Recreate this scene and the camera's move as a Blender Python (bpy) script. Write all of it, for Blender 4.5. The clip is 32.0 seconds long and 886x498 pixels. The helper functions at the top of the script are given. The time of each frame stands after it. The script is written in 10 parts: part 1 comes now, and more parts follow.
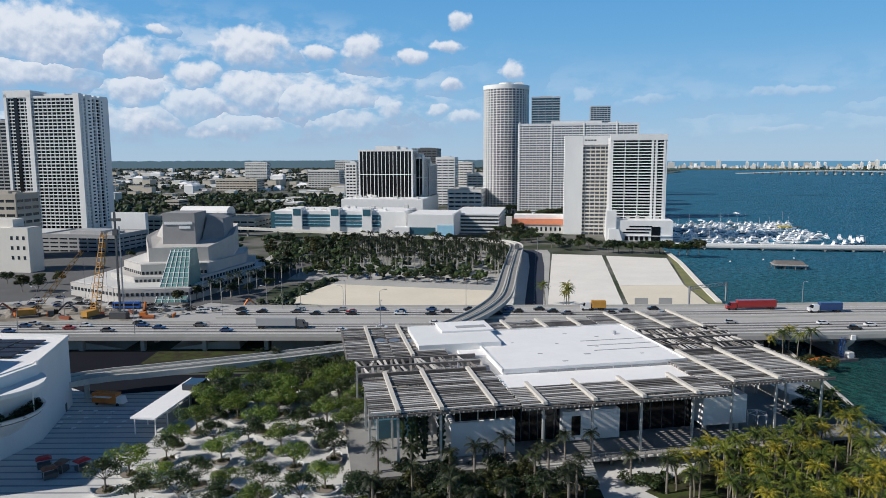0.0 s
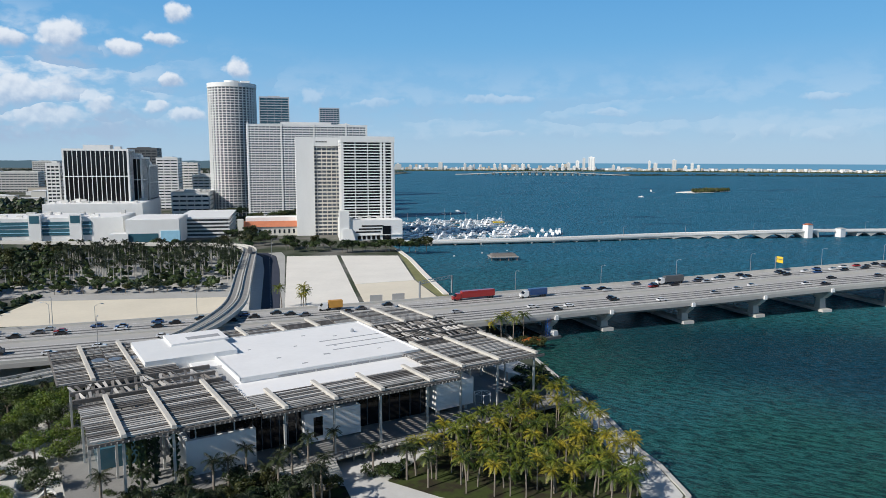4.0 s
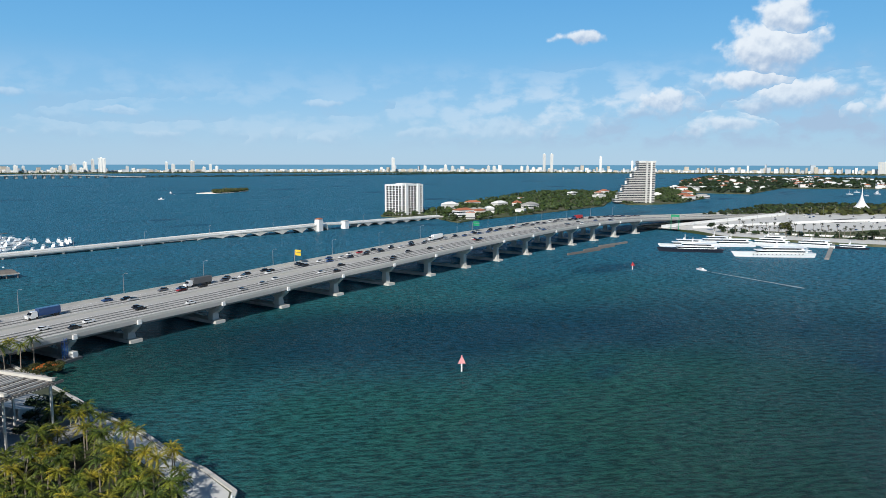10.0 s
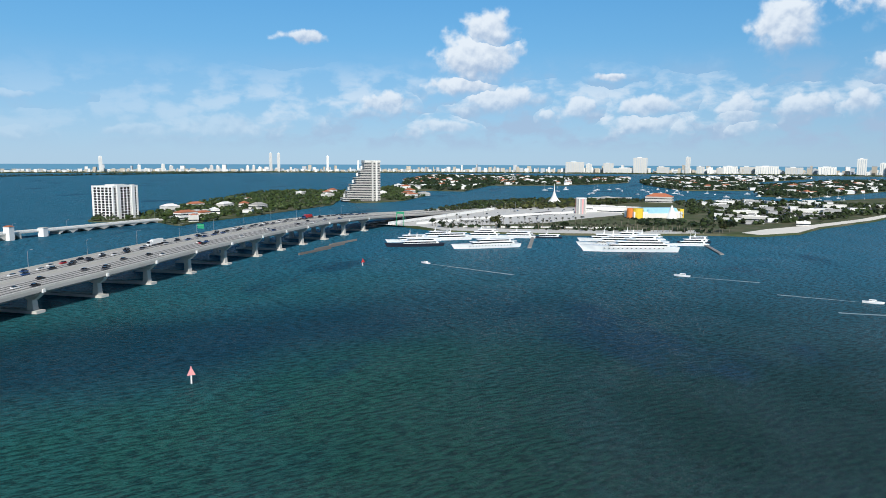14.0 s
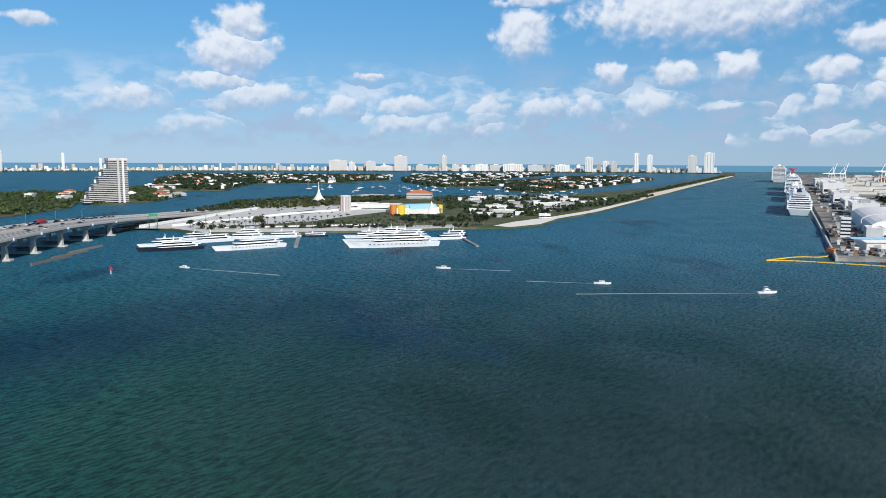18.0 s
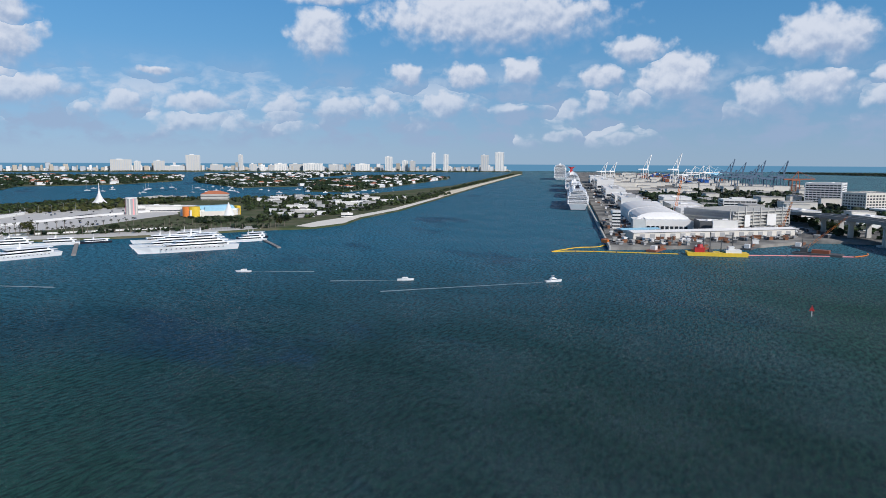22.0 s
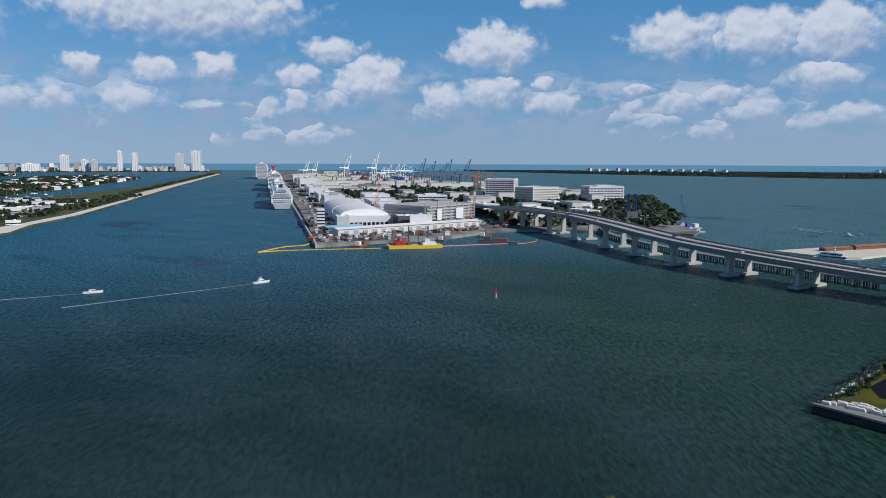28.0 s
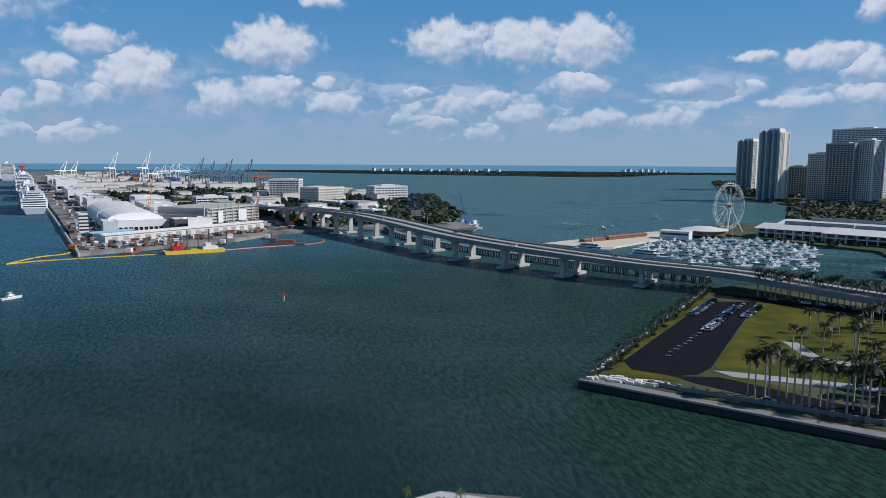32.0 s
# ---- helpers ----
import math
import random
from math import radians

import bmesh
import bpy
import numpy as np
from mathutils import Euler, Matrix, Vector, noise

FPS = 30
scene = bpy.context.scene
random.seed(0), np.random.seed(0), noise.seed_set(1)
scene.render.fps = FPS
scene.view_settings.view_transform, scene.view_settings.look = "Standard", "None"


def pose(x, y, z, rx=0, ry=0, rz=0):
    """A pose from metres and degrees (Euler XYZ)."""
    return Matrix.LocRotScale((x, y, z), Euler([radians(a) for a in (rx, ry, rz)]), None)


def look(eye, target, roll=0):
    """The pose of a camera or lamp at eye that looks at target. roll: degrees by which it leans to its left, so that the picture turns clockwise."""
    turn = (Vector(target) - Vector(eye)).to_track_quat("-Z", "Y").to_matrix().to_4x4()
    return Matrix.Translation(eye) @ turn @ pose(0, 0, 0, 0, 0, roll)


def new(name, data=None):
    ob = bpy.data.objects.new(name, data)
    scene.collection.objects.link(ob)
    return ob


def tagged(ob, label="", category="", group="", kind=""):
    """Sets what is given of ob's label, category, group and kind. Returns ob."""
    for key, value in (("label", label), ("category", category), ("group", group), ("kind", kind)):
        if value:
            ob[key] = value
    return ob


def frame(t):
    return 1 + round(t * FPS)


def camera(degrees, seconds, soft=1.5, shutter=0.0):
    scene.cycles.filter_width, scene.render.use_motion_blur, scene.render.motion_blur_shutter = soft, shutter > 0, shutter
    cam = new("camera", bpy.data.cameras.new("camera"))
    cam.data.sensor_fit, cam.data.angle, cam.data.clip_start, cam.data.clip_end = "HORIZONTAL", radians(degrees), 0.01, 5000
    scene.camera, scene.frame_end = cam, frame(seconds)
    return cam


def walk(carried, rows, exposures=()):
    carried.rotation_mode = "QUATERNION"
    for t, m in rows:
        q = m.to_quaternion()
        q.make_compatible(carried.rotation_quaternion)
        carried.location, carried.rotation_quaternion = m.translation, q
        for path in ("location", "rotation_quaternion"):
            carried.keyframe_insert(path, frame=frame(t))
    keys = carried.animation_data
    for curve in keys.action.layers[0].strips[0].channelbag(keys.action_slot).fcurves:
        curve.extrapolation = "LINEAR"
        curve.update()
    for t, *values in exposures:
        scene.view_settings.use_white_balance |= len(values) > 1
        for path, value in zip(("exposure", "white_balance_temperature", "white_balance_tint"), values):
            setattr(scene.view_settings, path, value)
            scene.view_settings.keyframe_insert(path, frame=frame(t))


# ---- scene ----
cam = camera(64.18, 32.0, soft=0.8)
EYE = (0.0, 0.0, 70.0)
# seconds, heading, tilt, roll of a drone that hovers and turns to the right
TURN = [
    (0.0, -0.32, -7.34, 0.19), (0.5, -2.60, -7.34, 0.12), (1.0, -5.34, -7.34, 0.10), (1.5, -7.92, -7.37, 0.05),
    (2.0, -10.80, -7.33, 0.03), (2.5, -13.46, -7.32, 0.02), (4.5, -24.77, -7.19, -0.13), (5.0, -28.01, -7.14, -0.07),
    (5.5, -31.24, -7.13, -0.15), (6.0, -34.62, -7.12, -0.15), (6.5, -38.00, -7.11, -0.16), (7.0, -41.04, -7.10, -0.17),
    (7.5, -43.84, -7.10, -0.16), (8.0, -46.80, -7.11, -0.09), (8.5, -49.68, -7.10, -0.08), (9.0, -53.05, -7.09, -0.10),
    (9.5, -56.11, -7.08, -0.11), (10.0, -59.11, -7.09, -0.09), (10.5, -61.91, -7.10, -0.22), (11.0, -65.14, -7.08, -0.21),
    (11.5, -68.00, -7.09, -0.15), (12.0, -70.34, -7.08, -0.26), (12.5, -73.01, -7.07, -0.30), (13.0, -75.73, -7.08, -0.24),
    (13.5, -78.13, -7.07, -0.26), (14.0, -80.80, -7.08, -0.23), (14.5, -83.41, -7.10, -0.21), (15.0, -86.28, -7.10, -0.26),
    (15.5, -88.97, -7.12, -0.32), (17.5, -97.75, -7.13, -0.19), (18.0, -99.69, -7.15, -0.27), (18.5, -101.60, -7.14, -0.31),
    (19.0, -103.70, -7.13, -0.28), (19.5, -105.63, -7.14, -0.24), (20.0, -107.71, -7.14, -0.29), (20.5, -109.65, -7.14, -0.26),
    (21.0, -111.76, -7.14, -0.23), (21.5, -113.64, -7.14, -0.24), (22.0, -115.65, -7.14, -0.27), (22.5, -117.56, -7.12, -0.25),
    (23.0, -119.62, -7.11, -0.22), (23.5, -121.50, -7.09, -0.22), (24.0, -123.55, -7.09, -0.20), (24.5, -125.48, -7.07, -0.24),
    (25.0, -127.56, -7.09, -0.28), (25.5, -129.48, -7.09, -0.29), (27.5, -137.29, -7.12, -0.25), (28.0, -139.30, -7.14, -0.20),
    (28.5, -141.36, -7.14, -0.19), (29.0, -143.46, -7.13, -0.17), (29.5, -145.55, -7.13, -0.15), (30.0, -147.75, -7.11, -0.19),
    (30.5, -149.87, -7.11, -0.24), (31.0, -152.22, -7.07, -0.23), (31.5, -154.32, -7.06, -0.29), (32.0, -156.51, -7.07, -0.30),
]
walk(cam, [(t, pose(*EYE, 90 + tilt, roll, heading)) for t, heading, tilt, roll in TURN],
     exposures=[(0.0, -0.12, 5950, 11), (9.0, 0.02, 5950, 8), (14.0, 0.0, 5900, 8), (20.0, -0.12, 5850, 12), (25.0, -0.46, 5650, 13), (32.0, -0.38, 5650, 13)])

# ---- sky, sun ----
SUN_YAW, SUN_ELEV = 106.0, 35.0
sun_dir = Vector((-math.sin(radians(SUN_YAW)) * math.cos(radians(SUN_ELEV)),
                  math.cos(radians(SUN_YAW)) * math.cos(radians(SUN_ELEV)), math.sin(radians(SUN_ELEV))))
sun = new("sun", bpy.data.lights.new("sun", "SUN"))
sun.data.energy, sun.data.angle, sun.data.color = 5.0, radians(0.5), (1.0, 0.905, 0.775)
sun.matrix_world = look((0, 0, 400), Vector((0, 0, 400)) - sun_dir)

world = bpy.data.worlds.new("sky_world")
scene.world = world
world.use_nodes = True


class Nodes:
    """Short-hand for wiring a node tree."""

    def __init__(self, tree):
        self.t = tree
        tree.nodes.clear()

    def add(self, kind):
        return self.t.nodes.new(kind)

    def put(self, socket, value):
        if isinstance(value, bpy.types.NodeSocket):
            self.t.links.new(value, socket)
        else:
            socket.default_value = value

    def math(self, op, a, b=0.0, c=0.0, clamp=False):
        n = self.add("ShaderNodeMath")
        n.operation, n.use_clamp = op, clamp
        for s, v in zip(n.inputs, (a, b, c)):
            self.put(s, v)
        return n.outputs[0]

    def vec(self, op, a, b=(0, 0, 0)):
        n = self.add("ShaderNodeVectorMath")
        n.operation = op
        self.put(n.inputs[0], a)
        self.put(n.inputs[1], b)
        return n.outputs["Value"] if op in ("LENGTH", "DOT_PRODUCT", "DISTANCE") else n.outputs[0]

    def noise(self, vector, scale, detail=4.0, rough=0.55):
        n = self.add("ShaderNodeTexNoise")
        self.put(n.inputs["Vector"], vector)
        n.inputs["Scale"].default_value, n.inputs["Detail"].default_value, n.inputs["Roughness"].default_value = scale, detail, rough
        return n.outputs["Fac"]

    def remap(self, v, a, b, lo=0.0, hi=1.0, smooth=True):
        n = self.add("ShaderNodeMapRange")
        n.interpolation_type = "SMOOTHSTEP" if smooth else "LINEAR"
        for s, x in zip(n.inputs, (v, a, b, lo, hi)):
            self.put(s, x)
        return n.outputs[0]

    def mix(self, f, a, b, blend="MIX"):
        n = self.add("ShaderNodeMix")
        n.data_type, n.blend_type = "RGBA", blend
        self.put(n.inputs[0], f)
        self.put(n.inputs[6], a if isinstance(a, bpy.types.NodeSocket) else (*a, 1))
        self.put(n.inputs[7], b if isinstance(b, bpy.types.NodeSocket) else (*b, 1))
        return n.outputs[2]


# clouds: bearing and height above the horizon, half-widths, all in degrees
CLOUDS_NORTH = [(108.5, 5.9, 4, 1), (107.3, 8.2, 4.8, 2.4), (102, 7.2, 2.2, 1.4), (101.9, 4.8, 1.9, 1.1), (101.9, 2.7, 4, 1.2), (100, 9.3, 0.9, 0.4),
                (97.9, 3.9, 2.1, 1.6), (97.4, 6.1, 1.8, 1), (94.7, 2.4, 3.7, 1), (93.4, 8.2, 3.1, 1.7), (93.3, 4.9, 3.2, 1.8), (89.1, 4.3, 3.6, 1.5),
                (88.3, 8, 1.3, 0.7), (86.5, 2.9, 2.9, 0.9), (85, 8.4, 1.8, 1.1), (82.9, 3.6, 1.1, 0.8), (81, 7.8, 1.1, 0.6), (78.8, 3.8, 1, 0.5),
                (78.4, 8.6, 1.2, 0.5), (77.9, 5.7, 1, 0.5), (77.2, 10.4, 1, 0.7), (76.8, 3.2, 1.4, 0.6), (73, 6.6, 1, 0.9), (67.5, 4.7, 1.1, 0.8)]
CLOUDS_NORTH_EAST = [(62.6, 4.4, 1.7, 0.4), (53.1, 2, 2.5, 0.3), (53, 4.7, 2.9, 0.4), (52.6, 4.7, 1.9, 0.4), (43.8, 3.6, 1.7, 0.3), (43.7, 3.5, 1.6, 0.3),
                     (41.6, 2, 2.1, 0.3), (32.9, 2, 0.8, 0.7), (32.9, 1.9, 0.7, 0.6), (29.2, 4.5, 1.5, 0.3), (29.2, 1.7, 1.2, 0.5), (28.9, 1.9, 0.9, 0.6),
                     (22.4, 2.1, 1.4, 0.5), (21.1, 2.1, 2.6, 0.6), (20.2, 2, 1.1, 0.6), (15.1, 2.5, 2.2, 0.8), (14.9, 2.5, 2.7, 1), (9.1, 9.4, 1.9, 0.5),
                       (2.8, 4.4, 1.8, 1), (2.6, 4.6, 1.5, 0.9), (-2.1, 2.7, 1.9, 0.6), (-3.4, 5.9, 3, 0.9)]
CLOUDS_EAST = [(-4.6, 7.8, 3.0, 2.4), (-5.3, 9.9, 2.0, 1.8), (-6.3, 4.8, 2.8, 1.2), (-10, 3.6, 0.7, 0.5), (-12.5, 4.1, 1.4, 1), (-14.9, 6.5, 1.3, 0.4),
               (-17.8, 4.2, 2.1, 0.9), (-18.2, 2.8, 2.8, 0.9), (-20, 2.6, 0.8, 0.9), (-24.2, 4.1, 1.6, 0.8), (-24.2, 3.6, 1.3, 1.6), (-24.4, 2.6, 1.2, 0.7),
               (-27.1, 9.5, 2.3, 2.1), (-27.7, 12.1, 2.9, 0.5), (-28.5, 4, 1.8, 0.9), (-32.1, 4.1, 1.2, 1.1), (-33.8, 6.6, 1.5, 1), (-36.9, 4.2, 1.9, 1.3),
               (-38.5, 6.5, 2.1, 1), (-40.8, 10.7, 9.2, 2.3), (-42.4, 4.1, 1.3, 0.3), (-43, 6.8, 1.7, 1.4), (-45.7, 1.8, 1, 0.5), (-48.6, 4.3, 1.1, 1.3)]
CLOUDS_SOUTH_EAST = [(-48.9, 6.4, 1.9, 1), (-50.6, 1.8, 1.5, 0.6), (-51.7, 8.3, 2.4, 1.1), (-51.9, 4.7, 1.1, 0.9), (-54.6, 6.1, 2.9, 2.1), (-60.3, 4.7, 1.7, 1.5),
                     (-64.1, 5.2, 2.6, 1.3), (-64.5, 8.5, 3.5, 1.9), (-68, 12, 1.6, 0.5), (-68.3, 6, 1.2, 0.6), (-69.2, 4.3, 2.3, 1), (-75.4, 5.4, 1.4, 0.4),
                     (-76.8, 3, 1.8, 0.6), (-78, 9, 3.3, 1.8), (-78.4, 4.4, 2, 1), (-80.5, 2.1, 1.6, 0.6), (-81.5, 4.8, 1.3, 0.8), (-83.9, 3.7, 2, 0.9),
                     (-84, 8.9, 3.5, 1.9), (-87.6, 2.9, 1.1, 0.6), (-88.5, 6, 2.3, 1.1), (-88.6, 8.7, 3.2, 2.2), (-90.2, 3.3, 2.1, 0.8), (-95.4, 3.2, 2.3, 0.9)]
CLOUDS_SOUTH = [(-96.1, 5.6, 1.8, 0.6), (-100.9, 7.6, 1.7, 0.4), (-101, 5.5, 0.8, 0.5), (-104, 4.4, 2.5, 0.5), (-105.6, 7.2, 2.7, 1), (-107.8, 4.7, 1.7, 0.9),
                (-108, 6.5, 1.7, 1.2), (-108.1, 10.3, 1.1, 1.1)]

w = Nodes(world.node_tree)
view = w.add("ShaderNodeTexCoord").outputs["Generated"]
turn = w.add("ShaderNodeVectorRotate")
turn.rotation_type = "Z_AXIS"
w.put(turn.inputs["Vector"], view)
turn.inputs["Angle"].default_value = radians(79)
split = w.add("ShaderNodeSeparateXYZ")
w.put(split.inputs[0], turn.outputs[0])
bearing = w.math("MULTIPLY", w.math("ARCTAN2", split.outputs[0], split.outputs[1]), -57.2958)
height = w.math("MULTIPLY", w.math("ARCSINE", split.outputs[2]), 57.2958)
pos = w.add("ShaderNodeCombineXYZ")
w.put(pos.inputs[0], bearing)
w.put(pos.inputs[1], height)
pos = pos.outputs[0]
warp = w.add("ShaderNodeTexNoise")
w.put(warp.inputs["Vector"], pos)
warp.inputs["Scale"].default_value, warp.inputs["Detail"].default_value, warp.inputs["Roughness"].default_value = 0.7, 3.0, 0.55
sway = w.vec("SUBTRACT", warp.outputs["Color"], (0.5, 0.5, 0.5))
bent = w.vec("ADD", pos, w.vec("MULTIPLY", sway, (1.7, 1.0, 0)))
field = lift = None
for b, h, rb, rh in CLOUDS_NORTH + CLOUDS_NORTH_EAST + CLOUDS_EAST + CLOUDS_SOUTH_EAST + CLOUDS_SOUTH:
    away = w.vec("MULTIPLY", w.vec("SUBTRACT", bent, (b, h, 0)), (0.97 / rb, 0.97 / rh, 0))
    d = w.vec("LENGTH", away)
    up = w.vec("DOT_PRODUCT", away, (0.25, 0.95, 0))
    if field is None:
        field, lift = d, up
    else:
        pick = w.add("ShaderNodeMix")
        pick.data_type = "FLOAT"
        for socket, value in zip(pick.inputs[:4], (w.math("LESS_THAN", d, field), None, lift, up)):
            if value is not None:
                w.put(socket, value)
        lift, field = pick.outputs[0], w.math("MINIMUM", field, d)


def billows(where, scale, detail):
    """Rounded cauliflower heads, 1 at the middle of each."""
    n = w.add("ShaderNodeTexVoronoi")
    n.feature, n.voronoi_dimensions, n.normalize = "SMOOTH_F1", "2D", True
    w.put(n.inputs["Vector"], w.vec("ADD", where, w.vec("MULTIPLY", sway, (0.9, 0.9, 0))))
    for key, value in (("Scale", scale), ("Detail", detail), ("Roughness", 0.5), ("Lacunarity", 2.3), ("Smoothness", 0.9)):
        n.inputs[key].default_value = value
    return w.math("SUBTRACT", 1.0, n.outputs["Distance"])


head, head_up = billows(pos, 0.62, 1.0), billows(w.vec("ADD", pos, (0.15, 0.5, 0)), 0.62, 1.0)
puff = w.noise(pos, 0.8, 5.0, 0.52)
puff_up = w.noise(w.vec("ADD", pos, (0.1, 0.35, 0)), 0.8, 5.0, 0.52)
body = w.math("ADD", w.math("SUBTRACT", 1.0, field), w.math("ADD", w.math("MULTIPLY", w.math("SUBTRACT", head, 0.62), 0.6), w.math("MULTIPLY", w.math("SUBTRACT", puff, 0.5), 1.15)))
# crisp heads, soft trailing bases
cover = w.remap(body, -0.12, w.remap(lift, -0.8, 0.4, 0.85, 0.34))
cover = w.math("MULTIPLY", cover, w.remap(height, 1.0, 7.0, 0.55, 0.97))
# only faint scraps over the bay to the north-east
cover = w.math("MULTIPLY", cover, w.math("MAXIMUM", w.remap(bearing, 8.0, 18.0, 1.0, 0.38), w.remap(bearing, 64.0, 74.0, 0.0, 1.0)))
# a low bank of small far clouds and haze over the horizon
flat = w.vec("MULTIPLY", w.vec("ADD", pos, w.vec("MULTIPLY", sway, (1.2, 0.5, 0))), (0.30, 0.62, 0))
bank = w.math("ADD", w.noise(flat, 1.0, 5.0, 0.55), w.math("MULTIPLY", w.math("SUBTRACT", head, 0.62), 0.22))
low = w.math("MULTIPLY", w.remap(height, 0.5, 1.8), w.remap(height, w.remap(bearing, 60.0, 95.0, 4.0, 6.0), w.remap(bearing, 60.0, 95.0, 8.5, 12.5), 1.0, 0.0))
where_ = w.math("MAXIMUM", w.remap(bearing, -5.0, 30.0, 1.0, 0.22), w.remap(bearing, 72.0, 88.0))
bank = w.math("MULTIPLY", w.math("MULTIPLY", w.remap(bank, 0.42, 0.64), low), w.math("MULTIPLY", where_, w.remap(bearing, 60.0, 90.0, 0.72, 0.9)))
cover = w.math("MAXIMUM", cover, bank)
light = w.math("ADD", w.math("MULTIPLY", w.math("SUBTRACT", head, head_up), 0.55), w.math("MULTIPLY", w.math("SUBTRACT", puff, puff_up), 0.9))
light = w.remap(w.math("ADD", light, w.math("MULTIPLY", lift, 0.40)), -0.38, 0.30)
cloud = w.mix(light, (5.3, 6.5, 8.2), (11.0, 11.1, 11.1))
sky = w.add("ShaderNodeTexSky")
sky.sky_type = "NISHITA"
sky.sun_disc, sky.sun_elevation, sky.sun_rotation = False, radians(SUN_ELEV), radians(-SUN_YAW)
sky.altitude, sky.air_density, sky.dust_density, sky.ozone_density = 0.0, 1.0, 0.6, 2.0
ramp_ = w.add("ShaderNodeValToRGB")
w.put(ramp_.inputs[0], w.math("DIVIDE", height, 90.0, clamp=True))
stops = ((0.0, (6.2, 8.3, 9.9)), (0.045, (4.1, 7.2, 10.0)), (0.10, (2.3, 5.9, 9.6)), (0.18, (1.15, 4.4, 8.8)), (0.26, (0.3, 1.1, 2.6)), (1.0, (0.10, 0.35, 1.0)))
el = ramp_.color_ramp.elements
for k, (at, c) in enumerate(stops):
    e = el[k] if k < 2 else el.new(at)
    e.position, e.color = at, (c[0] / 10, c[1] / 10, c[2] / 10, 1)
blue = w.vec("SCALE", ramp_.outputs[0])
blue.node.inputs[3].default_value = 10.0
tone = w.mix(0.85, sky.outputs[0], blue)
deeper = w.vec("SCALE", tone)
w.put(deeper.node.inputs[3], w.remap(bearing, -60.0, 0.0, 0.86, 1.0))
tone = w.mix(cover, deeper, cloud)
# the open sea beyond the sheet of water, up to its horizon
sea = w.remap(height, -0.32, -0.26)
tone = w.mix(sea, (1.9, 4.2, 6.0), tone)
# and the flat wooded land that closes the view behind the town
shore_line = w.math("ADD", height, w.math("MULTIPLY", w.noise(w.vec("MULTIPLY", pos, (1, 0, 0)), 1.4, 5.0, 0.6), 0.22))
inland = w.math("MULTIPLY", w.remap(bearing, 61.5, 63.5), w.remap(shore_line, -0.08, -0.02, 1.0, 0.0))
tone = w.mix(w.math("SUBTRACT", 1.0, inland), (1.35, 2.1, 2.5), tone)
bg = w.add("ShaderNodeBackground")
w.put(bg.inputs["Color"], tone)
bg.inputs["Strength"].default_value = 0.078
out = w.add("ShaderNodeOutputWorld")
w.put(out.inputs[0], bg.outputs[0])

# ---- materials ----
def material(name, color, rough=0.7, metal=0.0, vary=0.15, scale=0.5, fine=6.0, bump=0.0, bump_scale=8.0, tint=None, each=0.0, streak=1.0, coat=0.0, island=0.0):
    """Base colour with blotches at two scales, an optional second tint, relief, and a change from object to object."""
    m = bpy.data.materials.new(name)
    m.use_nodes = True
    n = Nodes(m.node_tree)
    p = n.add("ShaderNodeBsdfPrincipled")
    place = n.add("ShaderNodeNewGeometry").outputs["Position"]
    stretched = n.vec("MULTIPLY", place, (1, 1, streak))
    a = n.noise(stretched, scale, 3.0)
    b = n.noise(stretched, fine, 3.0)
    f = n.math("ADD", n.math("MULTIPLY", n.math("SUBTRACT", a, 0.5), 2.2 * vary), n.math("MULTIPLY", n.math("SUBTRACT", b, 0.5), 1.2 * vary))
    if each:
        rnd = n.add("ShaderNodeObjectInfo").outputs["Random"]
        f = n.math("ADD", f, n.math("MULTIPLY", n.math("SUBTRACT", rnd, 0.5), each))
    if island:
        leaf_rnd = n.add("ShaderNodeNewGeometry").outputs["Random Per Island"]
        f = n.math("ADD", f, n.math("MULTIPLY", n.math("SUBTRACT", leaf_rnd, 0.5), island))
    gain = n.math("MAXIMUM", n.math("ADD", f, 1.0), 0.12)
    col = n.vec("SCALE", (0, 0, 0))
    sc = col.node
    n.put(sc.inputs[3], gain)
    if tint:
        n.put(sc.inputs[0], n.mix(n.remap(a, 0.38, 0.62), color, tint))
    else:
        sc.inputs[0].default_value = color
    n.put(p.inputs["Base Color"], col)
    p.inputs["Roughness"].default_value, p.inputs["Metallic"].default_value = rough, metal
    p.inputs["Coat Weight"].default_value = coat
    if bump:
        bp = n.add("ShaderNodeBump")
        bp.inputs["Strength"].default_value = bump
        bp.inputs["Distance"].default_value = 0.3
        n.put(bp.inputs["Height"], n.noise(place, bump_scale, 4.0))
        n.put(p.inputs["Normal"], bp.outputs[0])
    o = n.add("ShaderNodeOutputMaterial")
    n.put(o.inputs[0], p.outputs[0])
    return m


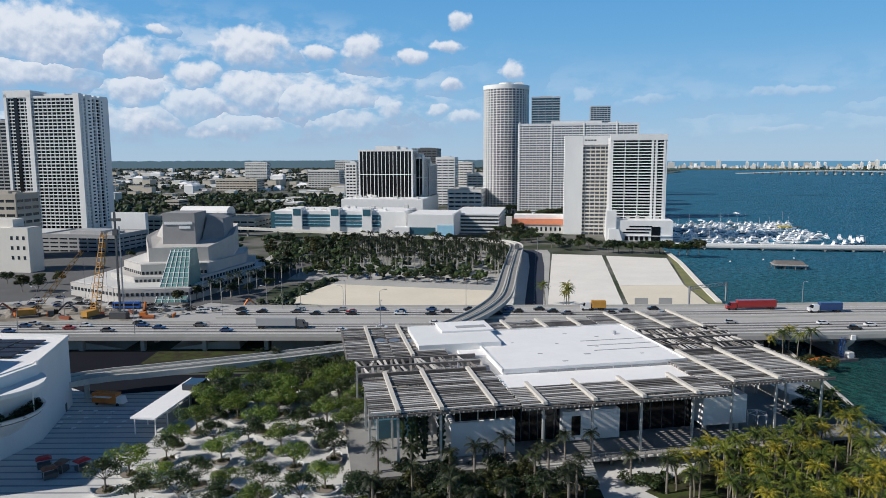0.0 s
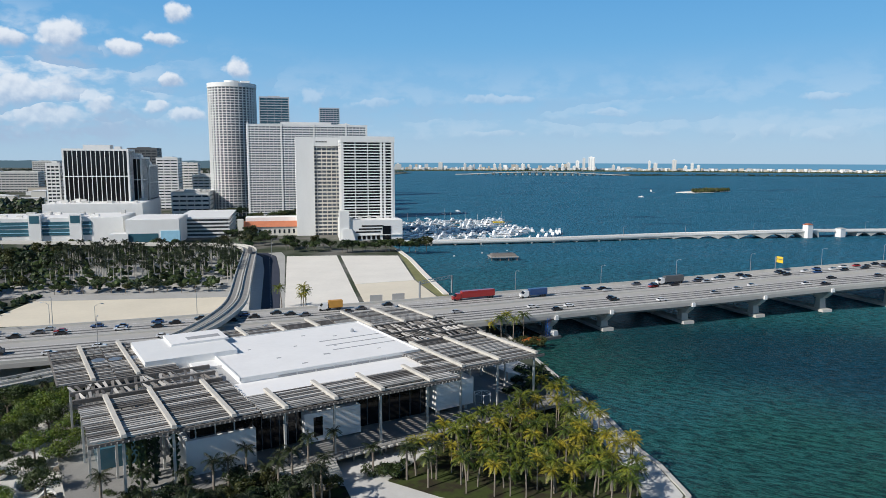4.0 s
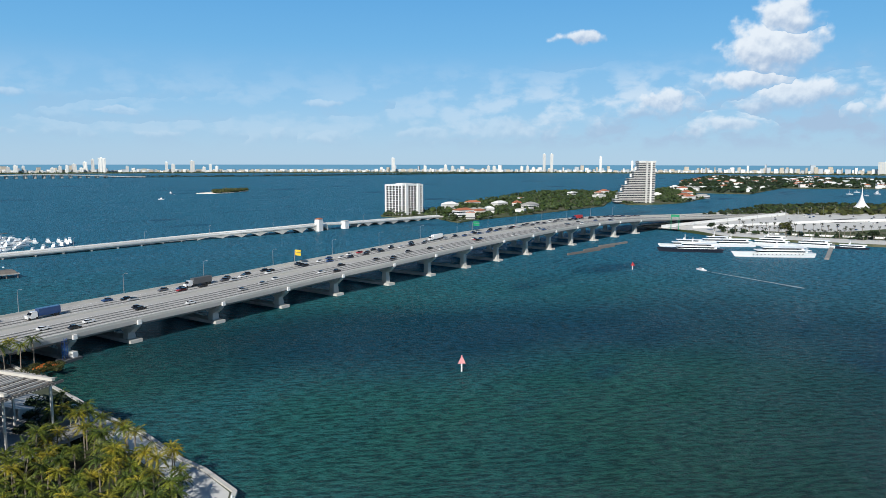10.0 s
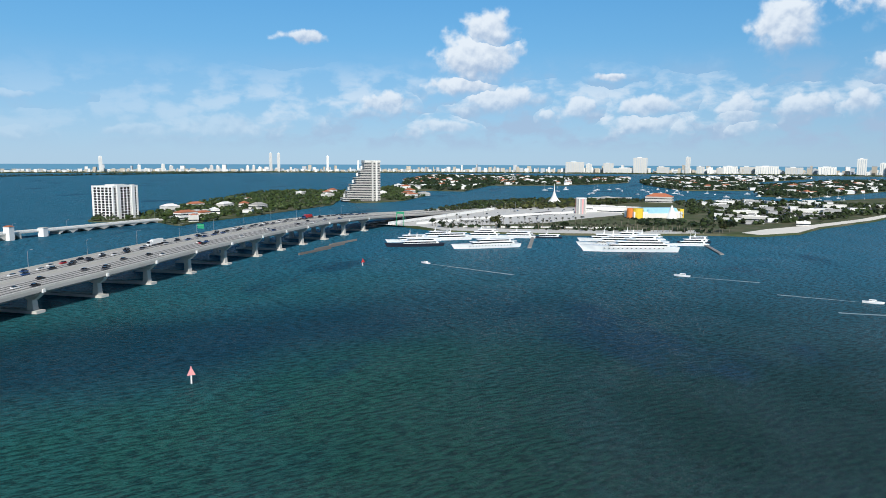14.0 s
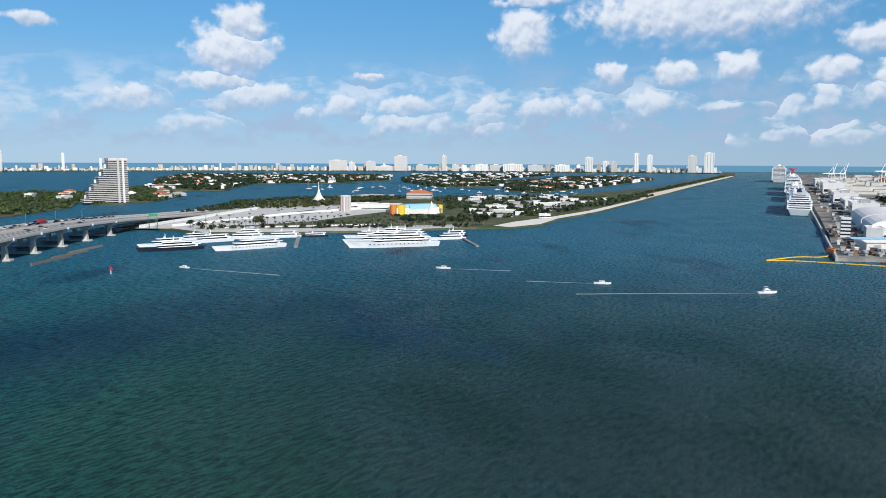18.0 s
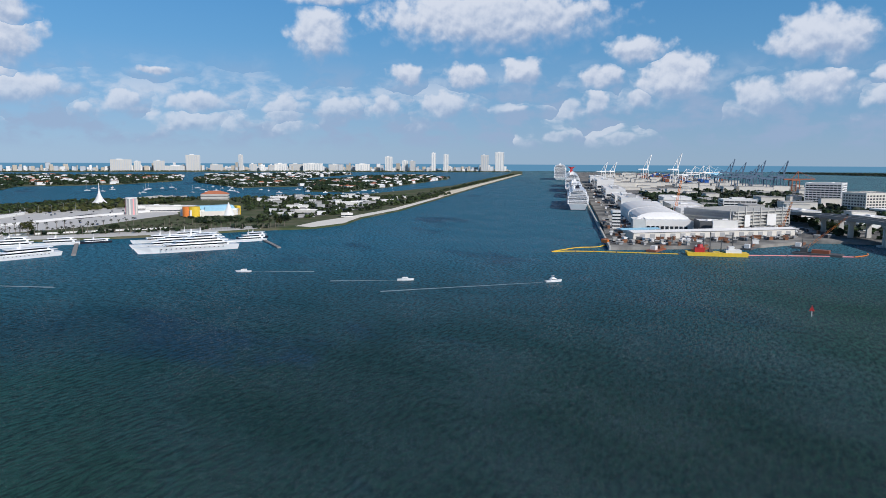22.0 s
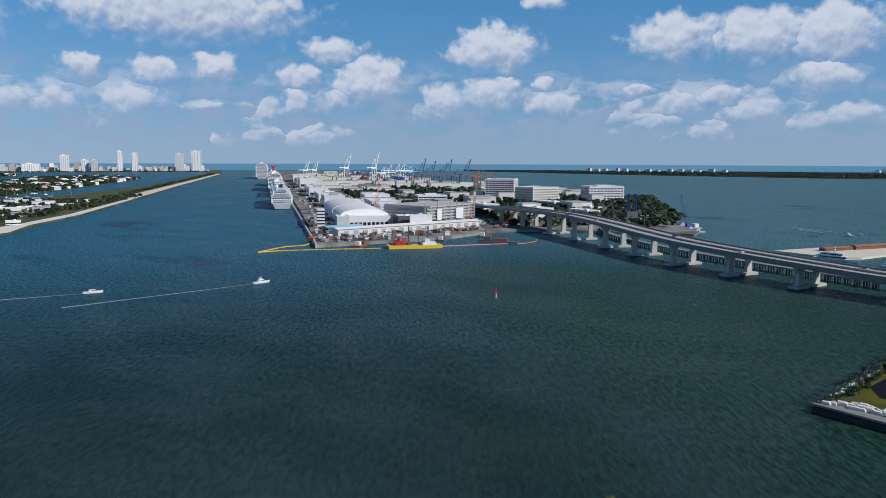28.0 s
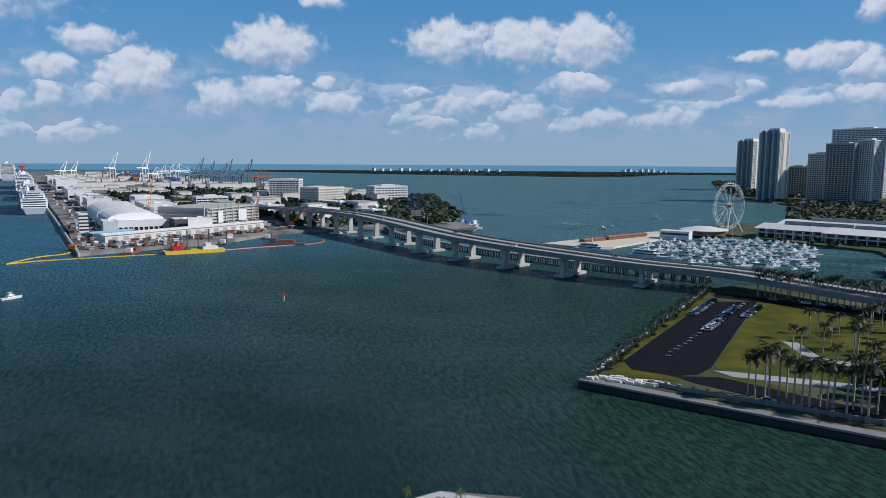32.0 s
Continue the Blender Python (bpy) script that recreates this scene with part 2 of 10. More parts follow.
def water_material():
    m = bpy.data.materials.new("bay_water")
    m.use_nodes = True
    n = Nodes(m.node_tree)
    place = n.add("ShaderNodeNewGeometry").outputs["Position"]
    flat = n.vec("MULTIPLY", place, (1.0, 1.0, 0.0))
    reach = n.vec("LENGTH", flat)
    depth = n.noise(n.vec("MULTIPLY", place, (0.9, 1.5, 0)), 0.0042, 4.0, 0.55)
    # grass is the noise that shapes the painted cloud-shadow patches
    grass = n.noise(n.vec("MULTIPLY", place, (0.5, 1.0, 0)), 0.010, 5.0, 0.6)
    gust = n.noise(n.vec("MULTIPLY", place, (0.6, 1.0, 0)), 0.03, 4.0, 0.6)
    green, teal, blue, deep = (0.027, 0.146, 0.112), (0.027, 0.142, 0.156), (0.046, 0.215, 0.340), (0.002, 0.020, 0.070)
    c = n.mix(n.remap(depth, 0.40, 0.60), green, teal)
    # the southern basin gets a darker base colour than the water north-east
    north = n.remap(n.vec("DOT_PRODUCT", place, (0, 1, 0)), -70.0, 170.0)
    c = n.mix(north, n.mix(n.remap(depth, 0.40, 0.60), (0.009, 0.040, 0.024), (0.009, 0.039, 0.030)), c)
    # sky sheen put into the colour: water painted paler and bluer with distance
    far_sheen = n.mix(n.remap(n.vec("DOT_PRODUCT", place, (0.5, 1, 0)), -700.0, 0.0), (0.128, 0.292, 0.318), blue)
    c = n.mix(n.remap(reach, 170.0, 640.0), c, far_sheen)
    # scattered cloud shadows painted into the colour as dark blue patches
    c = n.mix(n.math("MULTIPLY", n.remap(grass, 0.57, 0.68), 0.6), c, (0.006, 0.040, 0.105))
    # shallow green water along the southern shore
    shore = n.remap(n.vec("DOT_PRODUCT", place, (0.62, 1.0, 0)), -190.0, -70.0, 1.0, 0.0)
    shore = n.math("MULTIPLY", shore, n.remap(reach, 330.0, 680.0, 1.0, 0.0))
    c = n.mix(shore, c, (0.034, 0.092, 0.058))
    # green shallows where the bridge leaves the museum shore
    bank = n.vec("LENGTH", n.vec("MULTIPLY", n.vec("SUBTRACT", flat, (150, 205, 0)), (1 / 75, 1 / 45, 0)))
    c = n.mix(n.remap(bank, 0.3, 1.2, 0.6, 0.0), c, (0.022, 0.098, 0.060))
    # a cloud's shadow painted as a dark blue band south-east of the bridge
    cloud_band = n.add("ShaderNodeVectorRotate")
    cloud_band.rotation_type = "Z_AXIS"
    n.put(cloud_band.inputs["Vector"], n.vec("SUBTRACT", flat, (228, 168, 0)))
    cloud_band.inputs["Angle"].default_value = radians(55)
    # lane masks the painted shadow band, deep is its colour
    lane = n.vec("LENGTH", n.vec("MULTIPLY", cloud_band.outputs[0], (1 / 150, 1 / 64, 0)))
    lane = n.math("ADD", lane, n.math("MULTIPLY", n.math("SUBTRACT", grass, 0.5), 1.1))
    c = n.mix(n.remap(lane, 0.25, 1.25, 0.66, 0.0), c, deep)
    # fainter end of the same painted cloud shadow
    cloud_tail = n.vec("LENGTH", n.vec("MULTIPLY", n.vec("SUBTRACT", flat, (325, 40, 0)), (1 / 70, 1 / 110, 0)))
    cloud_tail = n.math("ADD", cloud_tail, n.math("MULTIPLY", n.math("SUBTRACT", grass, 0.5), 1.1))
    c = n.mix(n.remap(cloud_tail, 0.25, 1.25, 0.4, 0.0), c, deep)
    turned = n.add("ShaderNodeVectorRotate")
    turned.rotation_type = "Z_AXIS"
    n.put(turned.inputs["Vector"], flat)
    turned.inputs["Angle"].default_value = radians(50)
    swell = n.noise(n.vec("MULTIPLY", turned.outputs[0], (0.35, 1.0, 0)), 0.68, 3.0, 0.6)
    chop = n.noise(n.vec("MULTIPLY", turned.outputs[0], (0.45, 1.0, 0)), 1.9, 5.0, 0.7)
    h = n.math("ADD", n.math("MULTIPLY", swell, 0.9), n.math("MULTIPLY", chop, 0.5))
    # ripple shading painted in: wave troughs are tinted almost black
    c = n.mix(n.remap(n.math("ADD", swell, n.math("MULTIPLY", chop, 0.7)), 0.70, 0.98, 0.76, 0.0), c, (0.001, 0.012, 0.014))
    bp = n.add("ShaderNodeBump")
    bp.inputs["Strength"].default_value, bp.inputs["Distance"].default_value = 1.0, 1.5
    n.put(bp.inputs["Height"], h)
    body = n.add("ShaderNodeBsdfDiffuse")
    n.put(body.inputs["Color"], c)
    gloss = n.add("ShaderNodeBsdfGlossy")
    gloss.inputs["Roughness"].default_value = 0.24
    n.put(gloss.inputs["Normal"], bp.outputs[0])
    n.put(body.inputs["Normal"], bp.outputs[0])
    f = n.add("ShaderNodeFresnel")
    f.inputs["IOR"].default_value = 1.33
    n.put(f.inputs["Normal"], bp.outputs[0])
    mixed = n.add("ShaderNodeMixShader")
    n.put(mixed.inputs[0], n.math("MULTIPLY", f.outputs[0], n.remap(gust, 0.35, 0.65, 0.33, 0.55)))
    n.put(mixed.inputs[1], body.outputs[0])
    n.put(mixed.inputs[2], gloss.outputs[0])
    o = n.add("ShaderNodeOutputMaterial")
    n.put(o.inputs[0], mixed.outputs[0])
    return m


M = {}
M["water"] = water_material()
M["city"] = material("city_ground", (0.06, 0.075, 0.045), 0.95, vary=0.35, scale=0.02, fine=0.2, tint=(0.16, 0.155, 0.14))
M["land"] = material("island_ground", (0.075, 0.10, 0.045), 0.95, vary=0.3, scale=0.03, fine=0.4, tint=(0.12, 0.12, 0.075))
M["sand"] = material("crushed_limestone", (0.80, 0.76, 0.68), 0.95, vary=0.10, scale=0.05, fine=0.7, bump=0.15, bump_scale=2.0)
M["sand_gold"] = material("raked_sand", (0.74, 0.67, 0.53), 0.95, vary=0.10, scale=0.05, fine=0.7)
M["grass"] = material("lawn", (0.080, 0.092, 0.012), 0.95, vary=0.25, scale=0.06, fine=1.2, tint=(0.125, 0.115, 0.016), bump=0.2, bump_scale=6.0)
M["verge"] = material("dry_verge", (0.20, 0.20, 0.08), 0.95, vary=0.3, scale=0.1, fine=1.5)
M["asphalt"] = material("asphalt", (0.010, 0.011, 0.017), 0.95, vary=0.25, scale=0.06, fine=1.4)
M["asphalt_blue"] = material("blue_grey_asphalt", (0.055, 0.062, 0.085), 0.9, vary=0.2, scale=0.06, fine=1.4)
M["asphalt_light"] = material("worn_asphalt", (0.14, 0.14, 0.138), 0.9, vary=0.15, scale=0.08, fine=1.0)
M["road"] = material("concrete_carriageway", (0.42, 0.408, 0.385), 0.85, vary=0.13, scale=0.05, fine=0.9)
M["concrete"] = material("concrete", (0.52, 0.51, 0.47), 0.85, vary=0.14, scale=0.2, fine=2.5, streak=0.35)
M["stone"] = material("pale_granite", (0.50, 0.48, 0.45), 0.75, vary=0.12, scale=0.2, fine=2.0)
M["stone_grey"] = material("grey_granite", (0.30, 0.295, 0.29), 0.75, vary=0.12, scale=0.2, fine=2.0)
M["concrete_dark"] = material("weathered_concrete", (0.26, 0.255, 0.24), 0.9, vary=0.25, scale=0.25, fine=2.5, streak=0.3)
M["port_yard"] = material("port_yard", (0.13, 0.13, 0.125), 0.9, vary=0.35, scale=0.03, fine=0.3, tint=(0.29, 0.28, 0.255))
M["paving"] = material("pale_paving", (0.60, 0.59, 0.56), 0.8, vary=0.12, scale=0.3, fine=2.0)
M["paving_grey"] = material("grey_paving", (0.30, 0.31, 0.33), 0.8, vary=0.12, scale=0.3, fine=2.0)
M["paving_pale"] = material("worn_pale_paving", (0.44, 0.43, 0.40), 0.85, vary=0.2, scale=0.06, fine=0.8)
M["white"] = material("white_paint", (0.80, 0.80, 0.78), 0.6, vary=0.06, scale=0.15, fine=2.0, streak=0.3)
M["cream"] = material("cream_paint", (0.72, 0.69, 0.62), 0.7, vary=0.08, scale=0.15, fine=2.0, streak=0.3)
M["white_each"] = material("pale_stucco", (0.70, 0.69, 0.65), 0.75, vary=0.08, scale=0.1, fine=1.0, each=0.5)
M["tan_each"] = material("tan_stucco", (0.50, 0.45, 0.37), 0.8, vary=0.10, scale=0.1, fine=1.0, each=0.5)
M["sky_shade"] = material("shaded_balconies", (0.48, 0.52, 0.56), 0.5, vary=0.1)
M["grey"] = material("grey_paint", (0.38, 0.385, 0.39), 0.7, vary=0.1, scale=0.2, fine=2.0, streak=0.3)
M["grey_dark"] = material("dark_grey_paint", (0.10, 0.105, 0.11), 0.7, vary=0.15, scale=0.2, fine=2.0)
M["glass"] = material("dark_window_glass", (0.03, 0.038, 0.048), 0.12, vary=0.3, scale=0.12, fine=0.6, each=0.3)
M["glass_pale"] = material("pale_curtained_glass", (0.13, 0.15, 0.185), 0.25, vary=0.45, scale=0.25, fine=0.9)
M["glass_black"] = material("black_glass", (0.008, 0.008, 0.010), 0.10, vary=0.3, scale=0.1, fine=0.5)
M["glass_blue"] = material("blue_glass", (0.05, 0.13, 0.17), 0.10, vary=0.25, scale=0.1, fine=0.5, each=0.2)
M["glass_green"] = material("green_glass", (0.16, 0.30, 0.28), 0.15, vary=0.2, scale=0.3, fine=1.0)
M["roof_red"] = material("terracotta_tiles", (0.42, 0.15, 0.075), 0.85, vary=0.2, scale=0.3, fine=2.0, each=0.4)
M["roof_pier"] = material("faded_red_roof", (0.34, 0.17, 0.13), 0.85, vary=0.25, scale=0.3, fine=2.0)
M["roof_grey"] = material("flat_roof_gravel", (0.42, 0.41, 0.39), 0.95, vary=0.2, scale=0.1, fine=1.0, each=0.4)
M["roof_white"] = material("white_roof_membrane", (0.86, 0.85, 0.83), 0.7, vary=0.06, scale=0.1, fine=0.8, each=0.1)
M["timber"] = material("weathered_timber", (0.17, 0.155, 0.14), 0.9, vary=0.3, scale=0.8, fine=5.0, each=0.5)
M["timber_pale"] = material("silvered_timber", (0.47, 0.445, 0.41), 0.9, vary=0.3, scale=0.8, fine=5.0, each=0.6)
M["beam"] = material("pale_concrete_beam", (0.56, 0.53, 0.47), 0.85, vary=0.18, scale=0.5, fine=3.0)
M["steel"] = material("galvanised_steel", (0.45, 0.46, 0.47), 0.45, metal=0.8, vary=0.1)
M["bark"] = material("palm_bark", (0.22, 0.19, 0.155), 0.95, vary=0.3, scale=1.5, fine=8.0)
M["bark_pale"] = material("royal_palm_bark", (0.40, 0.38, 0.34), 0.9, vary=0.2, scale=1.5, fine=8.0)


def leaf_material(name, color, tint, through_=0.28):
    m = material(name, color, 0.55, vary=0.35, scale=0.35, fine=3.0, tint=tint, each=0.6, island=1.1)
    nt = m.node_tree
    gloss = next(q for q in nt.nodes if q.type == "BSDF_PRINCIPLED")
    end = next(q for q in nt.nodes if q.type == "OUTPUT_MATERIAL")
    thin, both = nt.nodes.new("ShaderNodeBsdfTranslucent"), nt.nodes.new("ShaderNodeMixShader")
    nt.links.new(gloss.inputs["Base Color"].links[0].from_socket, thin.inputs["Color"])
    both.inputs[0].default_value = through_
    nt.links.new(gloss.outputs[0], both.inputs[1])
    nt.links.new(thin.outputs[0], both.inputs[2])
    nt.links.new(both.outputs[0], end.inputs[0])
    return m


M["leaf"] = leaf_material("green_foliage", (0.030, 0.054, 0.013), (0.054, 0.078, 0.018))
M["leaf_bright"] = leaf_material("bright_foliage", (0.085, 0.150, 0.016), (0.150, 0.200, 0.026))
M["leaf_dark"] = leaf_material("dark_foliage", (0.014, 0.030, 0.009), (0.026, 0.045, 0.012))
M["leaf_olive"] = leaf_material("olive_foliage", (0.040, 0.052, 0.012), (0.070, 0.072, 0.016))
M["frond"] = leaf_material("palm_fronds", (0.060, 0.098, 0.010), (0.150, 0.170, 0.014))
M["frond_gold"] = leaf_material("yellowed_palm_fronds", (0.150, 0.158, 0.012), (0.300, 0.250, 0.018))
M["frond_dark"] = leaf_material("royal_palm_fronds", (0.016, 0.026, 0.008), (0.030, 0.042, 0.011))
M["wet_wall"] = material("dark_weathered_wall", (0.035, 0.038, 0.036), 0.7, vary=0.4, scale=0.4, fine=2.0)
M["crane_paint"] = material("worn_crane_paint", (0.52, 0.27, 0.05), 0.6, vary=0.25, scale=0.4, fine=3.0)
M["crane_blue"] = material("faded_crane_blue", (0.08, 0.13, 0.20), 0.6, vary=0.25, scale=0.2, fine=1.0)
M["bed"] = material("mulch_bed", (0.045, 0.04, 0.026), 0.95, vary=0.4, scale=0.3, fine=2.5, tint=(0.05, 0.065, 0.02))
M["dirt"] = material("site_dirt", (0.22, 0.19, 0.15), 0.95, vary=0.3, scale=0.08, fine=1.0, tint=(0.36, 0.33, 0.28))
M["tyre"] = material("tyre_rubber", (0.02, 0.02, 0.02), 0.9)
for nm, c in (("yellow", (0.80, 0.56, 0.04)), ("orange", (0.72, 0.22, 0.04)), ("red", (0.45, 0.03, 0.03)), ("green", (0.03, 0.30, 0.14)),
              ("blue", (0.03, 0.12, 0.42)), ("pink", (0.85, 0.35, 0.35)), ("navy", (0.015, 0.019, 0.034)), ("brown", (0.22, 0.10, 0.05)),
              ("sky_blue", (0.35, 0.62, 0.78)), ("rust", (0.30, 0.10, 0.05))):
    M[nm] = material(nm + "_paint", c, 0.5, vary=0.12, scale=0.4, fine=3.0)
for nm, c in (("car_white", (0.75, 0.75, 0.74)), ("car_black", (0.012, 0.012, 0.014)), ("car_silver", (0.38, 0.39, 0.40)), ("car_red", (0.35, 0.02, 0.02)),
              ("car_blue", (0.02, 0.06, 0.18)), ("car_orange", (0.65, 0.20, 0.02)), ("car_grey", (0.10, 0.10, 0.11))):
    M[nm] = material(nm, c, 0.3, vary=0.03, coat=0.6)
M["hull"] = material("white_gelcoat", (0.88, 0.88, 0.87), 0.3, vary=0.04, scale=0.3, fine=1.0, coat=0.3)
M["foam"] = material("wake_foam", (0.24, 0.33, 0.36), 0.9, vary=0.3, scale=0.3, fine=1.5)


for nm in ("asphalt", "asphalt_blue", "asphalt_light", "grass", "land", "bed", "city", "dirt", "port_yard"):
    next(q for q in M[nm].node_tree.nodes if q.type == "BSDF_PRINCIPLED").inputs["Specular IOR Level"].default_value = 0.12

# ---- mesh helpers ----
class MB:
    """A mesh under construction: boxes, prisms and tubes gathered into one."""

    def __init__(self):
        self.v, self.f = [], []

    def verts(self, vs, fs):
        k = len(self.v)
        self.v += [tuple(a) for a in vs]
        self.f += [tuple(i + k for i in f) for f in fs]
        return self

    def box(self, x0, x1, y0, y1, z0, z1):
        return self.verts([(x0, y0, z0), (x1, y0, z0), (x1, y1, z0), (x0, y1, z0), (x0, y0, z1), (x1, y0, z1), (x1, y1, z1), (x0, y1, z1)],
                          [(0, 3, 2, 1), (4, 5, 6, 7), (0, 1, 5, 4), (1, 2, 6, 5), (2, 3, 7, 6), (3, 0, 4, 7)])

    def taper(self, x0, x1, y0, y1, z0, z1, dx0, dx1, dy0, dy1):
        """A box whose top is drawn in by dx0, dx1, dy0, dy1."""
        return self.verts([(x0, y0, z0), (x1, y0, z0), (x1, y1, z0), (x0, y1, z0), (x0 + dx0, y0 + dy0, z1), (x1 - dx1, y0 + dy0, z1), (x1 - dx1, y1 - dy1, z1), (x0 + dx0, y1 - dy1, z1)],
                          [(0, 3, 2, 1), (4, 5, 6, 7), (0, 1, 5, 4), (1, 2, 6, 5), (2, 3, 7, 6), (3, 0, 4, 7)])

    def prism(self, poly, z0, z1, top=None):
        area = sum(a[0] * b[1] - b[0] * a[1] for a, b in zip(poly, poly[1:] + poly[:1]))
        if area < 0:
            poly = poly[::-1]
            top = top[::-1] if top else None
        n = len(poly)
        top = top or poly
        return self.verts([(x, y, z0) for x, y in poly] + [(x, y, z1) for x, y in top],
                          [tuple(range(n - 1, -1, -1)), tuple(range(n, 2 * n))] + [(i, (i + 1) % n, n + (i + 1) % n, n + i) for i in range(n)])

    def tube(self, a, b, r0, r1=None, n=8):
        a, b = Vector(a), Vector(b)
        r1 = r0 if r1 is None else r1
        d = (b - a).normalized()
        u = d.orthogonal().normalized()
        w_ = d.cross(u)
        ring = [u * math.cos(2 * math.pi * i / n) + w_ * math.sin(2 * math.pi * i / n) for i in range(n)]
        return self.verts([a + q * r0 for q in ring] + [b + q * r1 for q in ring],
                          [tuple(range(n - 1, -1, -1)), tuple(range(n, 2 * n))] + [(i, (i + 1) % n, n + (i + 1) % n, n + i) for i in range(n)])

    def beam(self, a, b, w_, h_):
        """A rectangular bar from a to b, w_ wide and h_ high."""
        a, b = Vector(a), Vector(b)
        d = (b - a).normalized()
        s = d.cross(Vector((0, 0, 1)))
        s = (s if s.length > 1e-4 else Vector((1, 0, 0))).normalized() * (w_ / 2)
        u = s.cross(d).normalized() * (h_ / 2)
        vs = [p + i * s + j * u for p in (a, b) for i, j in ((-1, -1), (1, -1), (1, 1), (-1, 1))]
        return self.verts(vs, [(0, 1, 2, 3), (7, 6, 5, 4), (0, 4, 5, 1), (1, 5, 6, 2), (2, 6, 7, 3), (3, 7, 4, 0)])

    def strip(self, left, right):
        """A ribbon between two rows of points."""
        n = len(left)
        return self.verts(list(left) + list(right), [(i, n + i, n + i + 1, i + 1) for i in range(n - 1)])

    def mesh(self, name, mat):
        me = bpy.data.meshes.new(name)
        me.from_pydata(self.v, [], self.f)
        for m in mat if isinstance(mat, (list, tuple)) else (mat,):
            me.materials.append(M[m] if isinstance(m, str) else m)
        me.update()
        return me


def thing(name, x, y, z=0.0, turn_=0.0, label="", category="", group="", kind=""):
    ob = new(name)
    ob.empty_display_size = 0.5
    ob.matrix_world = pose(x, y, z, 0, 0, turn_)
    return tagged(ob, label, category, group, kind)


def part(name, mb, mat, parent, label=""):
    ob = new(name, mb if isinstance(mb, bpy.types.Mesh) else mb.mesh(name, mat))
    ob.parent = parent
    return tagged(ob, label)


def solid(name, mb, mat, label="", category="", group="", kind=""):
    """A thing that is one mesh, in world coordinates."""
    ob = new(name, mb.mesh(name, mat))
    return tagged(ob, label, category, group, kind)


def setting(name, mb, mat, label="", category=""):
    return solid(name, mb, mat, label, category, kind="structure")


def ribbon(points, width_l, width_r=None):
    """Left and right rows of points along a plan line with heights."""
    width_r = width_l if width_r is None else width_r
    lf, rt = [], []
    for i, p_ in enumerate(points):
        a, b = Vector(points[max(i - 1, 0)]), Vector(points[min(i + 1, len(points) - 1)])
        d = (b - a)
        s = Vector((-d.y, d.x, 0)).normalized()
        lf.append(Vector(p_) + s * width_l)
        rt.append(Vector(p_) - s * width_r)
    return lf, rt


def smooth_line(points, step=8.0):
    """Points along a Catmull-Rom line."""
    ps = [Vector(q) for q in points]
    out_ = []
    for i in range(len(ps) - 1):
        p0, p1, p2, p3 = ps[max(i - 1, 0)], ps[i], ps[i + 1], ps[min(i + 2, len(ps) - 1)]
        n = max(1, int((p2 - p1).length / step))
        for k in range(n):
            t = k / n
            out_.append(0.5 * ((2 * p1) + (p2 - p0) * t + (2 * p0 - 5 * p1 + 4 * p2 - p3) * t * t + (3 * p1 - p0 - 3 * p2 + p3) * t ** 3))
    out_.append(ps[-1])
    return out_


def wall_along(points, off, w_, h_, lift=0.0):
    """One continuous low wall that follows a line at a distance to its left."""
    lf, rt = ribbon(points, off, -off)
    return deck_mesh([q + Vector((0, 0, h_ + lift)) for q in lf], w_ / 2, w_ / 2, h_)


def deck_mesh(points, width_l, width_r, thick):
    """A slab that follows a line."""
    lf, rt = ribbon(points, width_l, width_r)
    mb = MB()
    n = len(lf)
    dn = Vector((0, 0, -thick))
    mb.verts(lf + rt + [q + dn for q in lf] + [q + dn for q in rt],
             [(i, n + i, n + i + 1, i + 1) for i in range(n - 1)] + [(2 * n + i, 2 * n + i + 1, 3 * n + i + 1, 3 * n + i) for i in range(n - 1)]
             + [(i, i + 1, 2 * n + i + 1, 2 * n + i) for i in range(n - 1)] + [(n + i, 3 * n + i, 3 * n + i + 1, n + i + 1) for i in range(n - 1)]
             + [(0, 2 * n, 3 * n, n), (n - 1, 2 * n - 1, 4 * n - 1, 3 * n - 1)])
    return mb

# ---- water and land ----
GROUND = 2.0
mb = MB()
n_ = 24
mb.verts([(-6200 + 12400 * i / n_, -6200 + 12400 * j / n_, 0) for j in range(n_ + 1) for i in range(n_ + 1)],
         [(j * (n_ + 1) + i, j * (n_ + 1) + i + 1, (j + 1) * (n_ + 1) + i + 1, (j + 1) * (n_ + 1) + i) for j in range(n_) for i in range(n_)])
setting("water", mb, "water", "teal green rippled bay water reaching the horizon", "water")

COAST = [(97, 108), (101, 122), (102, 131), (107, 150), (110, 171), (114, 191), (123, 242), (128, 300), (132, 322), (143, 384), (157, 453), (166, 516), (173, 560),
         (186, 585), (190, 640), (215, 800), (260, 1100), (320, 1600), (520, 2400), (800, 2960), (1000, 3090), (1180, 3400), (900, 6000), (-6200, 6000), (-6200, -138), (40, -132),
         (56, -128), (61, -121), (76, 60), (84, 98)]
setting("ground", MB().prism(COAST, -4, GROUND), "city", "mixed green and grey city ground along the bay", "ground")
PARK_S = [(46, -214), (1, -205), (-34, -198.5), (-400, -140), (-6200, -140), (-6200, -6000), (-600, -6000), (130, -2700), (70, -1900), (10, -1500), (-60, -1300), (-40, -900), (30, -860), (60, -760), (-30, -690), (-95, -640), (-110, -440), (5, -424), (18, -404)]
setting("ground_south", MB().prism(PARK_S, -4, GROUND), "land", "low green waterfront land with a seawall", "ground")
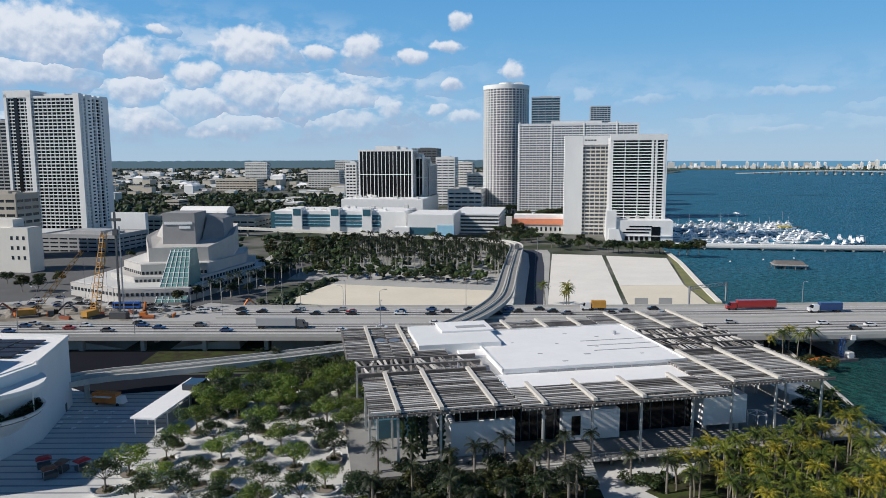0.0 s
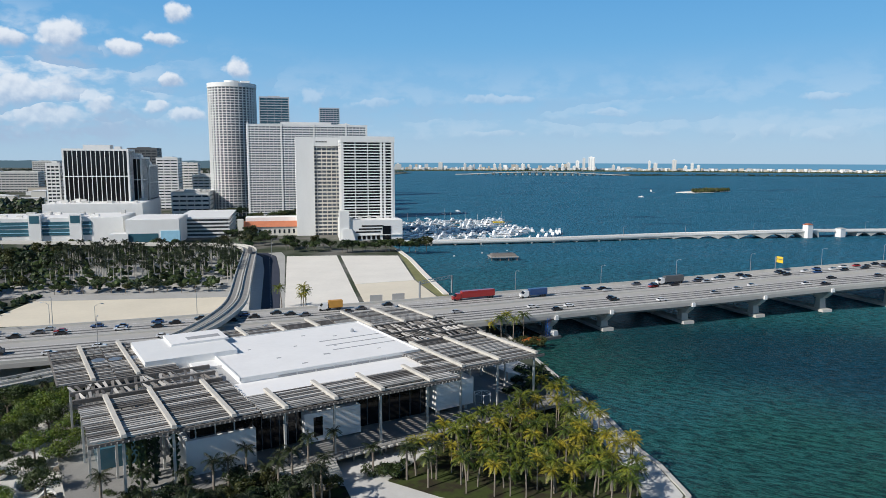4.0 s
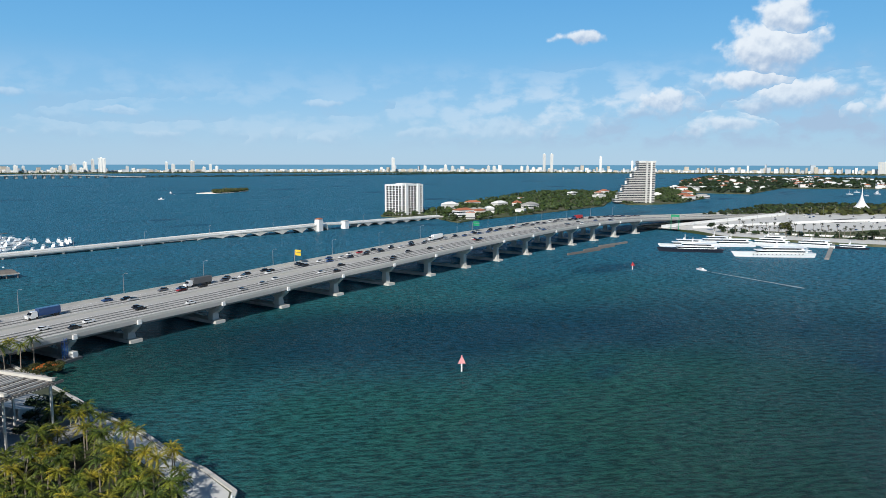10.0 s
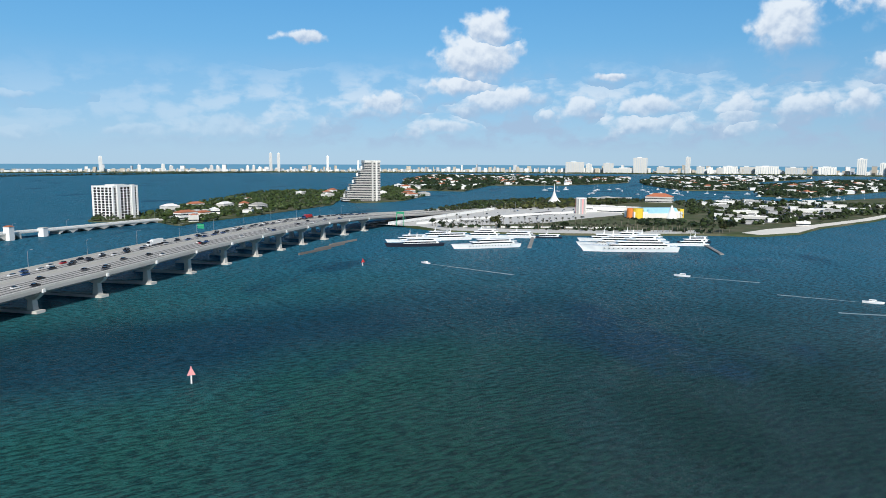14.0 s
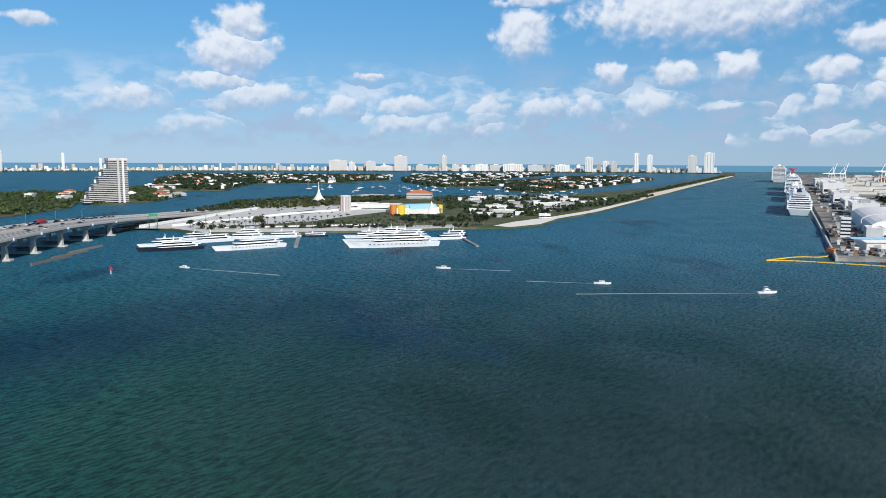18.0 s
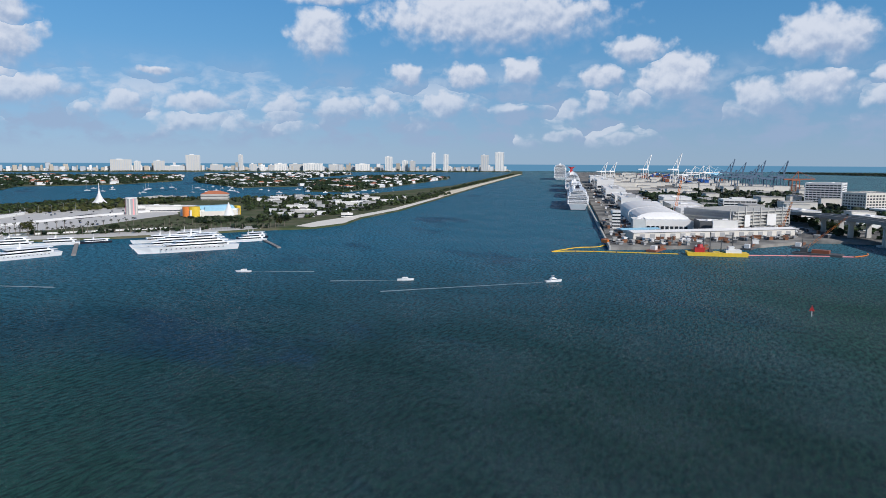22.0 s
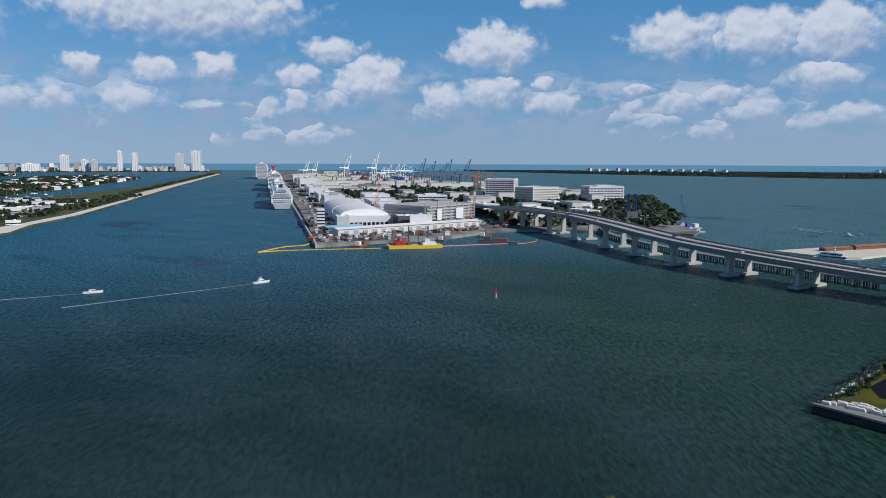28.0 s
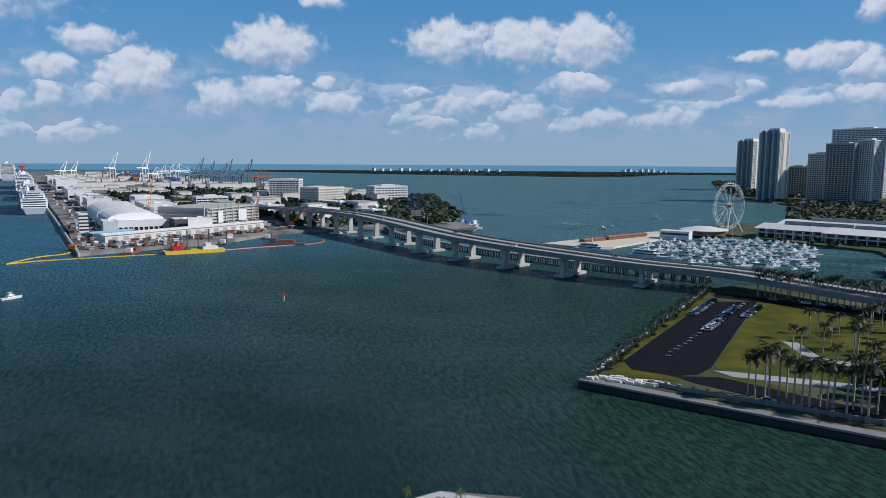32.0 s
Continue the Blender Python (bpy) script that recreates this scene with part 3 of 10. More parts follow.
WATSON = [(772, 188), (730, 157), (690, 112), (682, 52), (681, 20), (686, -51), (707, -140), (703, -190), (735, -235), (801, -276), (909, -371), (1195, -575), (1694, -928), (3079, -1926), (3900, -2440), (3950, -2400), (3100, -1850), (1720, -850), (1300, -420), (1290, -180), (1260, 60), (1150, 130), (900, 175)]
setting("ground_watson", MB().prism(WATSON, -4, GROUND), "land", "green and sandy island beside the channel", "ground")
ISLE = [(720, 520), (735, 533), (790, 540), (850, 520), (1000, 560), (1480, 640), (1560, 560), (1540, 470), (1300, 400), (1160, 372), (1081, 352), (843, 380), (740, 398), (699, 396), (705, 410), (745, 460), (725, 500)]
setting("ground_isle", MB().prism(ISLE, -4, 1.5), "land", "low residential island with gardens", "ground")
ISLE_2 = [(1135, 330), (1175, 288), (1230, 268), (1410, 262), (1500, 300), (1900, 380), (1950, 450), (1560, 420), (1300, 372), (1180, 366)]
setting("ground_isle_two", MB().prism(ISLE_2, -4, 1.5), "land", "residential island with a tall stepped tower", "ground")
ISLE_3 = [(1700, 400), (1650, 330), (1640, 215), (2064, 193), (2124, -26), (2445, -235), (2700, -250), (3145, -310), (3400, 600), (2600, 560), (2213, 480)]
setting("ground_isle_three", MB().prism(ISLE_3, -4, 1.42), "land", "far residential island with many houses", "ground")
ISLE_4 = [(2255, -262), (1813, -305), (1862, -492), (2600, -670), (2660, -300)]
setting("ground_isle_four", MB().prism(ISLE_4, -4, 1.5), "land", "long far island with houses and docks", "ground")
ISLE_6 = [(2640, -690), (2700, -340), (3250, -420), (3500, -1000), (3300, -1100)]
setting("ground_isle_six", MB().prism(ISLE_6, -4, 1.38), "land", "long wooded far island with houses", "ground")
ISLE_5 = [(1551, -410), (1480, -473), (1710, -663), (2403, -1179), (2900, -1300), (2800, -1000), (2451, -783), (2207, -583)]
setting("ground_isle_five", MB().prism(ISLE_5, -4, 1.5), "land", "wooded far island with houses and docks", "ground")
BEACH = [(-r * math.sin(radians(a)), r * math.cos(radians(a))) for r, row in ((4280, range(-12, -122, -5)), (4900, range(-122, -11, 5))) for a in row]
setting("ground_beach", MB().prism(BEACH, -4, 1.5), "land", "far barrier island with a white skyline", "ground")
PORT = [(444, -360), (593, -471), (791, -614), (2723, -1988), (3600, -2560), (3300, -2900), (1500, -1750), (900, -1500), (560, -1260), (400, -960), (330, -760), (262, -700), (250, -650), (350, -610), (384, -590), (410, -556), (404, -462), (422, -428)]
setting("ground_port", MB().prism(PORT, -4, 2.5), "port_yard", "flat port island with concrete quays", "ground")
KEY = [(-d * math.sin(radians(a)), d * math.cos(radians(a))) for a, d in ((-141, 4790), (-146, 4330), (-151, 3930), (-156, 3680), (-160, 3560), (-164, 3470), (-168, 3400), (-171, 3480), (-174, 4250), (-182, 4500), (-182, 4900), (-160, 4900), (-141, 4960))]
setting("ground_key", MB().prism(KEY, -4, 2.0), "leaf_dark", "long low dark wooded key across the water", "ground")
ISLET = [(1030, 1232), (1046, 1191), (1100, 1195), (1190, 1240), (1180, 1262), (1100, 1262)]
setting("ground_islet", MB().prism(ISLET, -3, 1.0), "sand", "small sandy islet covered in mangrove", "ground")
TUTTLE = [(1860, 2640), (2098, 2509), (2574, 2258), (3300, 1960), (4300, 1600), (4320, 1640), (3320, 2010), (2590, 2310), (2110, 2560), (1880, 2690)]
setting("ground_causeway", MB().prism(TUTTLE, -3, 1.5), "leaf_dark", "far causeway strip covered in trees", "ground")

# ---- the museum with its slatted canopy ----
museum = thing("museum", -14.3, 139.5, GROUND, 10.5, "white art museum under a wide weathered timber slat canopy", "museum")
ZC = 15.2            # underside of the canopy over the museum's ground
rng = random.Random(11)
DECK = 3.0
# the canopy's shade is put into the deck's darker concrete
part("deck", MB().box(-4, 118, -2.0, 72, DECK - 0.7, DECK), "concrete_dark", museum, "raised concrete deck, grey darkened for canopy shade")
for u in range(-3, 118, 8):
    part("stilt", MB().box(u, u + 0.5, 0.2, 0.8, 0, DECK - 0.7), "concrete_dark", museum)
# dark panel stands in for the shaded void below the deck
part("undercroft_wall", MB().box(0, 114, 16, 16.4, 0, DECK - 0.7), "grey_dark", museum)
# volumes under the canopy
part("gallery_wall", MB().box(17.9, 32.4, 5.0, 24, 2.6, 10.6), "white", museum, "blank pale concrete gallery wall")
part("gallery_wall", MB().box(44.4, 58.4, 7.6, 22, 3.4, 10.3), "white", museum, "pale concrete gallery wall with a tall window")
part("gallery_wall", MB().box(79.4, 90.8, 7.2, 24, 4.6, 11.6), "white", museum, "pale overhanging gallery box")
part("gallery_window", MB().box(46.6, 48.8, 7.52, 7.60, 4.6, 9.2), "glass_black", museum)
part("clerestory", MB().box(19, 32.0, 6.0, 23, 10.6, 14.6), "glass_black", museum)
for a in range(20, 32, 4):
    part("mullion", MB().box(a, a + 0.25, 5.9, 6.1, 10.6, 14.6), "concrete", museum)
part("glazing", MB().box(32.4, 44.4, 9.5, 24, 3.4, 14.4), "glass_black", museum, "dark glazed entrance front")
for a in range(33, 44, 2):
    part("mullion", MB().box(a, a + 0.18, 9.36, 9.5, 3.4, 14.4), "grey_dark", museum)
part("glazing", MB().box(58.4, 79.4, 11.5, 24, 3.0, 14.4), "glass_black", museum, "dark recessed cafe glazing")
for a in range(59, 79, 3):
    part("mullion", MB().box(a, a + 0.18, 11.36, 11.5, 3.0, 14.4), "grey_dark", museum)
part("glazing", MB().box(46, 79, 9, 24, 10.6, 14.4), "glass_black", museum)
part("core_wall", MB().box(20, 88, 24, 64, DECK, 14.6), "grey", museum)
part("glazing", MB().box(90.8, 96, 20, 60, DECK, 14.4), "glass_black", museum)
for u, v in ((80.0, 8.0), (88.5, 8.0), (20, 6), (30, 6)):
    part("pier", MB().box(u, u + 0.9, v, v + 0.9, 0 if u < 40 else DECK, 5.0), "concrete", museum)
# white roof
part("roof", MB().box(33, 81, 11, 24, ZC - 1.0, ZC - 0.4), "roof_white", museum, "lower white roof terrace")
roof = part("roof", MB().box(34.8, 84, 23.8, 63, ZC - 0.6, ZC + 0.75), "roof_white", museum, "raised white membrane roof")
rim = MB()
for b in ((34.6, 84.2, 23.5, 23.9), (34.6, 84.2, 62.9, 63.3), (34.5, 34.9, 23.5, 63.3), (83.9, 84.3, 23.5, 63.3)):
    rim.box(*b, ZC + 0.3, ZC + 1.05)
part("parapet", rim, "white", roof)
for a in range(44, 84, 5):
    part("roof_window", MB().box(a, a + 4.6, 23.42, 23.49, ZC - 0.35, ZC + 0.2), "grey", roof)
for u, v, a, b in ((48, 36, 1.2, .6), (60, 33, 1.8, .9), (56, 45, 1, .5), (66, 40, .9, .5), (70, 50, 1.1, .6), (44, 48, .8, .5), (62, 55, 1.2, .5), (52, 28, 1.5, .6), (75, 31, 1.0, .5)):
    part("roof_drain", MB().box(u, u + a, v, v + b, ZC + 0.74, ZC + 0.82), "grey", roof)
part("roof_vent", MB().tube((77, 52, ZC + 0.7), (77, 52, ZC + 1.7), 0.6, 0.4, 10), "steel", roof)
for v in (36, 41, 46):
    part("roof_seam", MB().box(64, 83, v, v + 0.35, ZC + 0.74, ZC + 0.86), "grey", roof)
part("roof", MB().box(28, 42, 40, 63, ZC - 0.8, ZC + 0.1), "roof_white", museum, "low white roof step")
part("plant_room", MB().box(17.3, 40.5, 46.0, 68.5, ZC - 1.4, ZC + 2.0), "white", museum, "white rooftop plant enclosure")
part("plant_room_top", MB().box(26, 41.5, 58, 69.5, ZC + 2.0, ZC + 2.6), "roof_white", museum)
part("plant_recess", MB().box(31, 40, 61, 64, ZC + 2.58, ZC + 2.66), "grey", museum)
for u in (8, 12, 16):
    part("cooling_unit", MB().tube((u, 56 + (u % 5), ZC - 2), (u, 56 + (u % 5), ZC + 0.8), 1.7, 1.7, 14), "steel", museum)


def slat_panel(u0, u1, v0, v1, cuts, pitch=1.18):
    """Timber slats that run along the front, cut at the beams; a few are missing or greyer."""
    n = int((v1 - v0) / pitch)
    edges = [u0] + cuts + [u1]
    # cross ribs added to cut the sun that reaches the deck
    rib = MB().box(0, 0.16, v0, v1, -0.5, 0.3).mesh("purlin", "timber")
    for k in range(int((u1 - u0) / 2.3)):
        part("purlin", rib, None, museum).location = (u0 + 1.2 + k * 2.3, 0, ZC)
    for a, b in zip(edges, edges[1:]):
        base = MB().box(0, b - a - 0.1, -0.28, 0.28, 0, 0.36).mesh("slat", "timber_pale")
        dark = MB().box(0, b - a - 0.1, -0.22, 0.22, 0, 0.30).mesh("slat", "timber")
        for k in range(n):
            if rng.random() < 0.05:
                continue
            ob = part("slat", base if rng.random() < 0.6 else dark, None, museum)
            ob.location = (a + 0.05 + rng.uniform(-0.12, 0.12), v0 + (k + 0.5) * pitch, ZC + 0.35 + rng.uniform(-0.03, 0.03))
            ob.rotation_euler = (radians(rng.uniform(-6, 6)), 0, radians(rng.uniform(-0.25, 0.25)))


def roof_beam(u, v0, v1):
    b = part("canopy_beam", MB().taper(u - 0.5, u + 0.5, v0, v1, ZC + 0.7, ZC + 1.35, 0.06, 0.06, 0.1, 0.1), "beam", museum, "pale concrete beam")
    part("hanger_beam", MB().box(u - 0.3, u + 0.3, v0 + 0.4, v1 - 0.2, ZC - 0.55, ZC + 0.3), "timber", museum)
    return b


slat_panel(0, 32, 0.2, 26, [5.8, 14.9, 26.5])
for u in (5.8, 14.9, 26.5):
    roof_beam(u, -0.4, 27)
slat_panel(32.2, 80.5, -1.3, 11.5, [37.1, 48.4, 59.8, 72.6], 1.12)
for u in (37.1, 48.4, 59.8, 72.6):
    roof_beam(u, -1.6, 12.6)
slat_panel(78.5, 112, 4.4, 31, [85.5, 97.0, 109.3])
for u in (85.5, 97.0, 109.3):
    roof_beam(u, 4.0, 31.5)
slat_panel(78, 110.5, 55.5, 78, [97.0], 1.3)
for u in (85.5, 97.0, 108.0):
    roof_beam(u, 55, 79)
slat_panel(42, 77.5, 63.5, 74.5, [60.0], 1.3)
for u in (48.4, 60.0, 71.0):
    roof_beam(u, 63, 75)
slat_panel(-2.5, 24.5, 41, 75, [10.0], 1.35)
for u in (5.0, 14.9):
    roof_beam(u, 40.5, 76)
part("slat_edge", MB().box(-2.7, -2.3, 41, 75, ZC + 0.2, ZC + 0.7), "timber", museum)
# bands of tilted louvres between the panels
cant = [MB().box(-0.32, 0.32, 0, 4.6, 0, 0.12).mesh("louvre", m_) for m_ in ("timber_pale", "timber")]
for u0, u1, rows in ((0.5, 31, (28.2, 34.4)), (85, 112, (33.0, 39.0, 45.5, 50.5))):
    for v in rows:
        u = u0
        while u < u1:
            if v != 34.4 or u < 28:
                ob = part("louvre", cant[rng.random() < 0.45], None, museum)
                ob.location = (u, v, ZC + 0.5)
                ob.rotation_euler = (0, radians(rng.uniform(-35, 30)), radians(rng.uniform(-14, 14)))
            u += rng.uniform(1.2, 1.7)
        part("louvre_beam", MB().box(u0 - 1, u1 + 0.5, v - 0.9, v - 0.2, ZC - 0.2, ZC + 0.75), "timber", museum)
    part("louvre_beam", MB().box(u0 - 1, u1 + 0.5, rows[-1] + 5, rows[-1] + 5.7, ZC - 0.2, ZC + 0.75), "timber", museum)
# edge beams and columns
part("edge_beam", MB().box(-0.3, 32.2, -0.25, 0.15, ZC - 0.35, ZC + 0.3), "timber", museum)
part("edge_beam", MB().box(32, 80.8, -1.75, -1.35, ZC - 0.35, ZC + 0.3), "timber", museum)
part("edge_beam", MB().box(80, 112, 3.95, 4.35, ZC - 0.35, ZC + 0.3), "timber", museum)
beam_end = MB().box(0, 0.22, 0, 0.35, -0.25, 0.05).mesh("beam_end", "timber_pale")
for k in range(110):
    u = 0.5 + k
    v = -0.4 if u < 32 else (-1.9 if u < 80 else 3.8)
    part("beam_end", beam_end, None, museum).location = (u, v, ZC)
for u, v in ((1.5, 1), (5.8, 1), (5.8, 12), (5.8, 24), (14.9, 1), (14.9, 12), (0.8, 24), (0.8, 12), (37.1, -0.2), (48.4, -0.2), (59.8, -0.2), (72.6, 0.4), (85.5, 5.2), (97, 5.2), (109.3, 5.2), (97, 18), (109.3, 18),
             (97, 30), (109.3, 30), (109.3, 56), (97, 56), (5, 41), (5, 60), (5, 74), (0, 41), (109.3, 76), (97, 76)):
    part("column", MB().box(u - 0.24, u + 0.24, v - 0.24, v + 0.24, 0 if v < 0.6 and u > 33 else DECK - 0.05, ZC - 0.3), "concrete", museum, "slim pale column")
# hanging gardens between the front columns
HANG = [(9.0, 3.5), (10.6, 7.0), (11.8, 4.0), (12.6, 9.0), (15.8, 5.0), (16.4, 9.5), (8.0, 10.0), (13.4, 14.0)]
for u, v in HANG:
    mb = MB()
    for k in range(90):
        z = rng.uniform(DECK + 1.0, ZC - 0.6)
        a = rng.uniform(0, 6.3)
        r = rng.uniform(0.35, 0.85)
        x, y, s = u + r * math.cos(a), v + r * math.sin(a), rng.uniform(0.18, 0.4)
        mb.verts([(x - s, y, z), (x, y - s * 0.6, z - s), (x + s, y, z), (x, y + s * 0.6, z + s)], [(0, 1, 2, 3)])
    mb.tube((u, v, DECK + 0.6), (u, v, ZC - 0.2), 0.35, 0.35, 8)
    part("hanging_garden", mb, "leaf_dark", museum, "column of hanging dark plants")
part("glass_box", MB().box(3, 12, 18, 30, DECK, DECK + 4.5), "glass_blue", museum, "blue glazed shop front")
# deck railing, painted sun stripes of the deck edge, stair and ramp
mb = MB()
for k in range(57):
    u = 40 + k * 1.35
    mb.box(u, u + 0.06, -1.9, -1.84, DECK, DECK + 1.05)
mb.box(40, 117, -1.92, -1.82, DECK + 1.0, DECK + 1.08)
part("railing", mb, "steel", museum)
# spaced pale blocks stand in for stripes of sun along the edge
edge_me = MB().box(0, 1.1, -2.6, -2.0, DECK - 0.45, DECK - 0.05).mesh("deck_edge_block", "concrete")
for k in range(26):
    part("deck_edge_block", edge_me, None, museum).location.x = 44 + k * 2.1
for k in range(8):
    part("step", MB().box(34, 47.5, -6.6 + k * 0.55, -2.0, k * 0.36, (k + 1) * 0.36), "concrete", museum)
ramp = MB().verts([(112, 20, DECK + 3), (129, 22, 0.4), (134, 40, 0.4), (134, 62, 0.4), (112, 62, DECK + 3), (112, 20, DECK - 0.5), (129, 22, -0.2), (134, 40, -0.2), (134, 62, -0.2), (112, 62, DECK - 0.5)],
                  [(0, 1, 2, 3, 4), (9, 8, 7, 6, 5), (0, 5, 6, 1), (1, 6, 7, 2), (2, 7, 8, 3), (3, 8, 9, 4), (4, 9, 5, 0)])
part("ramp", ramp, "concrete", museum, "broad sloping pale concrete ramp")
part("ramp_wall", MB().beam((112, 40, 1.6), (127, 20, 1.2), 0.5, 2.0), "white", museum)
# a light metal frame under the canopy
fr = thing("metal_frame", *(Matrix.Translation((-14.3, 139.5, 0)) @ pose(0, 0, 0, 0, 0, 10.5) @ Vector((92.5, 6.5, 0)))[:2], GROUND + DECK, 10.5, "pale tubular metal frame structure standing on the deck", "frame")
for a in range(6):
    c = (2.6 + 2.4 * math.cos(a * math.pi / 3), 2.6 + 2.4 * math.sin(a * math.pi / 3))
    d = (2.6 + 2.4 * math.cos((a + 1) * math.pi / 3), 2.6 + 2.4 * math.sin((a + 1) * math.pi / 3))
    part("post", MB().tube((*c, 0), (*c, 3.0), 0.07, n=6), "white", fr)
    part("rail", MB().tube((*c, 3.0), (*d, 3.0), 0.07, n=6), "white", fr)
    part("brace", MB().tube((*c, 3.0), (2.6, 2.6, 3.6), 0.06, n=6), "white", fr)

# ---- plants ----
rng = random.Random(5)


def frond(mb, base, ang, length, rise, droop, leaflet, n=10):
    """One arching palm leaf with a row of leaflets on both sides."""
    d = Vector((math.cos(ang), math.sin(ang), 0))
    s = Vector((-d.y, d.x, 0))
    pts = [base + d * (length * t * (1 - 0.12 * t)) + Vector((0, 0, rise * t - droop * t * t)) for t in [k / n for k in range(n + 1)]]
    for k in range(n):
        a, b = pts[k], pts[k + 1]
        w_ = 0.05 * length * (1 - 0.6 * k / n) * 0.35
        mb.verts([a - s * w_, a + s * w_, b + s * w_ * 0.8, b - s * w_ * 0.8], [(0, 1, 2, 3)])
        if k == 0:
            continue
        l = leaflet * math.sin(math.pi * (0.12 + 0.80 * k / n)) ** 0.7
        for side in (-1, 1):
            for q in (0.05, 0.55):
                o = a.lerp(b, q)
                tip = o + s * side * l + d * l * 0.45 + Vector((0, 0, -l * rng.uniform(0.35, 0.75)))
                e = (b - a) * 0.46
                mb.verts([o, o + e, tip], [(0, 1, 2)])


def palm_meshes(height, crown, fronds, mat, bark, thin=0.16, leaflet=0.75, lean=0.0, bulge=1.25):
    t_ = MB()
    steps = 6
    top = Vector((lean, lean * 0.4, height))
    prev = Vector((0, 0, -0.3))
    for k in range(1, steps + 1):
        f = k / steps
        p_ = Vector((lean * f * f, lean * 0.4 * f * f, height * f))
        t_.tube(prev, p_, thin * (bulge if k == 1 else 1.08), thin, 7)
        prev = p_
    c = MB()
    for k in range(fronds):
        a = 2.4 * k + rng.uniform(-0.2, 0.2)
        lvl = k / fronds
        frond(c, top, a, crown * rng.uniform(0.85, 1.1), crown * (0.95 - 1.15 * lvl), crown * rng.uniform(0.45, 0.8), leaflet * rng.uniform(0.85, 1.1))
    return t_.mesh("trunk", bark), c.mesh("crown", mat)


def plant(name, meshes, x, y, z, turn_, scale, label, category, group):
    ob = tagged(new(name, meshes[0]), label, category, group)
    ob.matrix_world = pose(x, y, z, 0, 0, turn_) @ Matrix.Diagonal((scale, scale, scale, 1))
    part("crown", meshes[1], None, ob)
    return ob


def crown_mesh(mat, rx, rz, z0, leaves, size, lumps=9, name="crown"):
    """A ragged crown: leaf blades gathered in lumps round a broad top."""
    mb = MB()
    centres = []
    for k in range(lumps):
        a, r = rng.uniform(0, 6.283), rx * math.sqrt(rng.uniform(0.05, 1.0)) * 0.75
        centres.append((Vector((r * math.cos(a), r * math.sin(a), z0 + rz * rng.uniform(0.25, 1.0) * (1 - 0.45 * (r / rx) ** 2))), rx * rng.uniform(0.28, 0.46)))
    for k in range(leaves):
        c, r = centres[k % lumps]
        n = Vector((rng.gauss(0, 1), rng.gauss(0, 1), rng.gauss(0.35, 0.8))).normalized()
        p_ = c + Vector((n.x * r, n.y * r, n.z * r * 0.7)) * rng.uniform(0.6, 1.08)
        u = Vector((rng.gauss(0, 1), rng.gauss(0, 1), rng.gauss(0, 0.6))).normalized()
        v = n.cross(u)
        v = v.normalized() if v.length > 1e-3 else Vector((1, 0, 0))
        s = size * rng.uniform(0.6, 1.25)
        mb.verts([p_ - u * s, p_ - v * s * 0.55, p_ + u * s, p_ + v * s * 0.55], [(0, 1, 2, 3)])
    return mb.mesh(name, mat), centres


def tree_meshes(mat, height, rx, rz, leaves=700, size=0.42, lumps=10):
    cm, centres = crown_mesh(mat, rx, rz, height - rz, leaves, size, lumps)
    t_ = MB()
    fork = Vector((0, 0, (height - rz) * 0.75))
    t_.tube((0, 0, -0.2), fork, 0.24, 0.17, 7)
    for c, r in centres[:7]:
        t_.tube(fork, c, 0.11, 0.04, 5)
    return t_.mesh("trunk", "bark"), cm


COCO = [palm_meshes(h, c, f + 5, m_, "bark", 0.15, 0.52, l) for h, c, f, m_, l in
        ((7.0, 3.0, 17, "frond", 0.9), (6.0, 2.8, 16, "frond_gold", -0.7), (7.8, 3.1, 18, "frond", 0.4), (6.6, 2.7, 16, "frond", -1.0), (6.0, 2.9, 17, "frond", 0.5), (7.4, 2.9, 18, "frond_gold", 0.0), (5.2, 2.7, 16, "frond", -0.4))]
ROYAL = [palm_meshes(h, c, f, "frond_dark", "bark_pale", 0.26, 1.0, l, 1.1) for h, c, f, l in ((13.0, 3.6, 17, 0.0), (12.0, 3.4, 16, 0.2), (14.0, 3.7, 18, -0.2))]
DATE = [palm_meshes(h, c, f, "frond_dark", "bark", 0.22, 0.7, 0.0) for h, c, f in ((7.5, 2.6, 16), (6.2, 2.5, 15), (9.0, 2.6, 16))]
TREES = [tree_meshes(m_, h, rx, rz, n, s) for m_, h, rx, rz, n, s in
         (("leaf", 6.0, 3.6, 3.0, 1700, 0.24), ("leaf", 5.2, 3.2, 2.6, 1500, 0.23), ("leaf_olive", 5.6, 3.4, 2.8, 1600, 0.24), ("leaf_dark", 6.5, 3.8, 3.4, 1700, 0.25))]
GARDEN = [tree_meshes(m_, h, rx, rz, n, s, 12) for m_, h, rx, rz, n, s in (("leaf_bright", 6.0, 4.4, 2.6, 2600, 0.21), ("leaf_bright", 5.2, 4.0, 2.3, 2300, 0.20), ("leaf", 6.2, 4.2, 2.8, 2600, 0.21))]
BIG = [tree_meshes(m_, h, rx, rz, n, s, 14) for m_, h, rx, rz, n, s in
       (("leaf_dark", 9.0, 5.5, 5.0, 900, 0.62), ("leaf", 8.5, 5.2, 4.6, 900, 0.60), ("leaf_olive", 9.5, 5.0, 5.6, 900, 0.62))]
BUSH = [crown_mesh("leaf", 2.2, 1.8, 0.1, 1000, 0.19, 8, "bush")[0], crown_mesh("leaf_dark", 2.4, 2.0, 0.1, 1000, 0.2, 8, "bush")[0], crown_mesh("leaf_olive", 2.2, 1.7, 0.1, 1000, 0.19, 8, "bush")[0]]


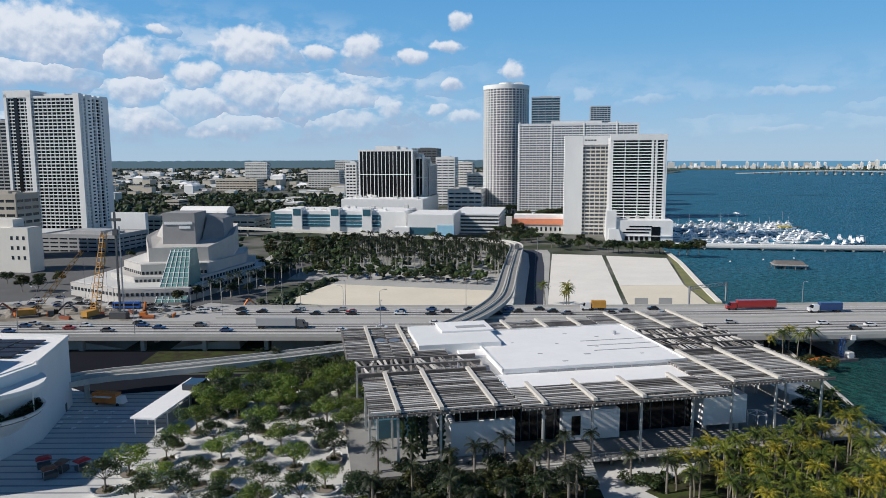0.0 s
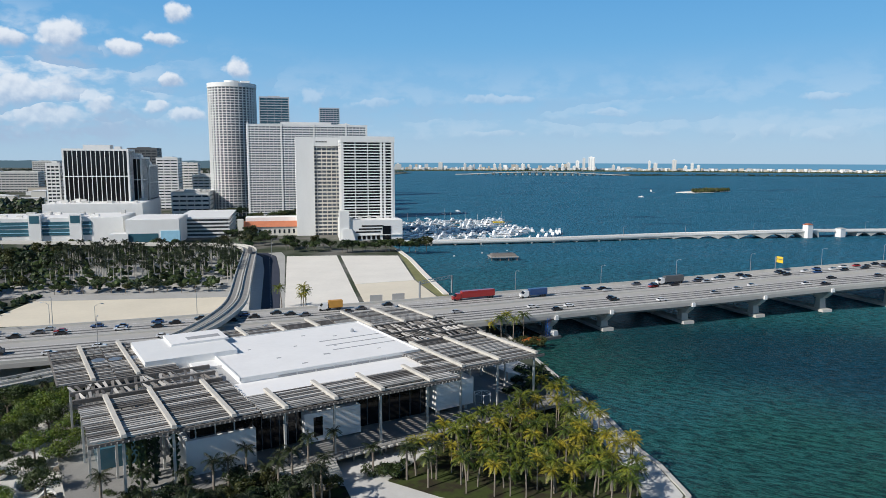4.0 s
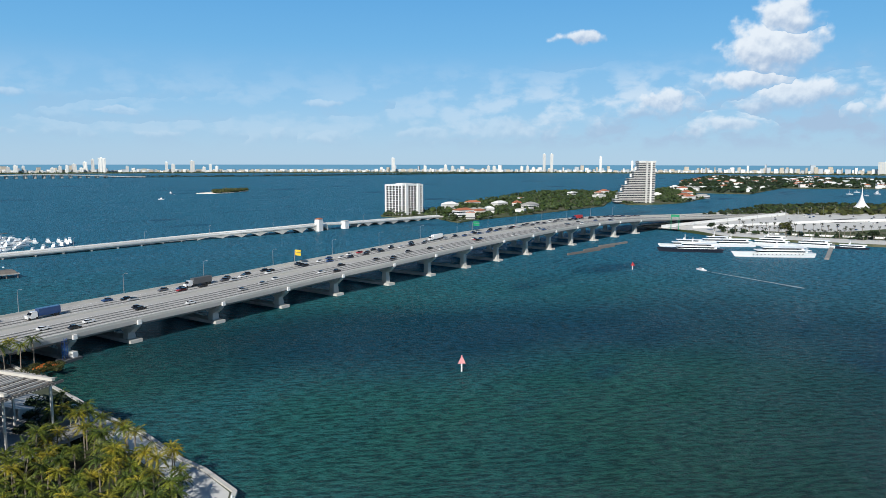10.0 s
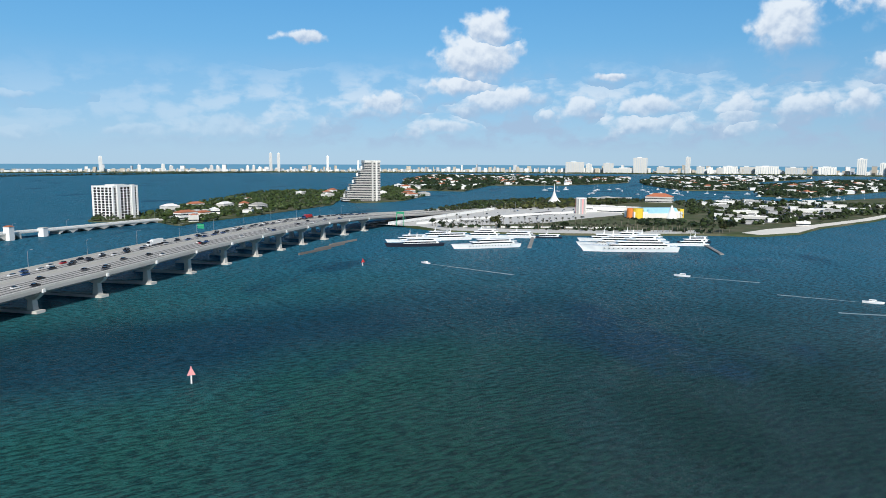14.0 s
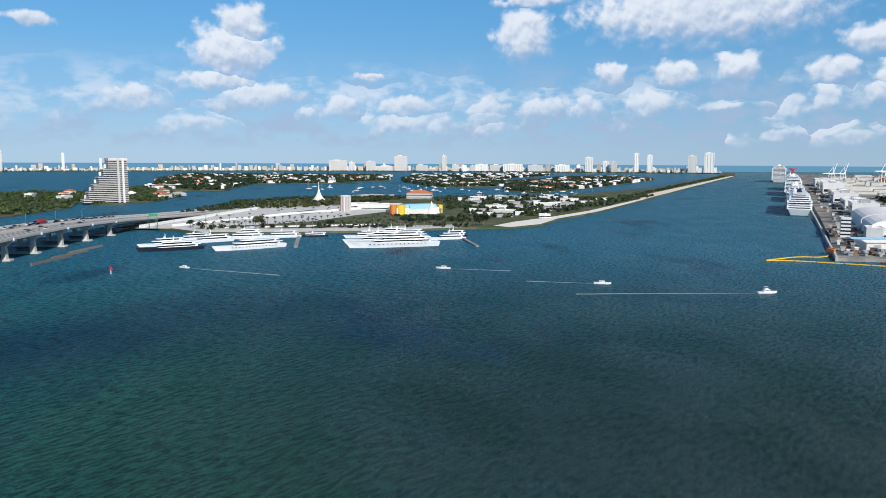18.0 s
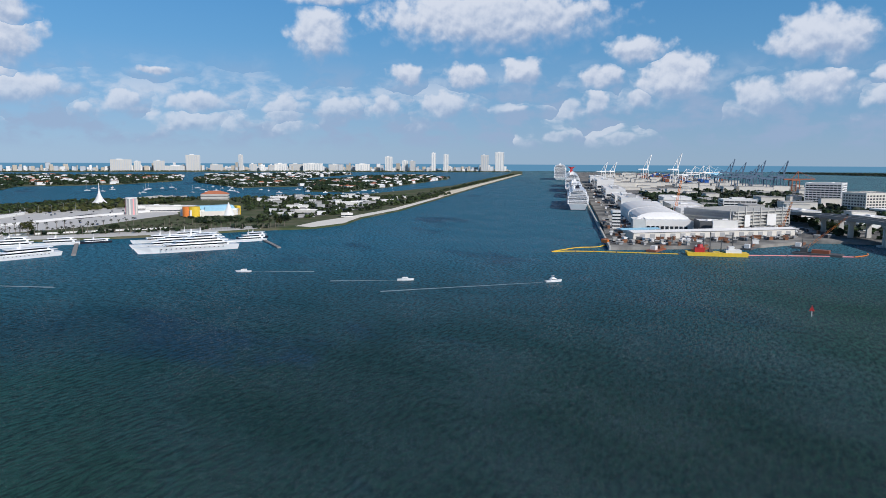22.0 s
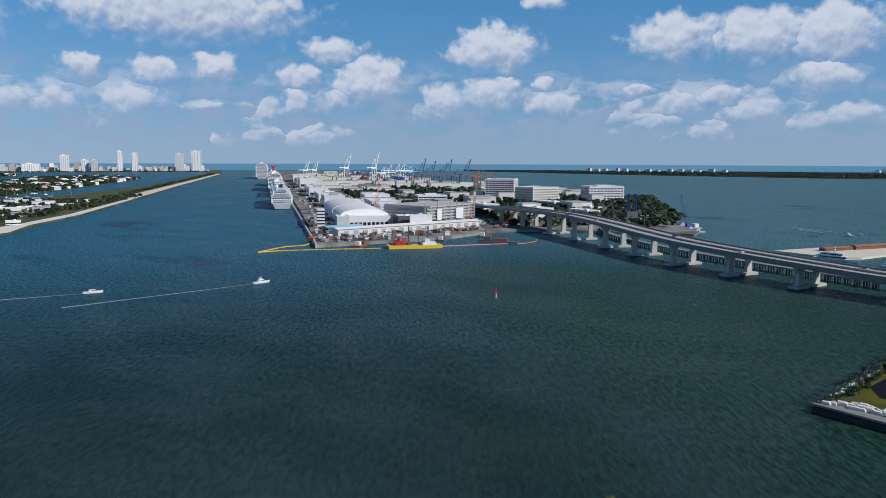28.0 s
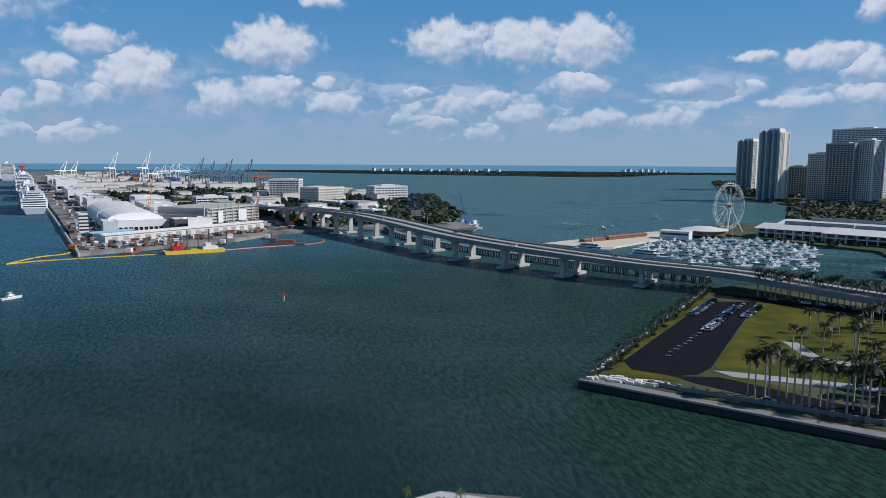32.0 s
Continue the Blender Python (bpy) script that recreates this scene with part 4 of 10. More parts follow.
def palm(kind, x, y, z=GROUND, scale=1.0, label="coconut palm with arching green and yellowed fronds", group="palms by the museum"):
    return plant("palm_tree", kind[rng.randrange(len(kind))], x, y, z, rng.uniform(0, 360), scale * rng.uniform(0.88, 1.12), label, "palm tree", group)


def tree(kind, x, y, z=GROUND, scale=1.0, label="small leafy green tree with a spreading crown", group="garden trees"):
    return plant("tree", kind[rng.randrange(len(kind))], x, y, z, rng.uniform(0, 360), scale * rng.uniform(0.85, 1.15), label, "tree", group)


def bush(x, y, z=GROUND, scale=1.0, k=0, label="dense rounded green shrub", group="shrubs by the museum"):
    ob = tagged(new("bush", BUSH[k]), label, "bush", group)
    ob.matrix_world = pose(x, y, z, 0, 0, rng.uniform(0, 360)) @ Matrix.Diagonal((scale, scale, scale * 0.9, 1))
    return ob


def palm_stand(name, kind, spots, scale, label, seed):
    """A row or grove of far palms, joined: one mesh of trunks and one of crowns."""
    r = random.Random(seed)
    t = thing(name, 0, 0, 0, 0, label, "palm trees", kind="stuff")
    for slot, nm in ((0, "trunks"), (1, "crowns")):
        r.seed(seed)
        vs, fs, base = [], [], 0
        for x, y, z in spots:
            me = kind[r.randrange(len(kind))][slot]
            m = pose(x, y, z, 0, 0, r.uniform(0, 360)) @ Matrix.Scale(scale * r.uniform(0.88, 1.12), 4)
            vs += [m @ v.co for v in me.vertices]
            fs += [tuple(i + base for i in f.vertices) for f in me.polygons]
            base = len(vs)
        out_ = bpy.data.meshes.new(nm)
        out_.from_pydata(vs, [], fs)
        out_.materials.append(kind[0][slot].materials[0])
        tagged(part(nm, out_, None, t), kind="stuff")
    return t


def inside(x, y, poly):
    c = False
    for (x0, y0), (x1, y1) in zip(poly, poly[1:] + poly[:1]):
        if (y0 > y) != (y1 > y) and x < (x1 - x0) * (y - y0) / (y1 - y0) + x0:
            c = not c
    return c


def scatter(poly, count, gap, seed):
    r = random.Random(seed)
    xs, ys = [q[0] for q in poly], [q[1] for q in poly]
    out_, tries = [], 0
    while len(out_) < count and tries < count * 60:
        tries += 1
        x, y = r.uniform(min(xs), max(xs)), r.uniform(min(ys), max(ys))
        if inside(x, y, poly) and all((x - a) ** 2 + (y - b) ** 2 > gap * gap for a, b in out_):
            out_.append((x, y))
    return out_


# the palm grove between the museum and the bay
setting("pavement_park", MB().prism([(96.4, 109), (100.4, 122), (101.3, 131), (106.2, 150), (109, 171), (112, 190), (100, 182), (60, 160), (0, 148), (-20, 136), (-20, 108), (40, 100), (83, 97)], GROUND, GROUND + 0.05), "paving", "pale paved waterfront promenade", "pavement")
curb = MB()
for a, b in zip(COAST[:6], COAST[1:7]):
    curb.beam((*a, GROUND + 0.15), (*b, GROUND + 0.15), 1.0, 0.5)
curb.beam((97, 108, GROUND + 0.15), (84, 98, GROUND + 0.15), 1.0, 0.5)
setting("trim_seawall", curb, "concrete", "pale concrete seawall cap", "seawall")
for k in range(5):
    lamp = thing("bollard_light", 94.5 - k * 2.8, 106.2 - k * 2.2, GROUND, 0, "white bollard light on the seawall", "light", "seawall lights")
    part("post", MB().tube((0, 0, 0), (0, 0, 0.7), 0.16, 0.16, 8), "white", lamp)
    part("cap", MB().tube((0, 0, 0.7), (0, 0, 0.85), 0.24, 0.1, 8), "white", lamp)
GROVE = [(44, 137), (52, 127), (62, 119), (72, 111), (80, 104), (88, 110), (93.5, 121), (97.5, 140), (102, 160), (106, 182), (98, 178), (84, 160), (60, 149)]
# dark mulch, with the shade below the palms put into its colour
setting("ground_grove", MB().prism([(42, 137), (50, 126), (61, 117), (71, 110), (79, 103.5), (87.5, 110.5), (92.5, 122), (97, 140), (101, 160), (105.5, 182), (98, 179), (84, 162), (58, 150)], GROUND + 0.03, GROUND + 0.12), "bed", "mulched planting bed under the palms, darkened with their shade", "ground")
setting("ground_front_bed", MB().prism([(-20, 109), (32, 104), (33, 138), (22, 143), (-8, 139), (-20, 134)], GROUND + 0.03, GROUND + 0.12), "bed", "dark planted bed before the museum", "ground")
for x, y in scatter([(-19, 130), (30, 130), (30, 139), (20, 142), (-6, 138.5), (-19, 134)], 22, 3.4, 33):
    tree(TREES[2:], x, y, scale=0.95, label="dense olive and dark green small tree", group="trees before the museum")
for x, y in scatter([(-19, 122), (30, 118), (30, 138), (20, 141), (-6, 137), (-19, 133)], 20, 4.0, 34):
    palm(DATE, x, y, scale=0.95, label="dark palm with arching fronds")
for x, y in scatter(GROVE, 104, 2.95, 3):
    palm(COCO, x, y, scale=1.0)
for x, y in ((97.5, 128), (46, 136), (52, 134), (58, 131), (49, 131), (62, 126), (40, 141), (64, 133), (78, 120), (72, 119), (33, 147.5), (21, 146), (14, 145.5), (2, 143), (10, 141), (-6, 141), (27, 146), (-13, 140)):
    palm(COCO if x > 60 else DATE, x, y, scale=0.95, label="palm with arching fronds before the museum")
for x, y, s, k in ((43, 139, 1.7, 0), (40, 141, 1.4, 0), (46, 141, 1.4, 0), (91, 170, 2.4, 1), (95, 174, 2.2, 1), (101, 186, 2.6, 1), (104, 182, 2.2, 1), (88, 166, 2.0, 0), (98, 180, 2.4, 1), (-3, 145, 1.6, 2), (5, 145, 1.6, 1), (14, 148, 1.4, 0), (-10, 143, 1.6, 2), (19, 147, 1.2, 1), (30, 149, 1.0, 1), (84, 160, 2.0, 0), (-14, 138, 1.8, 2), (-6, 137, 1.6, 1), (8, 139, 1.5, 1), (20, 141, 1.5, 1)):
    bush(x, y, scale=s, k=k)
for x, y, s in ((90, 165, 0.85), (85.5, 160, 0.8), (-8, 142, 0.7), (2, 146, 0.65), (-12, 146, 0.6), (10, 143, 0.6)):
    tree(TREES, x, y, scale=s)
# tall palms behind the museum at the bridge
for x, y in ((118, 236), (121, 232), (114, 238), (122, 240), (127, 235)):
    palm(COCO, x, y, scale=1.15)
for x, y, s in ((126, 229, 1.6), (130, 225, 1.5), (121, 226, 1.6), (117, 222, 1.7), (112, 232, 1.8)):
    bush(x, y, 1.4, s, 2)

# ---- kits: towers, houses, vehicles, lamps ----
def tower(x, y, w, d, top, turn_, floors, bays_w, bays_d, label, wall="white", glass="glass", band=0.42, fin=0.5, proud=0.5, base=GROUND, name="tower_block", podium=0.0, category="building", group="", roof=3.0, corner=1.2, faces_w=(1,), faces_d=None):
    """A tower whose floors and piers stand out from a glass core."""
    t = thing(name, x, y, base, turn_, label, category, group)
    h = top - base
    faces_d = faces_d or ((1,) if x > 60 else (-1,))
    part("core", MB().box(-w / 2, w / 2, -d / 2, d / 2, 0, h), glass, t)
    step = (h - podium) / floors
    slab = MB().box(-w / 2 - proud, w / 2 + proud, -d / 2 - proud, d / 2 + proud, 0, step * band).mesh("floor_band", wall)
    far_off = math.hypot(x, y) > 720
    if far_off:
        mb = MB()
        for k in range(floors):
            z = podium + (k + 1) * step - step * band - 0.02
            mb.box(-w / 2 - proud, w / 2 + proud, -d / 2 - proud, d / 2 + proud, z, z + step * band)
        tagged(part("banding", mb, wall, t), kind="stuff")
    for k in range(0 if far_off else floors):
        ob = part("floor_band", slab, None, t)
        ob.location.z = podium + (k + 1) * step - step * band - 0.02
    pr = proud * 0.8
    fw = MB().box(-fin / 2, fin / 2, -pr, 0.2, podium, h - 0.1).mesh("pier", wall)
    fd = MB().box(-pr, 0.2, -fin / 2, fin / 2, podium, h - 0.1).mesh("pier", wall)
    if far_off:
        mb = MB()
        for k in range(1, bays_w):
            for sgn in faces_w:
                a, y0 = -w / 2 + w * k / bays_w, -sgn * d / 2
                mb.box(a - fin / 2, a + fin / 2, min(y0 - sgn * pr, y0 + sgn * 0.2), max(y0 - sgn * pr, y0 + sgn * 0.2), podium, h - 0.1)
        for k in range(1, bays_d):
            for sgn in faces_d:
                a, x0 = -d / 2 + d * k / bays_d, -sgn * w / 2
                mb.box(min(x0 - sgn * pr, x0 + sgn * 0.2), max(x0 - sgn * pr, x0 + sgn * 0.2), a - fin / 2, a + fin / 2, podium, h - 0.1)
        tagged(part("fin_grid", mb, wall, t), kind="stuff")
        bays_w = bays_d = 1
    for k in range(1, bays_w):
        for sgn in faces_w:
            ob = part("pier", fw, None, t)
            ob.location = (-w / 2 + w * k / bays_w, -sgn * d / 2, 0)
            ob.rotation_euler.z = 0 if sgn > 0 else math.pi
    for k in range(1, bays_d if math.hypot(x, y) < 1250 else 1):
        for sgn in faces_d:
            ob = part("pier", fd, None, t)
            ob.location = (-sgn * w / 2, -d / 2 + d * k / bays_d, 0)
            ob.rotation_euler.z = 0 if sgn > 0 else math.pi
    if corner:
        cm = MB().box(-corner / 2, corner / 2, -corner / 2, corner / 2, 0, h).mesh("corner_pier", wall)
        for a in (-1, 1):
            for b in (-1, 1):
                ob = part("corner_pier", cm, None, t)
                ob.location = (a * (w / 2 - corner / 2 + proud * 1.05), b * (d / 2 - corner / 2 + proud * 1.05), 0)
    rim_ = MB()
    p_ = proud + 0.05
    for q in ((-w / 2 - p_, w / 2 + p_, -d / 2 - p_, -d / 2 + 0.3), (-w / 2 - p_, w / 2 + p_, d / 2 - 0.3, d / 2 + p_), (-w / 2 - p_, -w / 2 + 0.3, -d / 2 + 0.3, d / 2 - 0.3), (w / 2 - 0.3, w / 2 + p_, -d / 2 + 0.3, d / 2 - 0.3)):
        rim_.box(*q, h - 0.05, h + 1.2)
    part("parapet", rim_, wall, t)
    part("roof", MB().box(-w / 2 + 0.3, w / 2 - 0.3, -d / 2 + 0.3, d / 2 - 0.3, h, h + 0.3), "roof_grey", t)
    if roof:
        part("plant_room", MB().box(-w * 0.22, w * 0.2, -d * 0.25, d * 0.25, h + 0.3, h + roof), wall, t)
        part("lift_house", MB().box(w * 0.26, w * 0.36, -d * 0.2, d * 0.1, h + 0.3, h + roof * 0.7), wall, t)
    if podium:
        part("podium", MB().box(-w / 2 - 2, w / 2 + 2, -d / 2 - 2, d / 2 + 2, 0, podium * 0.95), wall, t)
    return t


class Town:
    """Many far low buildings gathered into two meshes: walls and roofs."""

    def __init__(self):
        self.walls, self.roofs = MB(), MB()

    def add(self, x, y, w, d, h, turn_, pitched, base):
        c, s = math.cos(radians(turn_)), math.sin(radians(turn_))
        for mb, q in ((self.walls, MB().box(-w / 2, w / 2, -d / 2, d / 2, 0, h)), (self.roofs, MB().taper(-w / 2 - 0.4, w / 2 + 0.4, -d / 2 - 0.4, d / 2 + 0.4, h, h + (d * 0.22 if pitched else 0.6), *((w * 0.25, w * 0.25, d * 0.48, d * 0.48) if pitched else (0, 0, 0, 0))))):
            mb.verts([(x + c * px - s * py, y + s * px + c * py, base + pz) for px, py, pz in q.v], q.f)

    def done(self, name, label, wall, roof_mat):
        t = thing(name, 0, 0, 0, 0, label, "buildings", kind="stuff")
        part("walls", self.walls, wall, t)
        part("roofs", self.roofs, roof_mat, t)


def house(x, y, w, d, h, turn_, wall, roof_mat, pitched, label, group, base=GROUND, category="house", bands=True):
    t = thing("house", x, y, base, turn_, label, category, group)
    part("wall", MB().box(-w / 2, w / 2, -d / 2, d / 2, 0, h), wall, t)
    if pitched:
        part("roof", MB().taper(-w / 2 - 0.5, w / 2 + 0.5, -d / 2 - 0.5, d / 2 + 0.5, h, h + min(w, d) * 0.22, w * 0.3, w * 0.3, d * 0.48, d * 0.48), roof_mat, t)
    else:
        rim_ = MB().box(-w / 2 - 0.15, w / 2 + 0.15, -d / 2 - 0.15, -d / 2 + 0.2, h, h + 0.6).box(-w / 2 - 0.15, w / 2 + 0.15, d / 2 - 0.2, d / 2 + 0.15, h, h + 0.6)
        rim_.box(-w / 2 - 0.15, -w / 2 + 0.2, -d / 2 + 0.2, d / 2 - 0.2, h, h + 0.6).box(w / 2 - 0.2, w / 2 + 0.15, -d / 2 + 0.2, d / 2 - 0.2, h, h + 0.6)
        part("parapet", rim_, wall, t)
        part("roof", MB().box(-w / 2 + 0.2, w / 2 - 0.2, -d / 2 + 0.2, d / 2 - 0.2, h, h + 0.2).box(-w * 0.2, -w * 0.05, -d * 0.1, d * 0.12, h, h + 1.6), roof_mat, t)
    n = max(1, int(h / 3.6))
    for k in range(n if bands else 1):
        mb = MB().box(-w / 2 - 0.06, w / 2 + 0.06, -d / 2 - 0.06, d / 2 + 0.06, k * h / n + 0.9, k * h / n + 2.2)
        part("window_band", mb, "glass", t)
    return t


CAR_PROFILE = [(-2.25, 0.42), (-2.28, 0.78), (-2.05, 0.98), (-1.35, 1.02), (0.95, 1.0), (2.05, 0.86), (2.3, 0.66), (2.3, 0.40)]


def car_meshes(paint, tall=0.0, stretch=1.0):
    def side(profile, half):
        n = len(profile)
        mb = MB()
        mb.verts([(x * stretch, -half, z) for x, z in profile] + [(x * stretch, half, z) for x, z in profile],
                 [tuple(range(n)), tuple(range(2 * n - 1, n - 1, -1))] + [(i, n + i, n + (i + 1) % n, (i + 1) % n) for i in range(n)])
        return mb
    body = side(CAR_PROFILE, 0.92).mesh("body", paint)
    glass = side([(-1.75, 0.98), (-1.25, 1.40 + tall), (0.25, 1.44 + tall), (1.05, 0.97)], 0.80).mesh("glasshouse", "glass_black")
    top = MB().taper(-1.28 * stretch, 0.28 * stretch, -0.78, 0.78, 1.40 + tall, 1.48 + tall, 0.1, 0.1, 0.08, 0.08).mesh("roof", paint)
    wheel = MB().tube((0, -0.11, 0), (0, 0.11, 0), 0.33, 0.33, 10).mesh("wheel", "tyre")
    lights = MB().box(2.27 * stretch, 2.33 * stretch, -0.8, -0.45, 0.62, 0.76).mesh("headlight", "white")
    return body, glass, top, wheel, lights, stretch


CARS = {p_: car_meshes(p_, t_, s_) for p_, t_, s_ in (("car_white", 0.0, 1.0), ("car_black", 0.12, 1.0), ("car_silver", 0.0, 1.0), ("car_red", 0.0, 0.95), ("car_blue", 0.1, 1.0), ("car_orange", 0.0, 1.0), ("car_grey", 0.2, 1.05))}
CAR_WORDS = {"car_white": "white", "car_black": "black", "car_silver": "silver", "car_red": "dark red", "car_blue": "dark blue", "car_orange": "orange", "car_grey": "dark grey"}


def car(x, y, z, turn_, paint, where="driving along the causeway", group="cars on the causeway", tilt=0.0):
    body, glass, top, wheel, lights, st = CARS[paint]
    t = tagged(new("car", body), CAR_WORDS[paint] + " car " + where, "car", group)
    t.matrix_world = pose(x, y, z, 0, -tilt, turn_)
    part("glasshouse", glass, None, t)
    if math.hypot(x, y) < 330:
        part("roof", top, None, t)
        for a in (-1.4 * st, 1.42 * st):
            for b in (-0.84, 0.84):
                part("wheel", wheel, None, t).location = (a, b, 0.33)
    return t


def lorry(x, y, z, turn_, cab_paint, box_paint, length, label, tilt=0.0):
    t = thing("lorry", x, y, z, turn_, label, "truck", "lorries on the causeway")
    t.rotation_euler.y = radians(-tilt)
    part("trailer", MB().box(-length / 2, length / 2 - 3.4, -1.25, 1.25, 1.1, 3.9), box_paint, t)
    part("chassis", MB().box(-length / 2, length / 2, -0.5, 0.5, 0.7, 1.1), "grey_dark", t)
    cab = MB().taper(length / 2 - 2.9, length / 2, -1.2, 1.2, 0.6, 3.1, 0.0, 0.9, 0.08, 0.08).box(length / 2 - 0.3, length / 2 + 0.9, -1.05, 1.05, 0.6, 1.9)
    part("cab", cab, cab_paint, t)
    part("windscreen", MB().taper(length / 2 - 1.2, length / 2 + 0.06, -1.1, 1.1, 1.95, 2.9, 0.1, 0.72, 0.08, 0.08), "glass_black", t)
    wh = MB().tube((0, -0.14, 0), (0, 0.14, 0), 0.5, 0.5, 10).mesh("wheel", "tyre")
    for a in (-length / 2 + 1.2, -length / 2 + 2.4, length / 2 - 2.6, length / 2 + 0.2):
        for b in (-1.1, 1.1):
            part("wheel", wh, None, t).location = (a, b, 0.5)
    return t


def street_lamp(x, y, z, turn_, h=11.0, double=False, group="street lamps"):
    t = thing("street_lamp", x, y, z, turn_, "tall grey steel street lamp with a curved arm", "street lamp", group)
    part("pole", MB().tube((0, 0, 0), (0, 0, h), 0.14, 0.09, 7), "steel", t)
    for s in ((1, -1) if double else (1,)):
        part("arm", MB().tube((0, 0, h - 0.1), (s * 1.2, 0, h + 0.7), 0.07, n=6).tube((s * 1.2, 0, h + 0.7), (s * 2.6, 0, h + 0.8), 0.06, n=6), "steel", t)
        part("lamp_head", MB().taper(min(s * 2.4, s * 3.4), max(s * 2.4, s * 3.4), -0.22, 0.22, h + 0.66, h + 0.9, 0.1, 0.1, 0.06, 0.06), "steel", t)
    return t


def clumps(name, spots, mat, label, size, seed, category="trees", squash=0.8, tufts=4):
    """Far woodland: for every spot a few ragged tufts, each of crossed leaf sprays, as one object."""
    r = np.random.default_rng(seed)
    ico = np.array([(0, 0, 1), (0.89, 0, 0.45), (0.28, 0.85, 0.45), (-0.72, 0.53, 0.45), (-0.72, -0.53, 0.45), (0.28, -0.85, 0.45),
                    (0.72, 0.53, -0.45), (-0.28, 0.85, -0.45), (-0.89, 0, -0.45), (-0.28, -0.85, -0.45), (0.72, -0.53, -0.45)])
    tri = np.array([(0, 1, 2), (0, 2, 3), (0, 3, 4), (0, 4, 5), (0, 5, 1), (1, 6, 2), (2, 7, 3), (3, 8, 4), (4, 9, 5), (5, 10, 1), (2, 6, 7), (3, 7, 8), (4, 8, 9), (5, 9, 10), (1, 10, 6)])
    spots = np.repeat(np.array(spots, dtype=float), tufts, axis=0)
    n = len(spots)
    s = size * r.uniform(0.35, 1.0, (n, 1, 1)) * (4.0 / tufts) ** 0.5
    spots[:, :2] += r.normal(0, size * 0.6, (n, 2))
    v = ico[None] * s * r.uniform(0.45, 1.5, (n, 11, 1)) * np.array([1, 1, squash])
    v += spots[:, None, :] + np.array([0, 0, 1]) * size * (0.3 + r.uniform(0, 0.8, (n, 1, 1)))
    f = tri[None] + (np.arange(n) * 11)[:, None, None]
    me = bpy.data.meshes.new(name)
    me.from_pydata(v.reshape(-1, 3).tolist(), [], f.reshape(-1, 3).tolist())
    me.materials.append(M[mat])
    return tagged(new(name, me), label, category, kind="stuff")

# ---- roads, lots and the garden west of the bay ----
rng = random.Random(21)
setting("ground_lot", MB().prism([(-75, 329), (19, 309), (30, 358), (-59, 380)], GROUND, GROUND + 0.12), "sand_gold", "bare pale levelled sand lot", "ground")
setting("ground_lot_back", MB().prism([(-58.6, 380.5), (30, 358.6), (33, 373), (-56, 392)], GROUND, GROUND + 0.12), "paving_pale", "grey compacted lot", "ground")
setting("ground_lot_white", MB().prism([(48, 309), (83.6, 311), (113.6, 489), (80, 497)], GROUND, GROUND + 0.12), "sand", "bare white gravel lot", "ground")
setting("ground_lot_pale", MB().prism([(86, 311), (124, 313), (131, 372), (96, 371)], GROUND, GROUND + 0.12), "sand_gold", "bare pale sand lot", "ground")
setting("ground_lot_pale_back", MB().prism([(96.2, 371.5), (131, 372.5), (154, 473), (116, 487)], GROUND, GROUND + 0.12), "sand", "bare pale gravel lot", "ground")
setting("ground_verge", MB().prism([(125, 313), (132, 322), (142.5, 384), (156, 453), (165, 512), (156, 474), (132, 372)], GROUND, GROUND + 0.1), "verge", "dry grassy shore strip", "ground")
mb = MB()
for a, b in (((131.5, 326), (142.3, 385)), ((142.3, 385), (156, 452)), ((156, 452), (164, 505))):
    mb.beam((*a, GROUND + 0.2), (*b, GROUND + 0.2), 3.0, 0.9)
setting("trim_riprap", mb, "sand", "pale rubble shore edge", "shore")
setting("road_avenue", MB().prism([(36, 292), (43.5, 292), (47, 316), (57.4, 383), (66, 440), (73, 500), (70, 520), (62, 520), (63.5, 498), (57, 440), (48.6, 383), (38.8, 316)], GROUND, GROUND + 0.14), "asphalt_blue", "dark blue-grey asphalt avenue", "road")
setting("pavement_avenue", MB().prism([(22, 292), (35.8, 292), (38.6, 316), (48.4, 383), (56.8, 440), (63.3, 498), (61, 520), (50, 520), (56, 496), (42, 402), (29, 316)], GROUND, GROUND + 0.12), "paving", "pale sidewalk along the avenue", "pavement")
setting("pavement_avenue_east", MB().prism([(43.7, 292), (48, 292), (49.5, 316), (60, 383), (79, 498), (80, 520), (70.2, 520), (73.2, 500), (66.2, 440), (57.6, 383), (47.2, 316)], GROUND, GROUND + 0.12), "paving_pale", "worn pale sidewalk beside the lot", "pavement")
mb = MB()
for k in range(26):
    f = k / 25
    mb.box(41 + f * 27, 41.2 + f * 27, 300 + f * 195, 303 + f * 195, GROUND + 0.14, GROUND + 0.16)
setting("trim_lane_marks", mb, "white", "white lane marks", "road marking")
setting("pavement_plaza", MB().prism([(-135, 120), (-60, 120), (-20, 120), (-19, 200), (-60, 215), (-120, 215)], GROUND, GROUND + 0.06), "paving", "pale paved plaza under the trees", "pavement")
mb = MB()
for k in range(26):
    y = 128 + k * 3.2
    mb.box(-112, -66, y, y + 0.7, GROUND + 0.06, GROUND + 0.075)
setting("trim_plaza_stripes", mb, "paving_grey", "darker paving stripes across the plaza", "paving")

setting("ground_parking", MB().prism([(-118, 398), (-58, 393), (33, 374), (52, 505), (20, 545), (-60, 590), (-120, 560)], GROUND, GROUND + 0.07), "paving_pale", "pale worn parking ground under trees", "ground")

